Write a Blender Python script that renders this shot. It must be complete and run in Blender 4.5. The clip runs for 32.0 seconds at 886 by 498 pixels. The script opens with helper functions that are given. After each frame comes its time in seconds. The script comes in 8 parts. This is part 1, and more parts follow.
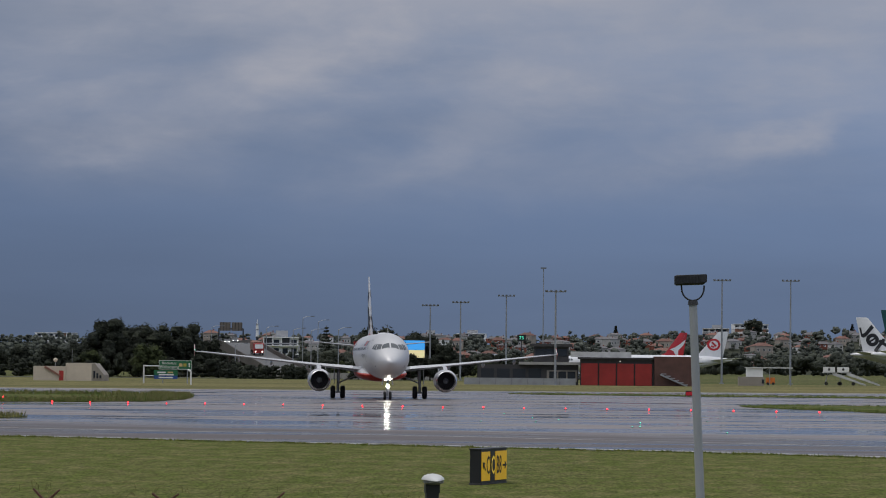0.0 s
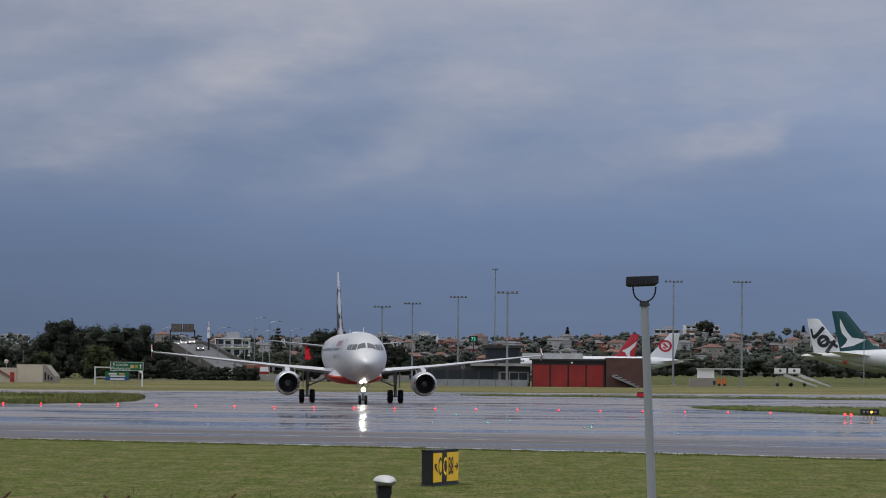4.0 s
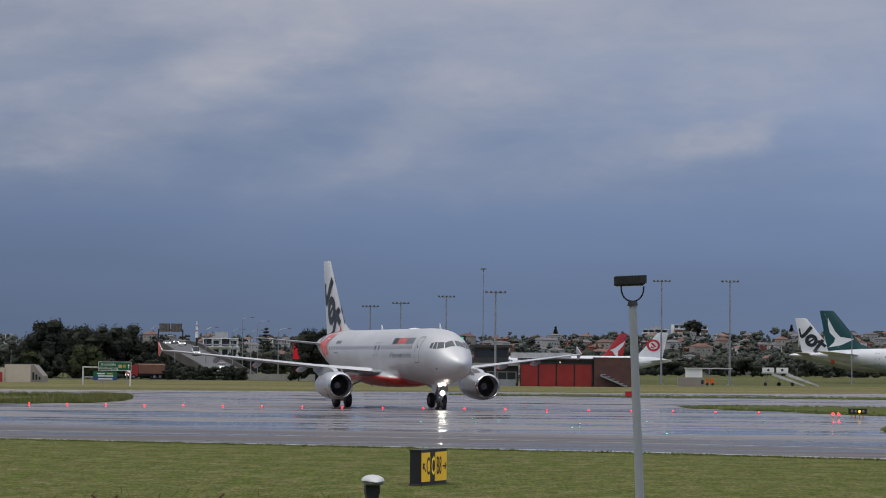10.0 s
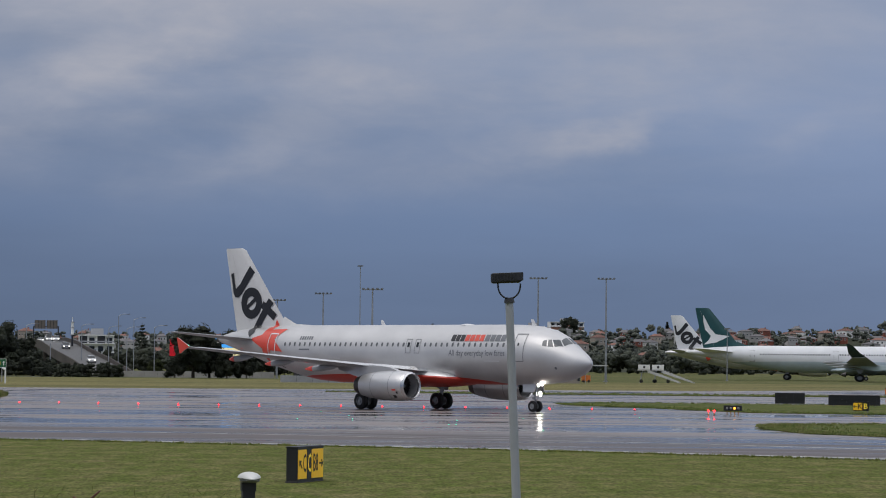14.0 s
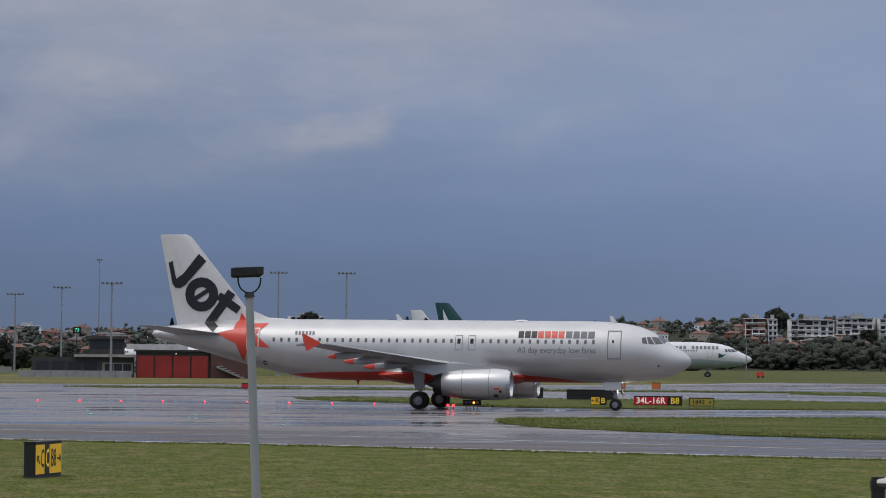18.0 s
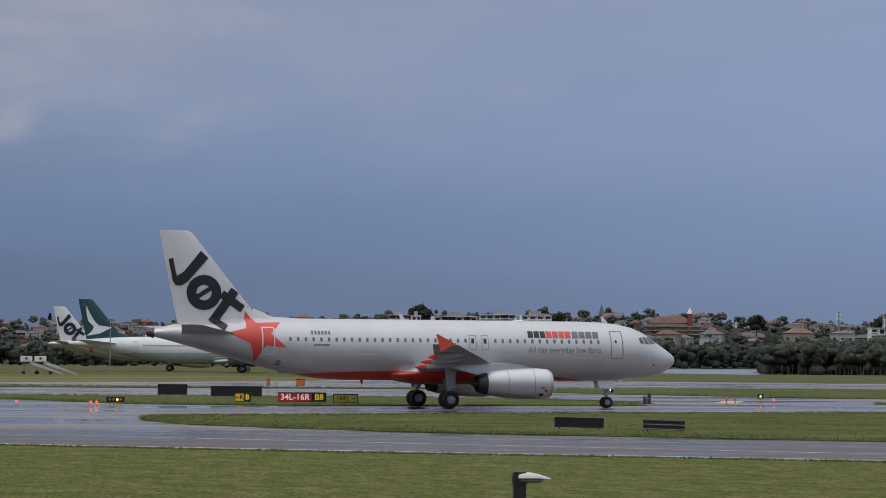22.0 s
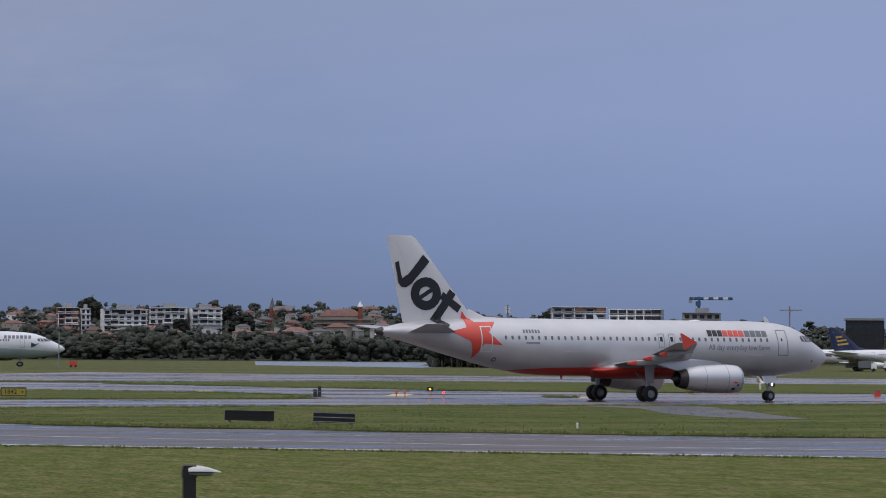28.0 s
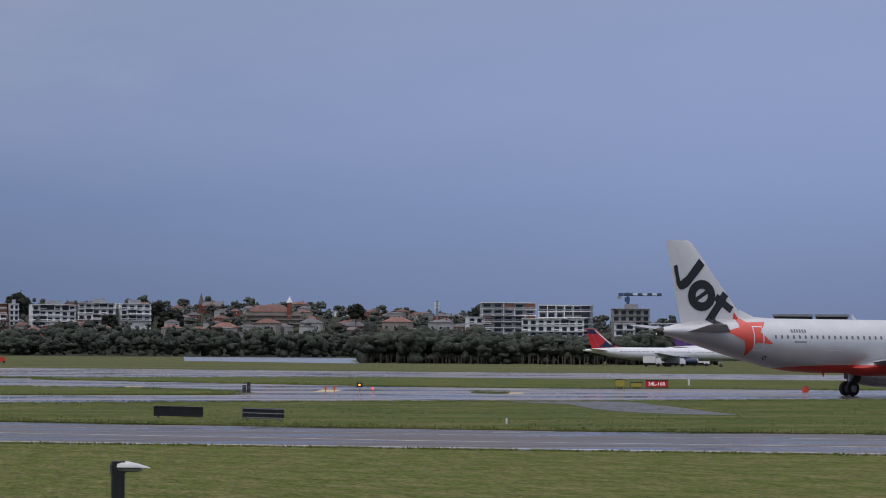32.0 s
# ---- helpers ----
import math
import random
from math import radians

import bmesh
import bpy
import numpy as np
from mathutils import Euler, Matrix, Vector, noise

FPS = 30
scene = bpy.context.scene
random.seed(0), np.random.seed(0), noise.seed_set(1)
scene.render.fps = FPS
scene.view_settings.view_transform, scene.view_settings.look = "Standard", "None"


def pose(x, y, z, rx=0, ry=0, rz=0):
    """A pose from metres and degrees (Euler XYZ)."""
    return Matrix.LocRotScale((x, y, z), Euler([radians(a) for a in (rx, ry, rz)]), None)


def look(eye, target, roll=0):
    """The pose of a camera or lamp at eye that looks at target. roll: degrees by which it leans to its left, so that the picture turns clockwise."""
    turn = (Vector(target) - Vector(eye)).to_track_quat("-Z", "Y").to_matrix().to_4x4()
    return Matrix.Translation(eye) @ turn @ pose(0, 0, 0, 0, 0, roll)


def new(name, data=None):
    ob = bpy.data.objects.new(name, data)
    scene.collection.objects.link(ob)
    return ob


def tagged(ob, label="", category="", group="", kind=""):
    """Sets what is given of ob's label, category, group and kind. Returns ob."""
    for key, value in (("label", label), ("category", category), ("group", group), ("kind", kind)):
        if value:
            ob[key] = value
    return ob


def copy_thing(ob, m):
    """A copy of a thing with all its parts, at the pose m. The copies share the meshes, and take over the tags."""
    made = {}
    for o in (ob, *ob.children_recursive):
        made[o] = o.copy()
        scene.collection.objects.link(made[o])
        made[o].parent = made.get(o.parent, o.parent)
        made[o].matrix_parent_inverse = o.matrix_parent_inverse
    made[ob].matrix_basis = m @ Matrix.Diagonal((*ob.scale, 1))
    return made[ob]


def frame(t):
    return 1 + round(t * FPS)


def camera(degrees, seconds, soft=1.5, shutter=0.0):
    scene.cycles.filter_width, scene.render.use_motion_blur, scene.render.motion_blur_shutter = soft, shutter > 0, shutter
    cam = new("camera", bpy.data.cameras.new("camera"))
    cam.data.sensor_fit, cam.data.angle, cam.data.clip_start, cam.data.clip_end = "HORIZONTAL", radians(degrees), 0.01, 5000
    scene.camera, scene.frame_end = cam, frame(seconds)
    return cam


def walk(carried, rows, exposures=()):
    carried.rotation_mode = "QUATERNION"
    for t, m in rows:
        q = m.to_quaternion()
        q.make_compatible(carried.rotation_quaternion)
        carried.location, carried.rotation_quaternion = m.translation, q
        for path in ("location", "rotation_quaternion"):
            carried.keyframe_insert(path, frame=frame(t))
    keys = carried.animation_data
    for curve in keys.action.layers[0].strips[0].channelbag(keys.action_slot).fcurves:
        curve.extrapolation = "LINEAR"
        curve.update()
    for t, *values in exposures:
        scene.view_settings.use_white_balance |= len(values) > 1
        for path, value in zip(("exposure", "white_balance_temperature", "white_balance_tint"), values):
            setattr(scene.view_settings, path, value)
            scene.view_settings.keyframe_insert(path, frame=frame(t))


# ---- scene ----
# The camera stands on one spot and pans slowly after the taxiing airliner.
cam = camera(16.37, 32.0, soft=1.0)
EYE = Vector((0.0, 0.0, 3.243))


def aim(turn, tilt, lean):
    """Pose of the camera: degrees turned to the right of north, tilted up, leaning."""
    way = Vector((math.sin(radians(turn)) * math.cos(radians(tilt)), math.cos(radians(turn)) * math.cos(radians(tilt)), math.sin(radians(tilt))))
    return look(EYE, EYE + way * 100.0, -lean)


walk(cam, [(t, aim(turn, tilt, lean)) for t, turn, tilt, lean in (
    (0, -2.244, 2.139, -0.565), (0.5, -2.043, 2.140, -0.562), (1, -1.960, 2.146, -0.557), (1.5, -1.485, 2.155, -0.550),
    (2, -1.481, 2.184, -0.544), (2.5, -1.480, 2.173, -0.541), (4.5, -1.259, 2.173, -0.538), (5, -1.187, 2.173, -0.535),
    (5.5, -1.183, 2.173, -0.531), (6, -1.175, 2.159, -0.530), (6.5, -1.169, 2.176, -0.527), (7, -1.160, 2.176, -0.523),
    (7.5, -1.154, 2.178, -0.518), (8, -1.146, 2.190, -0.515), (8.5, -1.137, 2.192, -0.512), (9, -1.119, 2.178, -0.509),
    (9.5, -1.135, 2.177, -0.508), (10, -1.126, 2.167, -0.505), (10.5, -0.979, 2.177, -0.504), (11, -0.913, 2.171, -0.502),
    (11.5, -0.878, 2.184, -0.501), (12, -0.510, 2.172, -0.503), (12.5, -0.383, 2.153, -0.508), (13, 0.342, 2.123, -0.516),
    (13.5, 0.810, 2.127, -0.519), (15.5, 2.386, 2.129, -0.521), (16, 2.867, 2.118, -0.523), (16.5, 3.435, 2.103, -0.524),
    (17, 4.364, 2.090, -0.524), (17.5, 5.294, 2.075, -0.523), (18, 5.994, 2.073, -0.521), (18.5, 6.577, 2.070, -0.516),
    (19, 7.588, 2.075, -0.507), (19.5, 8.520, 2.100, -0.494), (20, 9.475, 2.106, -0.480), (20.5, 10.335, 2.117, -0.467),
    (21, 11.097, 2.109, -0.454), (21.5, 11.682, 2.075, -0.446), (22, 12.601, 2.063, -0.438), (22.5, 13.378, 2.067, -0.433),
    (23, 14.234, 2.045, -0.431), (23.5, 15.158, 2.031, -0.428), (24, 15.850, 2.009, -0.426), (24.5, 16.620, 2.014, -0.423),
    (25, 17.499, 2.017, -0.420), (25.5, 18.381, 2.008, -0.420), (27.5, 18.722, 1.961, -0.421), (28, 18.722, 1.979, -0.423),
    (28.5, 18.722, 1.994, -0.425), (29, 18.706, 1.978, -0.427), (29.5, 18.690, 1.916, -0.429), (30, 18.578, 1.946, -0.430),
    (30.5, 18.544, 1.946, -0.431), (31, 18.548, 1.944, -0.432), (31.5, 19.496, 1.911, -0.435), (32, 20.035, 1.910, -0.438),
)], exposures=[(0.0, -0.17, 6500, 10), (0.6, -0.04, 6500, 10), (1.0, 0.0, 6500, 10), (12.0, 0.0, 6500, 10), (18.0, -0.08, 6500, 10), (25.5, -0.08, 6500, 10), (28.0, -0.08, 6300, 15), (32.0, -0.08, 6300, 15)])


# ---- daylight: heavy evening cloud, brighter overhead and behind the viewer ----
world = bpy.data.worlds.new("evening_sky")
scene.world = world
world.use_nodes = True


def node(tree, kind, **values):
    n = tree.nodes.new(kind)
    for key, value in values.items():
        if key.startswith("i_"):
            n.inputs[key[2:].replace("_", " ")].default_value = value
        elif key == "operation":
            n.operation = value
        elif key == "blend_type":
            n.blend_type = value
        elif key == "data_type":
            n.data_type = value
    return n


def ramp(tree, source, stops, ease="LINEAR"):
    n = tree.nodes.new("ShaderNodeValToRGB")
    n.color_ramp.interpolation = ease
    el = n.color_ramp.elements
    while len(el) < len(stops):
        el.new(0.5)
    for e, (pos, col) in zip(el, stops):
        e.position = pos
        e.color = (*col, 1.0) if len(col) == 3 else col
    if source is not None:
        tree.links.new(source, n.inputs["Fac"])
    return n


def math_node(tree, op, a, b=None, clamp=False):
    n = tree.nodes.new("ShaderNodeMath")
    n.operation, n.use_clamp = op, clamp
    for k, v in enumerate((a, b)):
        if v is None:
            continue
        if isinstance(v, (int, float)):
            n.inputs[k].default_value = v
        else:
            tree.links.new(v, n.inputs[k])
    return n.outputs[0]


def mix_color(tree, fac, a, b, blend="MIX"):
    n = tree.nodes.new("ShaderNodeMix")
    n.data_type, n.blend_type = "RGBA", blend
    for k, v in ((0, fac), (6, a), (7, b)):
        if isinstance(v, (int, float)):
            n.inputs[k].default_value = v
        elif isinstance(v, tuple):
            n.inputs[k].default_value = (*v, 1.0)
        else:
            tree.links.new(v, n.inputs[k])
    return n.outputs[2]


def build_world():
    tree = world.node_tree
    tree.nodes.clear()
    out = tree.nodes.new("ShaderNodeOutputWorld")
    bg = tree.nodes.new("ShaderNodeBackground")
    co = tree.nodes.new("ShaderNodeTexCoord")
    sep = tree.nodes.new("ShaderNodeSeparateXYZ")
    tree.links.new(co.outputs["Generated"], sep.inputs[0])
    up = sep.outputs["Z"]
    base = ramp(tree, up, [(0.0, (0.114, 0.156, 0.246)), (0.020, (0.114, 0.164, 0.274)), (0.048, (0.131, 0.190, 0.322)), (0.085, (0.192, 0.252, 0.386)), (0.12, (0.226, 0.275, 0.385)),
                           (0.20, (0.27, 0.31, 0.40)), (0.45, (0.54, 0.58, 0.66)), (1.0, (1.12, 1.14, 1.20))])

    def fbm(scale, detail, shift):
        grow = tree.nodes.new("ShaderNodeMapping")
        grow.inputs["Scale"].default_value = scale
        grow.inputs["Location"].default_value = shift
        tree.links.new(co.outputs["Generated"], grow.inputs["Vector"])
        n = node(tree, "ShaderNodeTexNoise", i_Scale=1.0, i_Detail=detail, i_Roughness=0.56, i_Distortion=0.3)
        tree.links.new(grow.outputs[0], n.inputs["Vector"])
        return n.outputs["Fac"]

    def calc(op, a, b=None):
        return math_node(tree, op, a, b)

    # bearing and height in degrees, ruffled so that the cloud edges fray
    ruffle_u = calc("MULTIPLY", calc("SUBTRACT", fbm((15.0, 15.0, 30.0), 6.0, (1.7, 0.0, 3.1)), 0.5), 3.4)
    ruffle_v = calc("MULTIPLY", calc("SUBTRACT", fbm((19.0, 19.0, 40.0), 6.0, (8.2, 0.0, 5.5)), 0.5), 1.7)
    u = calc("ADD", calc("MULTIPLY", calc("ARCTAN2", sep.outputs["X"], sep.outputs["Y"]), 57.3), ruffle_u)
    v = calc("ADD", calc("MULTIPLY", calc("ARCSINE", up), 57.3), ruffle_v)

    def bank(bearing, height, long, deep, tilt, amount):
        """One bank of cloud: a soft streak that rises to the right."""
        c, s = math.cos(radians(tilt)), math.sin(radians(tilt))
        du, dv = calc("SUBTRACT", u, bearing), calc("SUBTRACT", v, height)
        a = calc("DIVIDE", calc("ADD", calc("MULTIPLY", du, c), calc("MULTIPLY", dv, s)), long)
        b = calc("DIVIDE", calc("SUBTRACT", calc("MULTIPLY", dv, c), calc("MULTIPLY", du, s)), deep)
        far = calc("ADD", calc("MULTIPLY", a, a), calc("MULTIPLY", b, b))
        return calc("MULTIPLY", calc("EXPONENT", calc("MULTIPLY", far, -1.0)), amount)

    cover = None
    for one in ((6.2, 6.45, 2.9, 1.05, 3, 0.64), (-2.0, 6.9, 5.0, 0.8, 2, 0.80), (-9.0, 5.7, 2.2, 1.3, 12, 0.36), (-4.6, 5.6, 2.6, 0.6, 20, 0.62), (-0.8, 5.3, 1.3, 0.55, 14, 0.50),
                (-2.6, 3.95, 2.2, 0.65, 20, 0.38), (1.0, 3.75, 2.8, 0.55, 13, 0.30), (4.2, 4.35, 1.1, 0.26, 12, 0.50), (-8.6, 4.0, 1.5, 0.35, 5, 0.32), (8.3, 4.35, 1.1, 0.35, 12, 0.30), (11.5, 5.6, 2.4, 0.7, 8, 0.28)):
        k = bank(*one)
        cover = k if cover is None else calc("ADD", cover, k)
    # a thin broken veil between the banks, fading out low down and to the east
    veil = ramp(tree, fbm((13.0, 13.0, 44.0), 7.0, (5.1, 2.0, 0.4)), [(0.40, (0.0,) * 3), (0.66, (0.42,) * 3)])
    low = ramp(tree, up, [(0.045, (0.0,) * 3), (0.085, (1.0,) * 3), (0.2, (1.0,) * 3), (0.4, (0.0,) * 3)])
    east = ramp(tree, math_node(tree, "ADD", sep.outputs["X"], 0.3), [(0.40, (1.0,) * 3), (0.60, (0.25,) * 3)])
    cover = calc("ADD", cover, calc("MULTIPLY", veil.outputs[0], calc("MULTIPLY", low.outputs[0], east.outputs[0])))
    grain = ramp(tree, fbm((24.0, 24.0, 60.0), 7.0, (3.1, 0.0, 1.7)), [(0.34, (0.55,) * 3), (0.66, (1.15,) * 3)])
    n3 = fbm((4.0, 2.0, 22.0), 5.0, (7.3, 1.0, 4.7))
    shade = ramp(tree, n3, [(0.35, (0.93,) * 3), (0.65, (1.06,) * 3)])
    side = ramp(tree, calc("ADD", sep.outputs["X"], 0.3), [(0.12, (0.92,) * 3), (0.40, (1.07,) * 3), (0.65, (1.12,) * 3)])
    c0 = mix_color(tree, 1.0, mix_color(tree, 1.0, base.outputs[0], shade.outputs[0], "MULTIPLY"), side.outputs[0], "MULTIPLY")
    c2 = mix_color(tree, math_node(tree, "MULTIPLY", cover, grain.outputs[0], True), c0, (0.375, 0.388, 0.455))
    blue = ramp(tree, sep.outputs["X"], [(0.08, (0.0,) * 3), (0.42, (1.0,) * 3)])
    c3 = mix_color(tree, math_node(tree, "MULTIPLY", blue.outputs[0], 0.66), c2, (0.285, 0.365, 0.590))
    keep = ramp(tree, up, [(0.0, (0.30,) * 3), (0.03, (0.6,) * 3), (0.07, (1.0,) * 3), (0.16, (0.6,) * 3), (0.3, (0.0,) * 3)])
    c4 = mix_color(tree, keep.outputs[0], c2, c3)
    sky = tree.nodes.new("ShaderNodeTexSky")
    sky.sky_type, sky.sun_disc = "NISHITA", False
    sky.sun_elevation, sky.sun_rotation = radians(57), radians(245)
    c5 = mix_color(tree, 0.003, c4, sky.outputs[0], "ADD")
    tree.links.new(c5, bg.inputs["Color"])
    bg.inputs["Strength"].default_value = 1.0
    tree.links.new(bg.outputs[0], out.inputs["Surface"])


build_world()
sun_data = bpy.data.lights.new("sun", "SUN")
sun_data.energy, sun_data.angle, sun_data.color = 0.85, radians(35), (1.0, 0.95, 0.90)
sun = new("sun", sun_data)
sun.matrix_world = look((-48, -22, 82), (0, 0, 0))

# ---- materials ----
MATS = {}


def material(name, color, rough=0.6, metal=0.0, vary=0.25, grain=3.0, bump=0.0, bump_scale=40.0, spread=0.0, emit=0.0, coat=0.0, second=None, patch=0.25, spec=0.5):
    """A painted or natural surface: colour that wanders at two scales, gloss that wanders with it, and a fine relief. spread: change from object to object."""
    if name in MATS:
        return MATS[name]
    m = bpy.data.materials.new(name)
    MATS[name] = m
    m.use_nodes = True
    tree = m.node_tree
    bsdf = tree.nodes["Principled BSDF"]
    co = tree.nodes.new("ShaderNodeTexCoord")
    n1 = node(tree, "ShaderNodeTexNoise", i_Scale=grain * patch, i_Detail=4.0, i_Roughness=0.6)
    n2 = node(tree, "ShaderNodeTexNoise", i_Scale=grain * 4.0, i_Detail=5.0, i_Roughness=0.65)
    tree.links.new(co.outputs["Object"], n1.inputs["Vector"])
    tree.links.new(co.outputs["Object"], n2.inputs["Vector"])
    dark = tuple(c * (1.0 - vary) for c in color)
    light = second if second else tuple(min(1.0, c * (1.0 + vary)) for c in color)
    a = ramp(tree, n1.outputs["Fac"], [(0.3, dark), (0.7, light)])
    b = ramp(tree, n2.outputs["Fac"], [(0.25, (1.0 - vary * 0.6,) * 3), (0.75, (1.0,) * 3)])
    col = mix_color(tree, 1.0, a.outputs[0], b.outputs[0], "MULTIPLY")
    if spread:
        info = tree.nodes.new("ShaderNodeObjectInfo")
        tint = ramp(tree, info.outputs["Random"], [(0.0, (1.0 - spread,) * 3), (1.0, (1.0 + spread * 0.3,) * 3)])
        col = mix_color(tree, 1.0, col, tint.outputs[0], "MULTIPLY")
    tree.links.new(col, bsdf.inputs["Base Color"])
    r = ramp(tree, n2.outputs["Fac"], [(0.2, (max(0.02, rough * 0.8),) * 3), (0.8, (min(1.0, rough * 1.2),) * 3)])
    tree.links.new(r.outputs[0], bsdf.inputs["Roughness"])
    bsdf.inputs["Metallic"].default_value = metal
    bsdf.inputs["Coat Weight"].default_value = coat
    bsdf.inputs["Specular IOR Level"].default_value = spec
    if bump:
        n3 = node(tree, "ShaderNodeTexNoise", i_Scale=bump_scale, i_Detail=4.0)
        tree.links.new(co.outputs["Object"], n3.inputs["Vector"])
        bp = node(tree, "ShaderNodeBump", i_Strength=bump, i_Distance=0.02)
        tree.links.new(n3.outputs["Fac"], bp.inputs["Height"])
        tree.links.new(bp.outputs[0], bsdf.inputs["Normal"])
    if emit:
        bsdf.inputs["Emission Color"].default_value = (*color, 1.0)
        bsdf.inputs["Emission Strength"].default_value = emit
    return m


def glow(name, color, strength):
    """A lit lamp lens or screen."""
    if name in MATS:
        return MATS[name]
    m = bpy.data.materials.new(name)
    MATS[name] = m
    m.use_nodes = True
    bsdf = m.node_tree.nodes["Principled BSDF"]
    bsdf.inputs["Base Color"].default_value = (*color, 1.0)
    bsdf.inputs["Roughness"].default_value = 0.3
    bsdf.inputs["Emission Color"].default_value = (*color, 1.0)
    bsdf.inputs["Emission Strength"].default_value = strength
    return m


def glass(name, color=(0.02, 0.025, 0.03), rough=0.06):
    """Dark glass of closed cabins, seen from outside."""
    if name in MATS:
        return MATS[name]
    m = bpy.data.materials.new(name)
    MATS[name] = m
    m.use_nodes = True
    bsdf = m.node_tree.nodes["Principled BSDF"]
    bsdf.inputs["Base Color"].default_value = (*color, 1.0)
    bsdf.inputs["Roughness"].default_value = rough
    bsdf.inputs["IOR"].default_value = 1.5
    return m


def wet_asphalt():
    m = bpy.data.materials.new("wet_asphalt")
    m.use_nodes = True
    tree = m.node_tree
    bsdf = tree.nodes["Principled BSDF"]
    co = tree.nodes.new("ShaderNodeTexCoord")
    # drying tracks and water films lie along the taxiway
    mp = tree.nodes.new("ShaderNodeMapping")
    mp.inputs["Rotation"].default_value = (0.0, 0.0, radians(8))
    mp.inputs["Scale"].default_value = (0.028, 0.10, 1.0)
    tree.links.new(co.outputs["Object"], mp.inputs["Vector"])
    film = node(tree, "ShaderNodeTexNoise", i_Scale=1.0, i_Detail=6.0, i_Roughness=0.62, i_Distortion=1.1)
    tree.links.new(mp.outputs[0], film.inputs["Vector"])
    mp2 = tree.nodes.new("ShaderNodeMapping")
    mp2.inputs["Rotation"].default_value = (0.0, 0.0, radians(26))
    mp2.inputs["Scale"].default_value = (0.05, 0.30, 1.0)
    tree.links.new(co.outputs["Object"], mp2.inputs["Vector"])
    streak = node(tree, "ShaderNodeTexNoise", i_Scale=1.0, i_Detail=5.0, i_Roughness=0.6)
    tree.links.new(mp2.outputs[0], streak.inputs["Vector"])
    grit = node(tree, "ShaderNodeTexNoise", i_Scale=9.0, i_Detail=4.0)
    tree.links.new(co.outputs["Object"], grit.inputs["Vector"])
    # Dark wet pools; the dark trees they mirror are put into the base colour.
    mp3 = tree.nodes.new("ShaderNodeMapping")
    mp3.inputs["Rotation"].default_value = (0.0, 0.0, radians(12))
    mp3.inputs["Scale"].default_value = (0.040, 0.125, 1.0)
    mp3.inputs["Location"].default_value = (3.0, 1.4, 0.0)
    tree.links.new(co.outputs["Object"], mp3.inputs["Vector"])
    pool_noise = node(tree, "ShaderNodeTexNoise", i_Scale=1.0, i_Detail=7.0, i_Roughness=0.66, i_Distortion=0.8)
    tree.links.new(mp3.outputs[0], pool_noise.inputs["Vector"])
    pool_mask = ramp(tree, pool_noise.outputs["Fac"], [(0.530, (0.0,) * 3), (0.575, (1.0,) * 3)])
    where = tree.nodes.new("ShaderNodeSeparateXYZ")
    tree.links.new(co.outputs["Object"], where.inputs[0])
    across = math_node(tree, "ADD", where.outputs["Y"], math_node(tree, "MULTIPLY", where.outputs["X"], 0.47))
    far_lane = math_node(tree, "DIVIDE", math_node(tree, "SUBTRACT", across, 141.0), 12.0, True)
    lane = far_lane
    far_lane = math_node(tree, "MULTIPLY", pool_mask.outputs[0], math_node(tree, "ADD", math_node(tree, "MULTIPLY", far_lane, 0.72), 0.18))
    both = math_node(tree, "ADD", math_node(tree, "MULTIPLY", film.outputs["Fac"], 0.68), math_node(tree, "MULTIPLY", streak.outputs["Fac"], 0.32))
    wet = ramp(tree, both, [(0.43, (0.0,) * 3), (0.57, (1.0,) * 3)])
    rough = ramp(tree, wet.outputs[0], [(0.0, (0.58,) * 3), (0.40, (0.48,) * 3), (0.70, (0.34,) * 3), (0.95, (0.14,) * 3)])
    pool = math_node(tree, "MULTIPLY", far_lane, 1.1, True)
    tree.links.new(mix_color(tree, pool, rough.outputs[0], (0.035, 0.035, 0.035)), bsdf.inputs["Roughness"])
    col = ramp(tree, wet.outputs[0], [(0.0, (0.172, 0.148, 0.136)), (0.5, (0.126, 0.109, 0.101)), (1.0, (0.066, 0.058, 0.057))])
    # Far lanes lightened: sky sheen on wet asphalt put into the base colour.
    sheen_tone = ramp(tree, lane, [(0.0, (0.62, 0.58, 0.60)), (1.0, (1.25, 1.18, 1.18))])
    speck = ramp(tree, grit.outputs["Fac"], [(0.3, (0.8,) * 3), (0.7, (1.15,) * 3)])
    pooled = mix_color(tree, math_node(tree, "MULTIPLY", far_lane, 0.9), col.outputs[0], (0.022, 0.022, 0.025))
    pooled = mix_color(tree, 1.0, pooled, sheen_tone.outputs[0], "MULTIPLY")
    tree.links.new(mix_color(tree, 1.0, pooled, speck.outputs[0], "MULTIPLY"), bsdf.inputs["Base Color"])
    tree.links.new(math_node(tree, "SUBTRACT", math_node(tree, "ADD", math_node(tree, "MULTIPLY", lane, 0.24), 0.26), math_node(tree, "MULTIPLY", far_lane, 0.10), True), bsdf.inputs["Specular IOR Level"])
    bsdf.inputs["IOR"].default_value = 1.5
    # the water film's coat is stronger on the far lanes and towards the west
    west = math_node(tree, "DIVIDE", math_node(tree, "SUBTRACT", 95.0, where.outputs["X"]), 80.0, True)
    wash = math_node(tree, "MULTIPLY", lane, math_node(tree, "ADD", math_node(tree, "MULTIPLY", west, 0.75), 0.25))
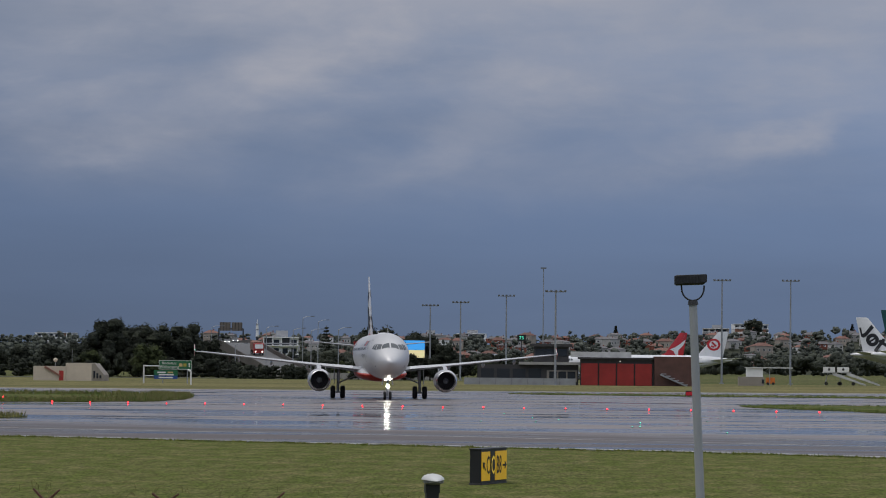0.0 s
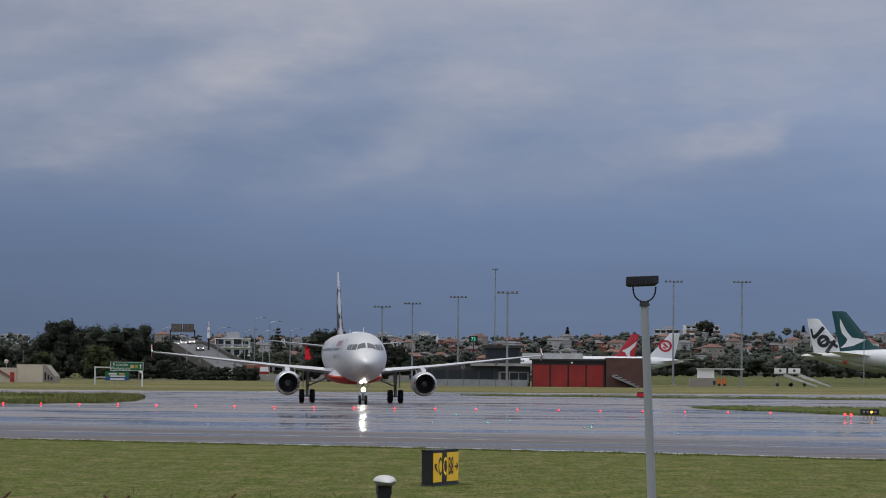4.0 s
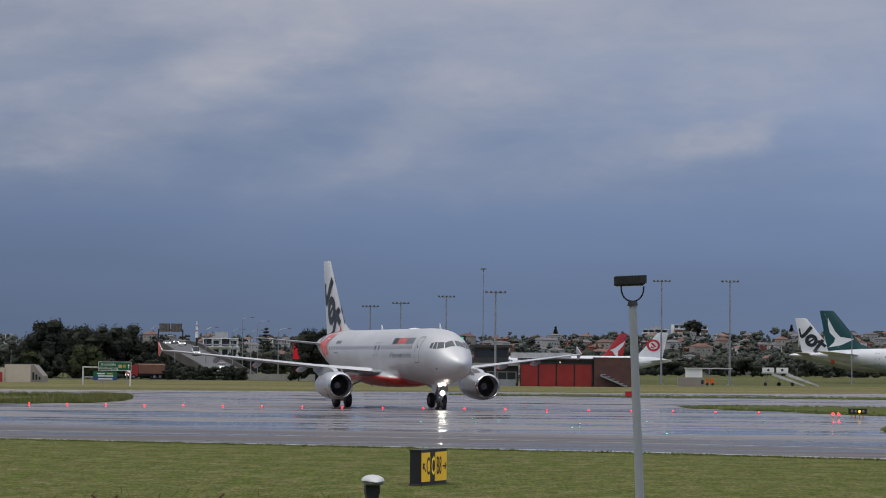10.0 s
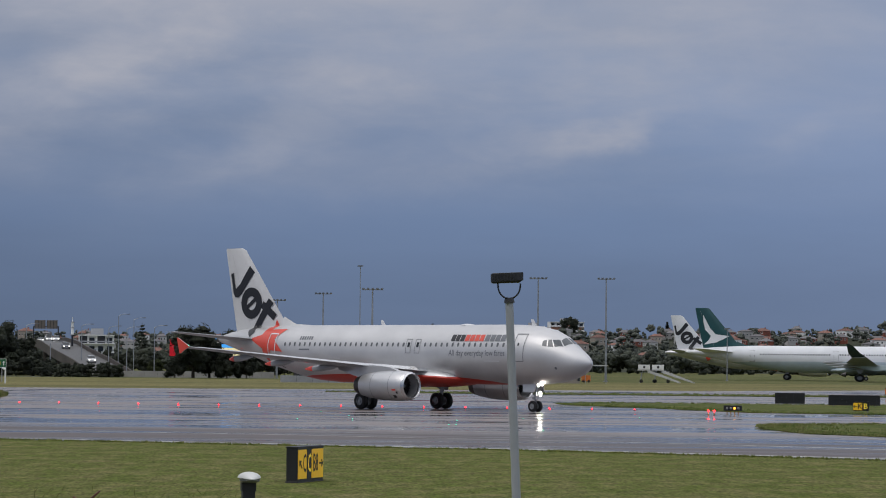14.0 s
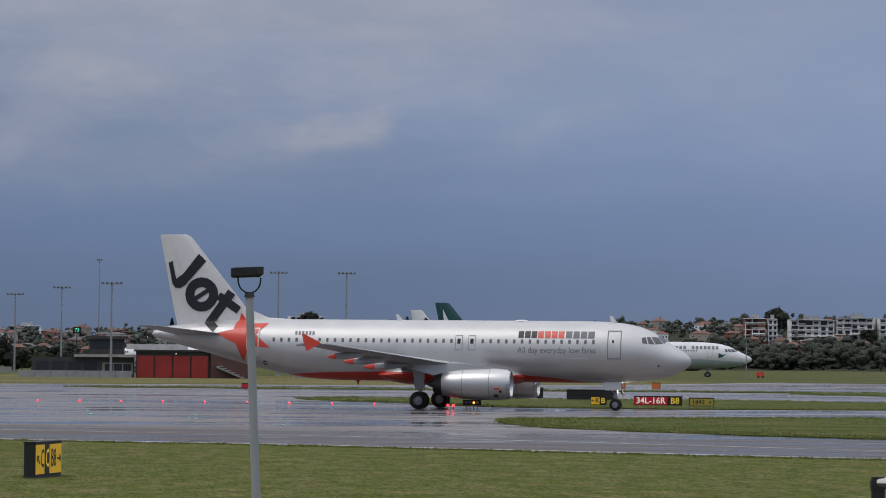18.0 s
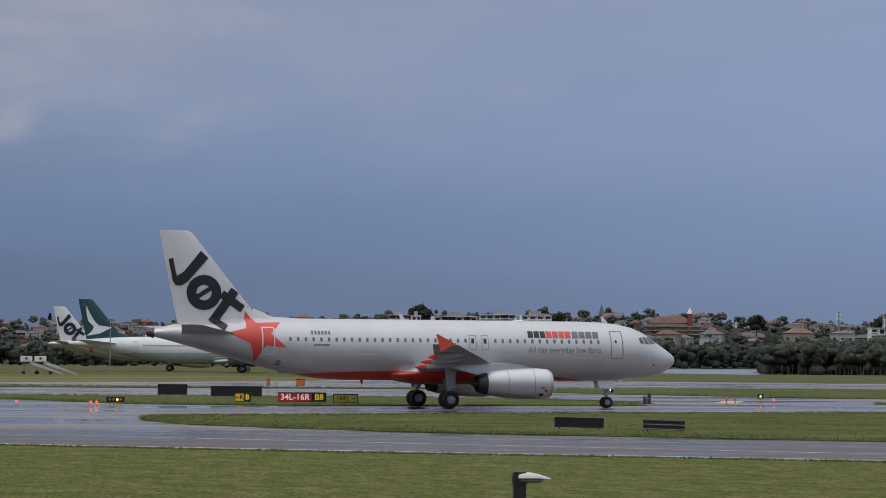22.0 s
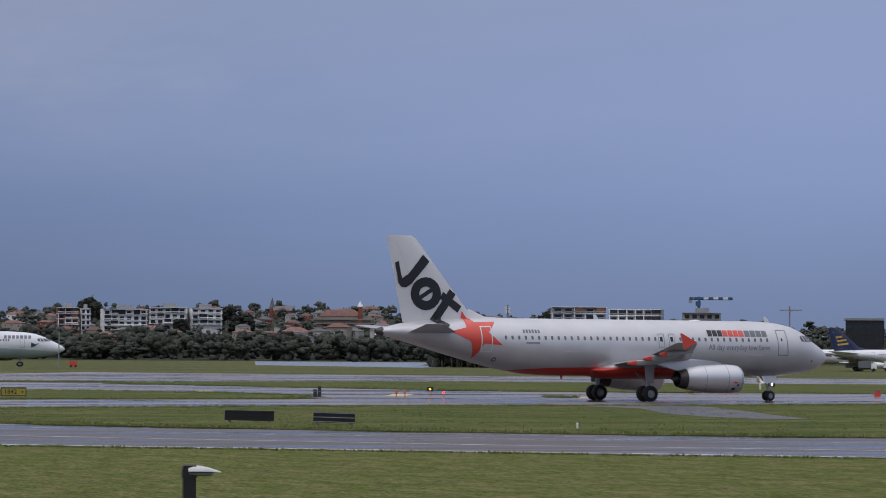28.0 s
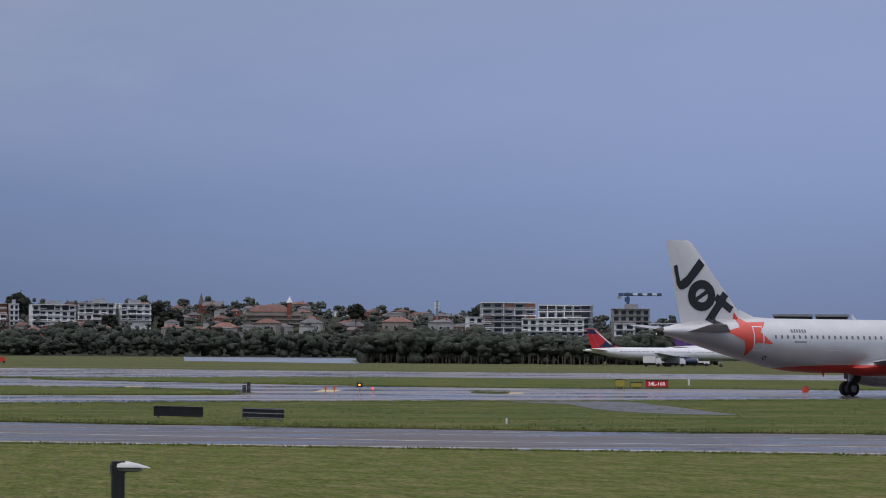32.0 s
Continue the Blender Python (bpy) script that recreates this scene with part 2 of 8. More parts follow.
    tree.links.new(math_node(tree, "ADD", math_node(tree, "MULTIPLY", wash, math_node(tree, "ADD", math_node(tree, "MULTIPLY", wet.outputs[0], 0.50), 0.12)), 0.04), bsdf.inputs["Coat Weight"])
    slick = ramp(tree, wet.outputs[0], [(0.0, (0.42,) * 3), (0.55, (0.26,) * 3), (0.95, (0.11,) * 3)])
    tree.links.new(slick.outputs[0], bsdf.inputs["Coat Roughness"])
    bsdf.inputs["Coat IOR"].default_value = 1.33
    bp = node(tree, "ShaderNodeBump", i_Strength=0.06, i_Distance=0.01)
    tree.links.new(grit.outputs["Fac"], bp.inputs["Height"])
    tree.links.new(bp.outputs[0], bsdf.inputs["Normal"])
    return m


def grass_material(name, lush, dry, scale=0.12, stretch=0.35):
    m = bpy.data.materials.new(name)
    m.use_nodes = True
    tree = m.node_tree
    bsdf = tree.nodes["Principled BSDF"]
    co = tree.nodes.new("ShaderNodeTexCoord")
    mp = tree.nodes.new("ShaderNodeMapping")
    mp.inputs["Scale"].default_value = (stretch, 1.0, 1.0)
    tree.links.new(co.outputs["Object"], mp.inputs["Vector"])
    n1 = node(tree, "ShaderNodeTexNoise", i_Scale=scale, i_Detail=6.0, i_Roughness=0.65)
    n2 = node(tree, "ShaderNodeTexNoise", i_Scale=2.2, i_Detail=5.0, i_Roughness=0.7)
    tree.links.new(mp.outputs[0], n1.inputs["Vector"])
    clump = tree.nodes.new("ShaderNodeMapping")
    clump.inputs["Scale"].default_value = (1.0, 0.24, 1.0)
    tree.links.new(co.outputs["Object"], clump.inputs["Vector"])
    tree.links.new(clump.outputs[0], n2.inputs["Vector"])
    a = ramp(tree, n1.outputs["Fac"], [(0.42, lush), (0.72, dry)])
    b = ramp(tree, n2.outputs["Fac"], [(0.34, (0.82,) * 3), (0.66, (1.12,) * 3)])
    n3 = node(tree, "ShaderNodeTexNoise", i_Scale=11.0, i_Detail=6.0, i_Roughness=0.8)
    tree.links.new(clump.outputs[0], n3.inputs["Vector"])
    fibre = ramp(tree, n3.outputs["Fac"], [(0.40, (0.52,) * 3), (0.60, (1.36,) * 3)])
    mottled = mix_color(tree, 1.0, a.outputs[0], b.outputs[0], "MULTIPLY")
    tree.links.new(mix_color(tree, 1.0, mottled, fibre.outputs[0], "MULTIPLY"), bsdf.inputs["Base Color"])
    bsdf.inputs["Roughness"].default_value = 0.95
    bsdf.inputs["Specular IOR Level"].default_value = 0.04
    bp = node(tree, "ShaderNodeBump", i_Strength=0.9, i_Distance=0.15)
    tree.links.new(n2.outputs["Fac"], bp.inputs["Height"])
    tree.links.new(bp.outputs[0], bsdf.inputs["Normal"])
    return m


ASPHALT = wet_asphalt()
GRASS = grass_material("mown_grass", (0.096, 0.117, 0.027), (0.190, 0.164, 0.074), 0.42, 2.2)
LUSH = grass_material("lush_verge", (0.072, 0.100, 0.028), (0.178, 0.156, 0.062), 0.22, 0.45)
FIELD = grass_material("airfield_grass", (0.090, 0.104, 0.040), (0.180, 0.162, 0.074), 0.05, 0.2)
DRY_FIELD = grass_material("dry_airfield_grass", (0.135, 0.132, 0.056), (0.265, 0.225, 0.105), 0.05, 0.25)
MUD = material("wet_mud", (0.055, 0.048, 0.046), 0.45, vary=0.35, grain=0.5)
WHITE_LINE = material("worn_line_paint", (0.44, 0.43, 0.40), 0.6, vary=0.3, grain=0.8)
YELLOW_LINE = material("yellow_line_paint", (0.62, 0.44, 0.20), 0.45, vary=0.25, grain=1.0)
BLACK = material("black_plastic", (0.018, 0.018, 0.02), 0.45, vary=0.3)
RUBBER = material("tyre_rubber", (0.016, 0.016, 0.017), 0.75, vary=0.3, grain=6.0)
STEEL = material("galvanised_steel", (0.38, 0.39, 0.41), 0.45, metal=0.7, vary=0.15)
DARK_METAL = material("dark_metal", (0.05, 0.05, 0.055), 0.4, metal=0.6)
CABIN_GLASS = glass("cabin_glass")


# ---- mesh helpers ----
class Shape:
    """Vertices and faces gathered before they become one mesh."""

    def __init__(self):
        self.v, self.f = [], []

    def add(self, verts, faces):
        k = len(self.v)
        self.v += [tuple(p) for p in verts]
        self.f += [tuple(i + k for i in face) for face in faces]
        return self

    def box(self, x0, x1, y0, y1, z0, z1):
        return self.add([(x0, y0, z0), (x1, y0, z0), (x1, y1, z0), (x0, y1, z0), (x0, y0, z1), (x1, y0, z1), (x1, y1, z1), (x0, y1, z1)],
                        [(3, 2, 1, 0), (4, 5, 6, 7), (0, 1, 5, 4), (1, 2, 6, 5), (2, 3, 7, 6), (3, 0, 4, 7)])

    def loft(self, rings, caps=True):
        n = len(rings[0])
        verts = [p for ring in rings for p in ring]
        faces = []
        for i in range(len(rings) - 1):
            for j in range(n):
                k = (j + 1) % n
                faces.append((i * n + j, i * n + k, (i + 1) * n + k, (i + 1) * n + j))
        if caps:
            faces.append(tuple(range(n))[::-1])
            faces.append(tuple((len(rings) - 1) * n + j for j in range(n)))
        return self.add(verts, faces)

    def tube(self, a, b, ra, rb=None, n=10, caps=True):
        a, b = Vector(a), Vector(b)
        rb = ra if rb is None else rb
        q = (b - a).to_track_quat("Z", "Y")
        rings = []
        for p, r in ((a, ra), (b, rb)):
            rings.append([p + q @ Vector((r * math.cos(2 * math.pi * i / n), r * math.sin(2 * math.pi * i / n), 0)) for i in range(n)])
        return self.loft(rings, caps)

    def lathe(self, axis_points, origin, axis, n=24, caps=False):
        """axis_points: (along, radius) pairs turned about the axis."""
        q = Vector(axis).to_track_quat("Z", "Y")
        rings = [[Vector(origin) + q @ Vector((r * math.cos(2 * math.pi * i / n), r * math.sin(2 * math.pi * i / n), s)) for i in range(n)] for s, r in axis_points]
        return self.loft(rings, caps)

    def prism(self, outline, z0, z1):
        n = len(outline)
        self.add([(x, y, z0) for x, y in outline] + [(x, y, z1) for x, y in outline],
                 [tuple(range(n))[::-1], tuple(range(n, 2 * n))] + [(i, (i + 1) % n, n + (i + 1) % n, n + i) for i in range(n)])
        return self

    def mesh(self, name, smooth=False):
        me = bpy.data.meshes.new(name)
        me.from_pydata(self.v, [], self.f)
        if smooth:
            me.polygons.foreach_set("use_smooth", [True] * len(me.polygons))
            me.set_sharp_from_angle(angle=radians(38))
        me.update()
        return me


def part(name, shape, mat, parent=None, label="", smooth=True, m=None):
    me = shape.mesh(name, smooth) if isinstance(shape, Shape) else shape
    if not me.materials:
        me.materials.append(mat)
    ob = new(name, me)
    if parent is not None:
        ob.parent = parent
    if m is not None:
        ob.matrix_basis = m
    if label:
        tagged(ob, label)
    return ob


def thing(name, label, category, m=None, group="", kind=""):
    ob = new(name)
    ob.empty_display_size = 0.3
    if m is not None:
        ob.matrix_basis = m
    return tagged(ob, label, category, group, kind)


def writing(text, size, bold=0.0):
    """A flat mesh of letters in the built-in font, centred on the origin in the x-z plane, facing -y."""
    cu = bpy.data.curves.new("letters", "FONT")
    cu.body, cu.size, cu.align_x, cu.align_y, cu.offset, cu.resolution_u = text, size, "CENTER", "CENTER", bold, 2
    ob = new("letters", cu)
    dg = bpy.context.evaluated_depsgraph_get()
    me = bpy.data.meshes.new_from_object(ob.evaluated_get(dg))
    me.name = "letters"
    bpy.data.objects.remove(ob)
    me.transform(Matrix.Rotation(radians(90), 4, "X"))
    return me


# ---- ground ----
def ground_sheet():
    s = Shape()
    xs = [-4200, -1500, -600, -200, 0, 200, 600, 1500, 4200]
    ys = [-600, -100, 0, 100, 300, 600, 1000, 2000, 4600]
    for y in ys:
        for x in xs:
            s.v.append((x, y, -0.03))
    n = len(xs)
    for j in range(len(ys) - 1):
        for i in range(n - 1):
            s.f.append((j * n + i, j * n + i + 1, (j + 1) * n + i + 1, (j + 1) * n + i))
    tagged(part("ground", s, FIELD, smooth=False), "wide flat airfield ground under short dry grass", "ground", kind="structure")


def flat(name, outline, z0, z1, mat, label, category, kind="structure"):
    return tagged(part(name, Shape().prism(outline, z0, z1), mat, smooth=False), label, category, kind=kind)


NEAR_EDGE = [(-260, 234), (-23.7, 129.3), (5.8, 115.2), (20, 105.2), (33.5, 96.8), (47.2, 88.2), (170, 12)]
ground_sheet()
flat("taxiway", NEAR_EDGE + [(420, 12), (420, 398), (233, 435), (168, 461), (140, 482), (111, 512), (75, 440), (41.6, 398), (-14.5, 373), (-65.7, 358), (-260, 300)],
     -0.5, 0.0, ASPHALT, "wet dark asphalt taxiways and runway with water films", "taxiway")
STRIP = [(20.0, 162), (20.1, 155), (20.8, 148.5), (24, 142.5), (28, 135.5), (33, 130.5), (38, 126), (44, 121), (51, 116.3), (60, 111.7), (80, 100.8), (165, 54), (260, 120), (240, 236),
         (160, 214), (107, 197), (96, 194.5), (85, 190), (76, 187.5), (68, 187), (52, 182.5), (35, 176.5), (27, 173), (22.4, 171.2), (20.6, 167)]
ISLAND_B = [(14.6, 254), (14.8, 249), (15.6, 244.5), (17.6, 240), (20.7, 234), (23, 224), (26, 214), (34, 211.5), (43, 211), (52, 212), (61, 214), (65, 219), (67, 228), (66.5, 240), (64, 249), (53, 261), (38, 260), (27, 261.5), (19, 262)]
ISLAND_C = [(71, 322), (74, 312), (80, 297), (88, 279), (96, 264), (108, 258), (136, 253), (260, 244), (300, 330), (183, 341), (150, 352), (128, 357), (105, 349), (85, 341), (74, 332)]
ISLAND_D = [(-6, 342), (0, 335.5), (18, 333), (36, 331.5), (72, 333), (77, 338), (72, 344), (36, 345), (14, 347), (0, 349)]
ISLAND_L = [(-160, 262), (-90, 243), (-45, 235.5), (-37.5, 240), (-33.0, 248), (-32.2, 262), (-33.7, 280), (-38, 294), (-54, 293), (-160, 300)]
ISLAND_S = [(-60, 192), (-45, 177), (-31.5, 170), (-30.2, 173), (-33, 178), (-45, 187)]
TURF = [(85.6, 227.0), (86.3, 225.2), (87.6, 225.0), (88.4, 227.2), (87.8, 230.4), (86.4, 230.2)]
for name, outline in (("grass_strip", STRIP), ("grass_island", TURF), ("grass_island", ISLAND_B), ("grass_island", ISLAND_C), ("grass_island", ISLAND_D), ("grass_island", ISLAND_L), ("grass_island", ISLAND_S)):
    flat(name, outline, -0.02, 0.05, LUSH, "green grass island between the wet taxiways", "grass")
flat("puddle", [(71.5, 187.6), (72.9, 176.9), (67.8, 160.6), (66.5, 152.3), (67.1, 147.2), (69.8, 146.0), (72.1, 154.6), (76.4, 169.3), (79.8, 181.4), (80.8, 189.0)], 0.03, 0.062, MUD,
     "shallow muddy inlet of standing water in the grass strip", "puddle")
NEAR_LAWN = [(-260, -60), (170, -60)] + [(x, y - 0.25) for x, y in NEAR_EDGE[::-1]]
flat("far_grass", [(-300, 296), (-65.7, 359), (-14.5, 374), (41.6, 399.5), (75, 442), (98, 492), (92, 575), (-300, 575)], -0.1, -0.012, DRY_FIELD, "pale dry grass between the runway and the road", "grass")
flat("lawn", NEAR_LAWN, -0.4, 0.03, GRASS, "mown green grass beside the taxiway", "grass")


def ribbon(pts, width, z=0.004):
    """A painted line along the points."""
    s = Shape()
    for (x0, y0), (x1, y1) in zip(pts, pts[1:]):
        d = Vector((x1 - x0, y1 - y0)).normalized()
        nx, ny = -d.y * width / 2, d.x * width / 2
        s.add([(x0 - nx, y0 - ny, z), (x1 - nx, y1 - ny, z), (x1 + nx, y1 + ny, z), (x0 + nx, y0 + ny, z)], [(0, 1, 2, 3)])
    return s


LINE_A = [(x + 0.9, y + 2.1) for x, y in NEAR_EDGE]
LINE_B = [(-60, 161), (-25.8, 146), (-5.2, 138.5), (13.2, 128), (26, 116), (37.9, 105.5), (51.6, 97), (160, 31)]
LINE_C = [(-5, 150), (13, 139), (28, 126), (41.5, 114), (57.1, 105), (160, 47)]
tagged(part("edge_line", ribbon(LINE_A, 0.8), WHITE_LINE, smooth=False), "worn white taxiway edge line beside the grass", "painted line", kind="structure")
tagged(part("edge_line", ribbon(LINE_B, 0.4), WHITE_LINE, smooth=False), "worn pale line along the wet taxiway", "painted line", kind="structure")
tagged(part("edge_line", ribbon(LINE_C, 0.2), WHITE_LINE, smooth=False), "worn pale line along the wet taxiway", "painted line", kind="structure")
dash = random.Random(11)
for k in range(26):
    i = dash.randrange(1, 5)
    (xa, ya), (xb, yb) = LINE_C[i - 1], LINE_C[i]
    u, n, off = dash.random(), math.hypot(xb - xa, yb - ya), dash.choice((-1.0, 0.0, 3.0, 6.5, 9.0))
    x, y, dx, dy = xa + (xb - xa) * u + off * 0.45, ya + (yb - ya) * u + off, (xb - xa) / n, (yb - ya) / n
    ln = dash.uniform(0.8, 2.2)
    tagged(part("worn_mark", ribbon([(x, y), (x + dx * ln, y + dy * ln)], 0.35, 0.008), WHITE_LINE, smooth=False), "short worn remnant of white paint on asphalt", "painted line", kind="structure")
for pts in ([(62.6, 248.4), (67.2, 262.8)], [(74.6, 231.8), (79.6, 244.8)], [(87.6, 224.6), (90.4, 230.6)]):
    tagged(part("turn_marking", ribbon(pts, 1.7, 0.006), YELLOW_LINE, smooth=False), "short thick yellow turn marking on wet asphalt", "painted line", kind="structure")
FAR_LINE = [(-120, 341), (-65.7, 355.5), (-14.5, 370), (41.6, 394), (75, 435), (111, 506), (140, 477), (168, 456), (233, 430), (330, 410)]
tagged(part("edge_line", ribbon(FAR_LINE, 1.6), WHITE_LINE, smooth=False), "pale line along the far runway edge", "painted line", kind="structure")

# ---- aircraft ----
def paint_two(name, upper, lower, rough=0.42, metal=0.55, level=2.46, mid=-0.9, reach=11.5, coat=0.05):
    """Aircraft paint: upper colour, and a belly of the lower colour under a curved line."""
    m = bpy.data.materials.new(name)
    m.use_nodes = True
    tree = m.node_tree
    bsdf = tree.nodes["Principled BSDF"]
    co = tree.nodes.new("ShaderNodeTexCoord")
    sep = tree.nodes.new("ShaderNodeSeparateXYZ")
    tree.links.new(co.outputs["Object"], sep.inputs[0])
    u = math_node(tree, "DIVIDE", math_node(tree, "SUBTRACT", sep.outputs["X"], mid), reach)
    u4 = math_node(tree, "POWER", math_node(tree, "ABSOLUTE", u), 3.0)
    line = math_node(tree, "SUBTRACT", level, math_node(tree, "MULTIPLY", u4, 0.55))
    under = math_node(tree, "LESS_THAN", sep.outputs["Z"], line)
    n1 = node(tree, "ShaderNodeTexNoise", i_Scale=0.5, i_Detail=5.0, i_Roughness=0.6)
    tree.links.new(co.outputs["Object"], n1.inputs["Vector"])
    wear = ramp(tree, n1.outputs["Fac"], [(0.3, (0.90,) * 3), (0.7, (1.04,) * 3)])
    col = mix_color(tree, under, upper, lower)
    tree.links.new(mix_color(tree, 1.0, col, wear.outputs[0], "MULTIPLY"), bsdf.inputs["Base Color"])
    r = ramp(tree, n1.outputs["Fac"], [(0.3, (rough * 0.85,) * 3), (0.7, (rough * 1.2,) * 3)])
    tree.links.new(r.outputs[0], bsdf.inputs["Roughness"])
    tree.links.new(math_node(tree, "MULTIPLY", math_node(tree, "SUBTRACT", 1.0, under), metal), bsdf.inputs["Metallic"])
    bsdf.inputs["Coat Weight"].default_value = coat
    bsdf.inputs["Coat Roughness"].default_value = 0.15
    return m


SILVER = (0.62, 0.615, 0.62)
RED = (0.62, 0.055, 0.035)
SILVER_BODY = paint_two("silver_paint_red_belly", SILVER, RED)
SILVER_PAINT = material("silver_paint", SILVER, 0.36, metal=0.7, vary=0.06, grain=0.8, coat=0.3)
FIN_SILVER = material("pale_silver_paint", (0.68, 0.675, 0.67), 0.35, metal=0.12, vary=0.06, grain=0.8, coat=0.3)
DARK_TEAL = material("dark_teal_paint", (0.010, 0.030, 0.034), 0.35, vary=0.12, coat=0.3)
# Flight deck glass: reflected sky is put into its paler base colour.
DECK_GLASS = glass("flight_deck_glass", (0.09, 0.10, 0.11), 0.05)
WHITE_PAINT = material("white_aircraft_paint", (0.74, 0.745, 0.76), 0.3, vary=0.05, grain=0.6, coat=0.3)
RED_PAINT = material("orange_red_paint", (0.72, 0.075, 0.045), 0.35, vary=0.08, coat=0.3)
BLACK_PAINT = material("black_paint", (0.018, 0.018, 0.022), 0.35, vary=0.15)
GREY_PAINT = material("grey_paint", (0.17, 0.18, 0.20), 0.4, vary=0.1)
WING_GREY = material("wing_grey_paint", (0.40, 0.41, 0.43), 0.38, metal=0.25, vary=0.1, grain=1.0)
BARE = material("polished_alloy", (0.62, 0.62, 0.63), 0.22, metal=1.0, vary=0.06)
HOT = material("heat_stained_metal", (0.10, 0.09, 0.085), 0.4, metal=0.8, vary=0.3)
FAN = material("fan_blades", (0.035, 0.035, 0.04), 0.35, metal=0.7)
OUTLINE = material("door_outline_paint", (0.20, 0.205, 0.22), 0.4, vary=0.1)
GREY_SEAM = material("panel_seam", (0.54, 0.54, 0.55), 0.5, vary=0.1)
TEAL = material("teal_paint", (0.006, 0.062, 0.066), 0.35, vary=0.12, coat=0.3)
CRIMSON = material("crimson_paint", (0.50, 0.018, 0.025), 0.35, vary=0.1, coat=0.3)
NAVY = material("navy_paint", (0.012, 0.022, 0.075), 0.35, vary=0.12, coat=0.3)
PURPLE = material("purple_paint", (0.085, 0.025, 0.16), 0.35, vary=0.12, coat=0.3)
GOLD = material("gold_paint", (0.50, 0.31, 0.06), 0.4, vary=0.12)
AQUA_BODY = paint_two("white_paint_aqua_belly", (0.72, 0.73, 0.75), (0.45, 0.53, 0.57), 0.55, 0.0, 4.45, -4.0, 30.0)
WHITE_BODY = paint_two("white_paint_grey_belly", (0.74, 0.745, 0.76), (0.46, 0.47, 0.49), 0.3, 0.0, 2.2, -4.0, 30.0)
AQUA_PAINT = material("pale_aqua_paint", (0.50, 0.60, 0.61), 0.3, vary=0.06, coat=0.3)
TAXI_GLOW = glow("taxi_lamp", (1.0, 0.93, 0.82), 70.0)
PORT_GLASS = glass("cabin_window_glass", (0.15, 0.155, 0.165), 0.12)
NAV_GLOW = glow("white_position_lamp", (1.0, 0.96, 0.85), 0.5)
GREEN_GLOW = glow("green_lamp", (0.10, 0.75, 0.48), 3.0)
RED_GLOW = glow("red_lamp", (1.0, 0.020, 0.028), 6.0)
AMBER_GLOW = glow("amber_lamp", (1.0, 0.42, 0.05), 2.5)

# fuselage stations: metres behind the nose, keel, crown, half width
STATIONS = [(0.0, 3.28, 3.36, 0.04), (0.12, 3.03, 3.60, 0.29), (0.35, 2.82, 3.82, 0.52), (0.8, 2.54, 4.13, 0.84), (1.4, 2.31, 4.50, 1.14), (2.0, 2.15, 4.93, 1.37),
            (2.6, 2.05, 5.29, 1.56), (3.4, 1.95, 5.61, 1.74), (4.4, 1.88, 5.82, 1.87), (5.6, 1.84, 5.93, 1.95), (7.0, 1.83, 5.97, 1.975), (12.0, 1.83, 5.97, 1.975),
            (18.0, 1.83, 5.97, 1.975), (24.0, 1.84, 5.97, 1.975), (26.0, 1.95, 5.97, 1.96), (28.0, 2.27, 5.965, 1.91), (30.0, 2.74, 5.94, 1.78), (32.0, 3.27, 5.87, 1.55),
            (34.0, 3.83, 5.72, 1.20), (35.8, 4.32, 5.48, 0.80), (37.0, 4.62, 5.20, 0.42), (37.45, 4.74, 5.06, 0.22), (37.57, 4.82, 4.98, 0.12)]
MAIN_S, NOSE_S = 17.71, 5.07


def section(s):
    for (s0, *a), (s1, *b) in zip(STATIONS, STATIONS[1:]):
        if s <= s1:
            u = max(0.0, (s - s0) / (s1 - s0))
            return [p + (q - p) * u for p, q in zip(a, b)]
    return list(STATIONS[-1][1:])


def fin_half(s, z):
    """Half thickness of the fin at a station and height; 0 outside it."""
    u = (z - 5.7) / 6.06
    le, te = 29.6 + 5.24 * u, 35.5 + 1.3 * u
    if u < -0.03 or not le < s < te:
        return 0.0
    w = (s - le) / (te - le)
    return (0.34 - 0.20 * u) * 1.9 * (math.sqrt(w) * 0.9 - w * 0.62 - 0.28 * w * w) + 0.01


def skin(s, z):
    """Half width of fuselage or fin at this station and height."""
    zb, zt, hw = section(s)
    c, h = (zb + zt) / 2, (zt - zb) / 2
    q = 1.0 - ((z - c) / h) ** 2
    return max(hw * math.sqrt(q) if q > 0 else 0.0, fin_half(s, z), 0.15 if 29.0 < s < 31.2 and z > 5.6 else 0.0)


def around(s, deg, lift=0.0):
    """A point on the fuselage, by degrees from the crown (+ to port)."""
    zb, zt, hw = section(s)
    a = radians(deg)
    return (MAIN_S - s, (hw + lift) * math.sin(a), (zb + zt) / 2 + ((zt - zb) / 2 + lift) * math.cos(a))


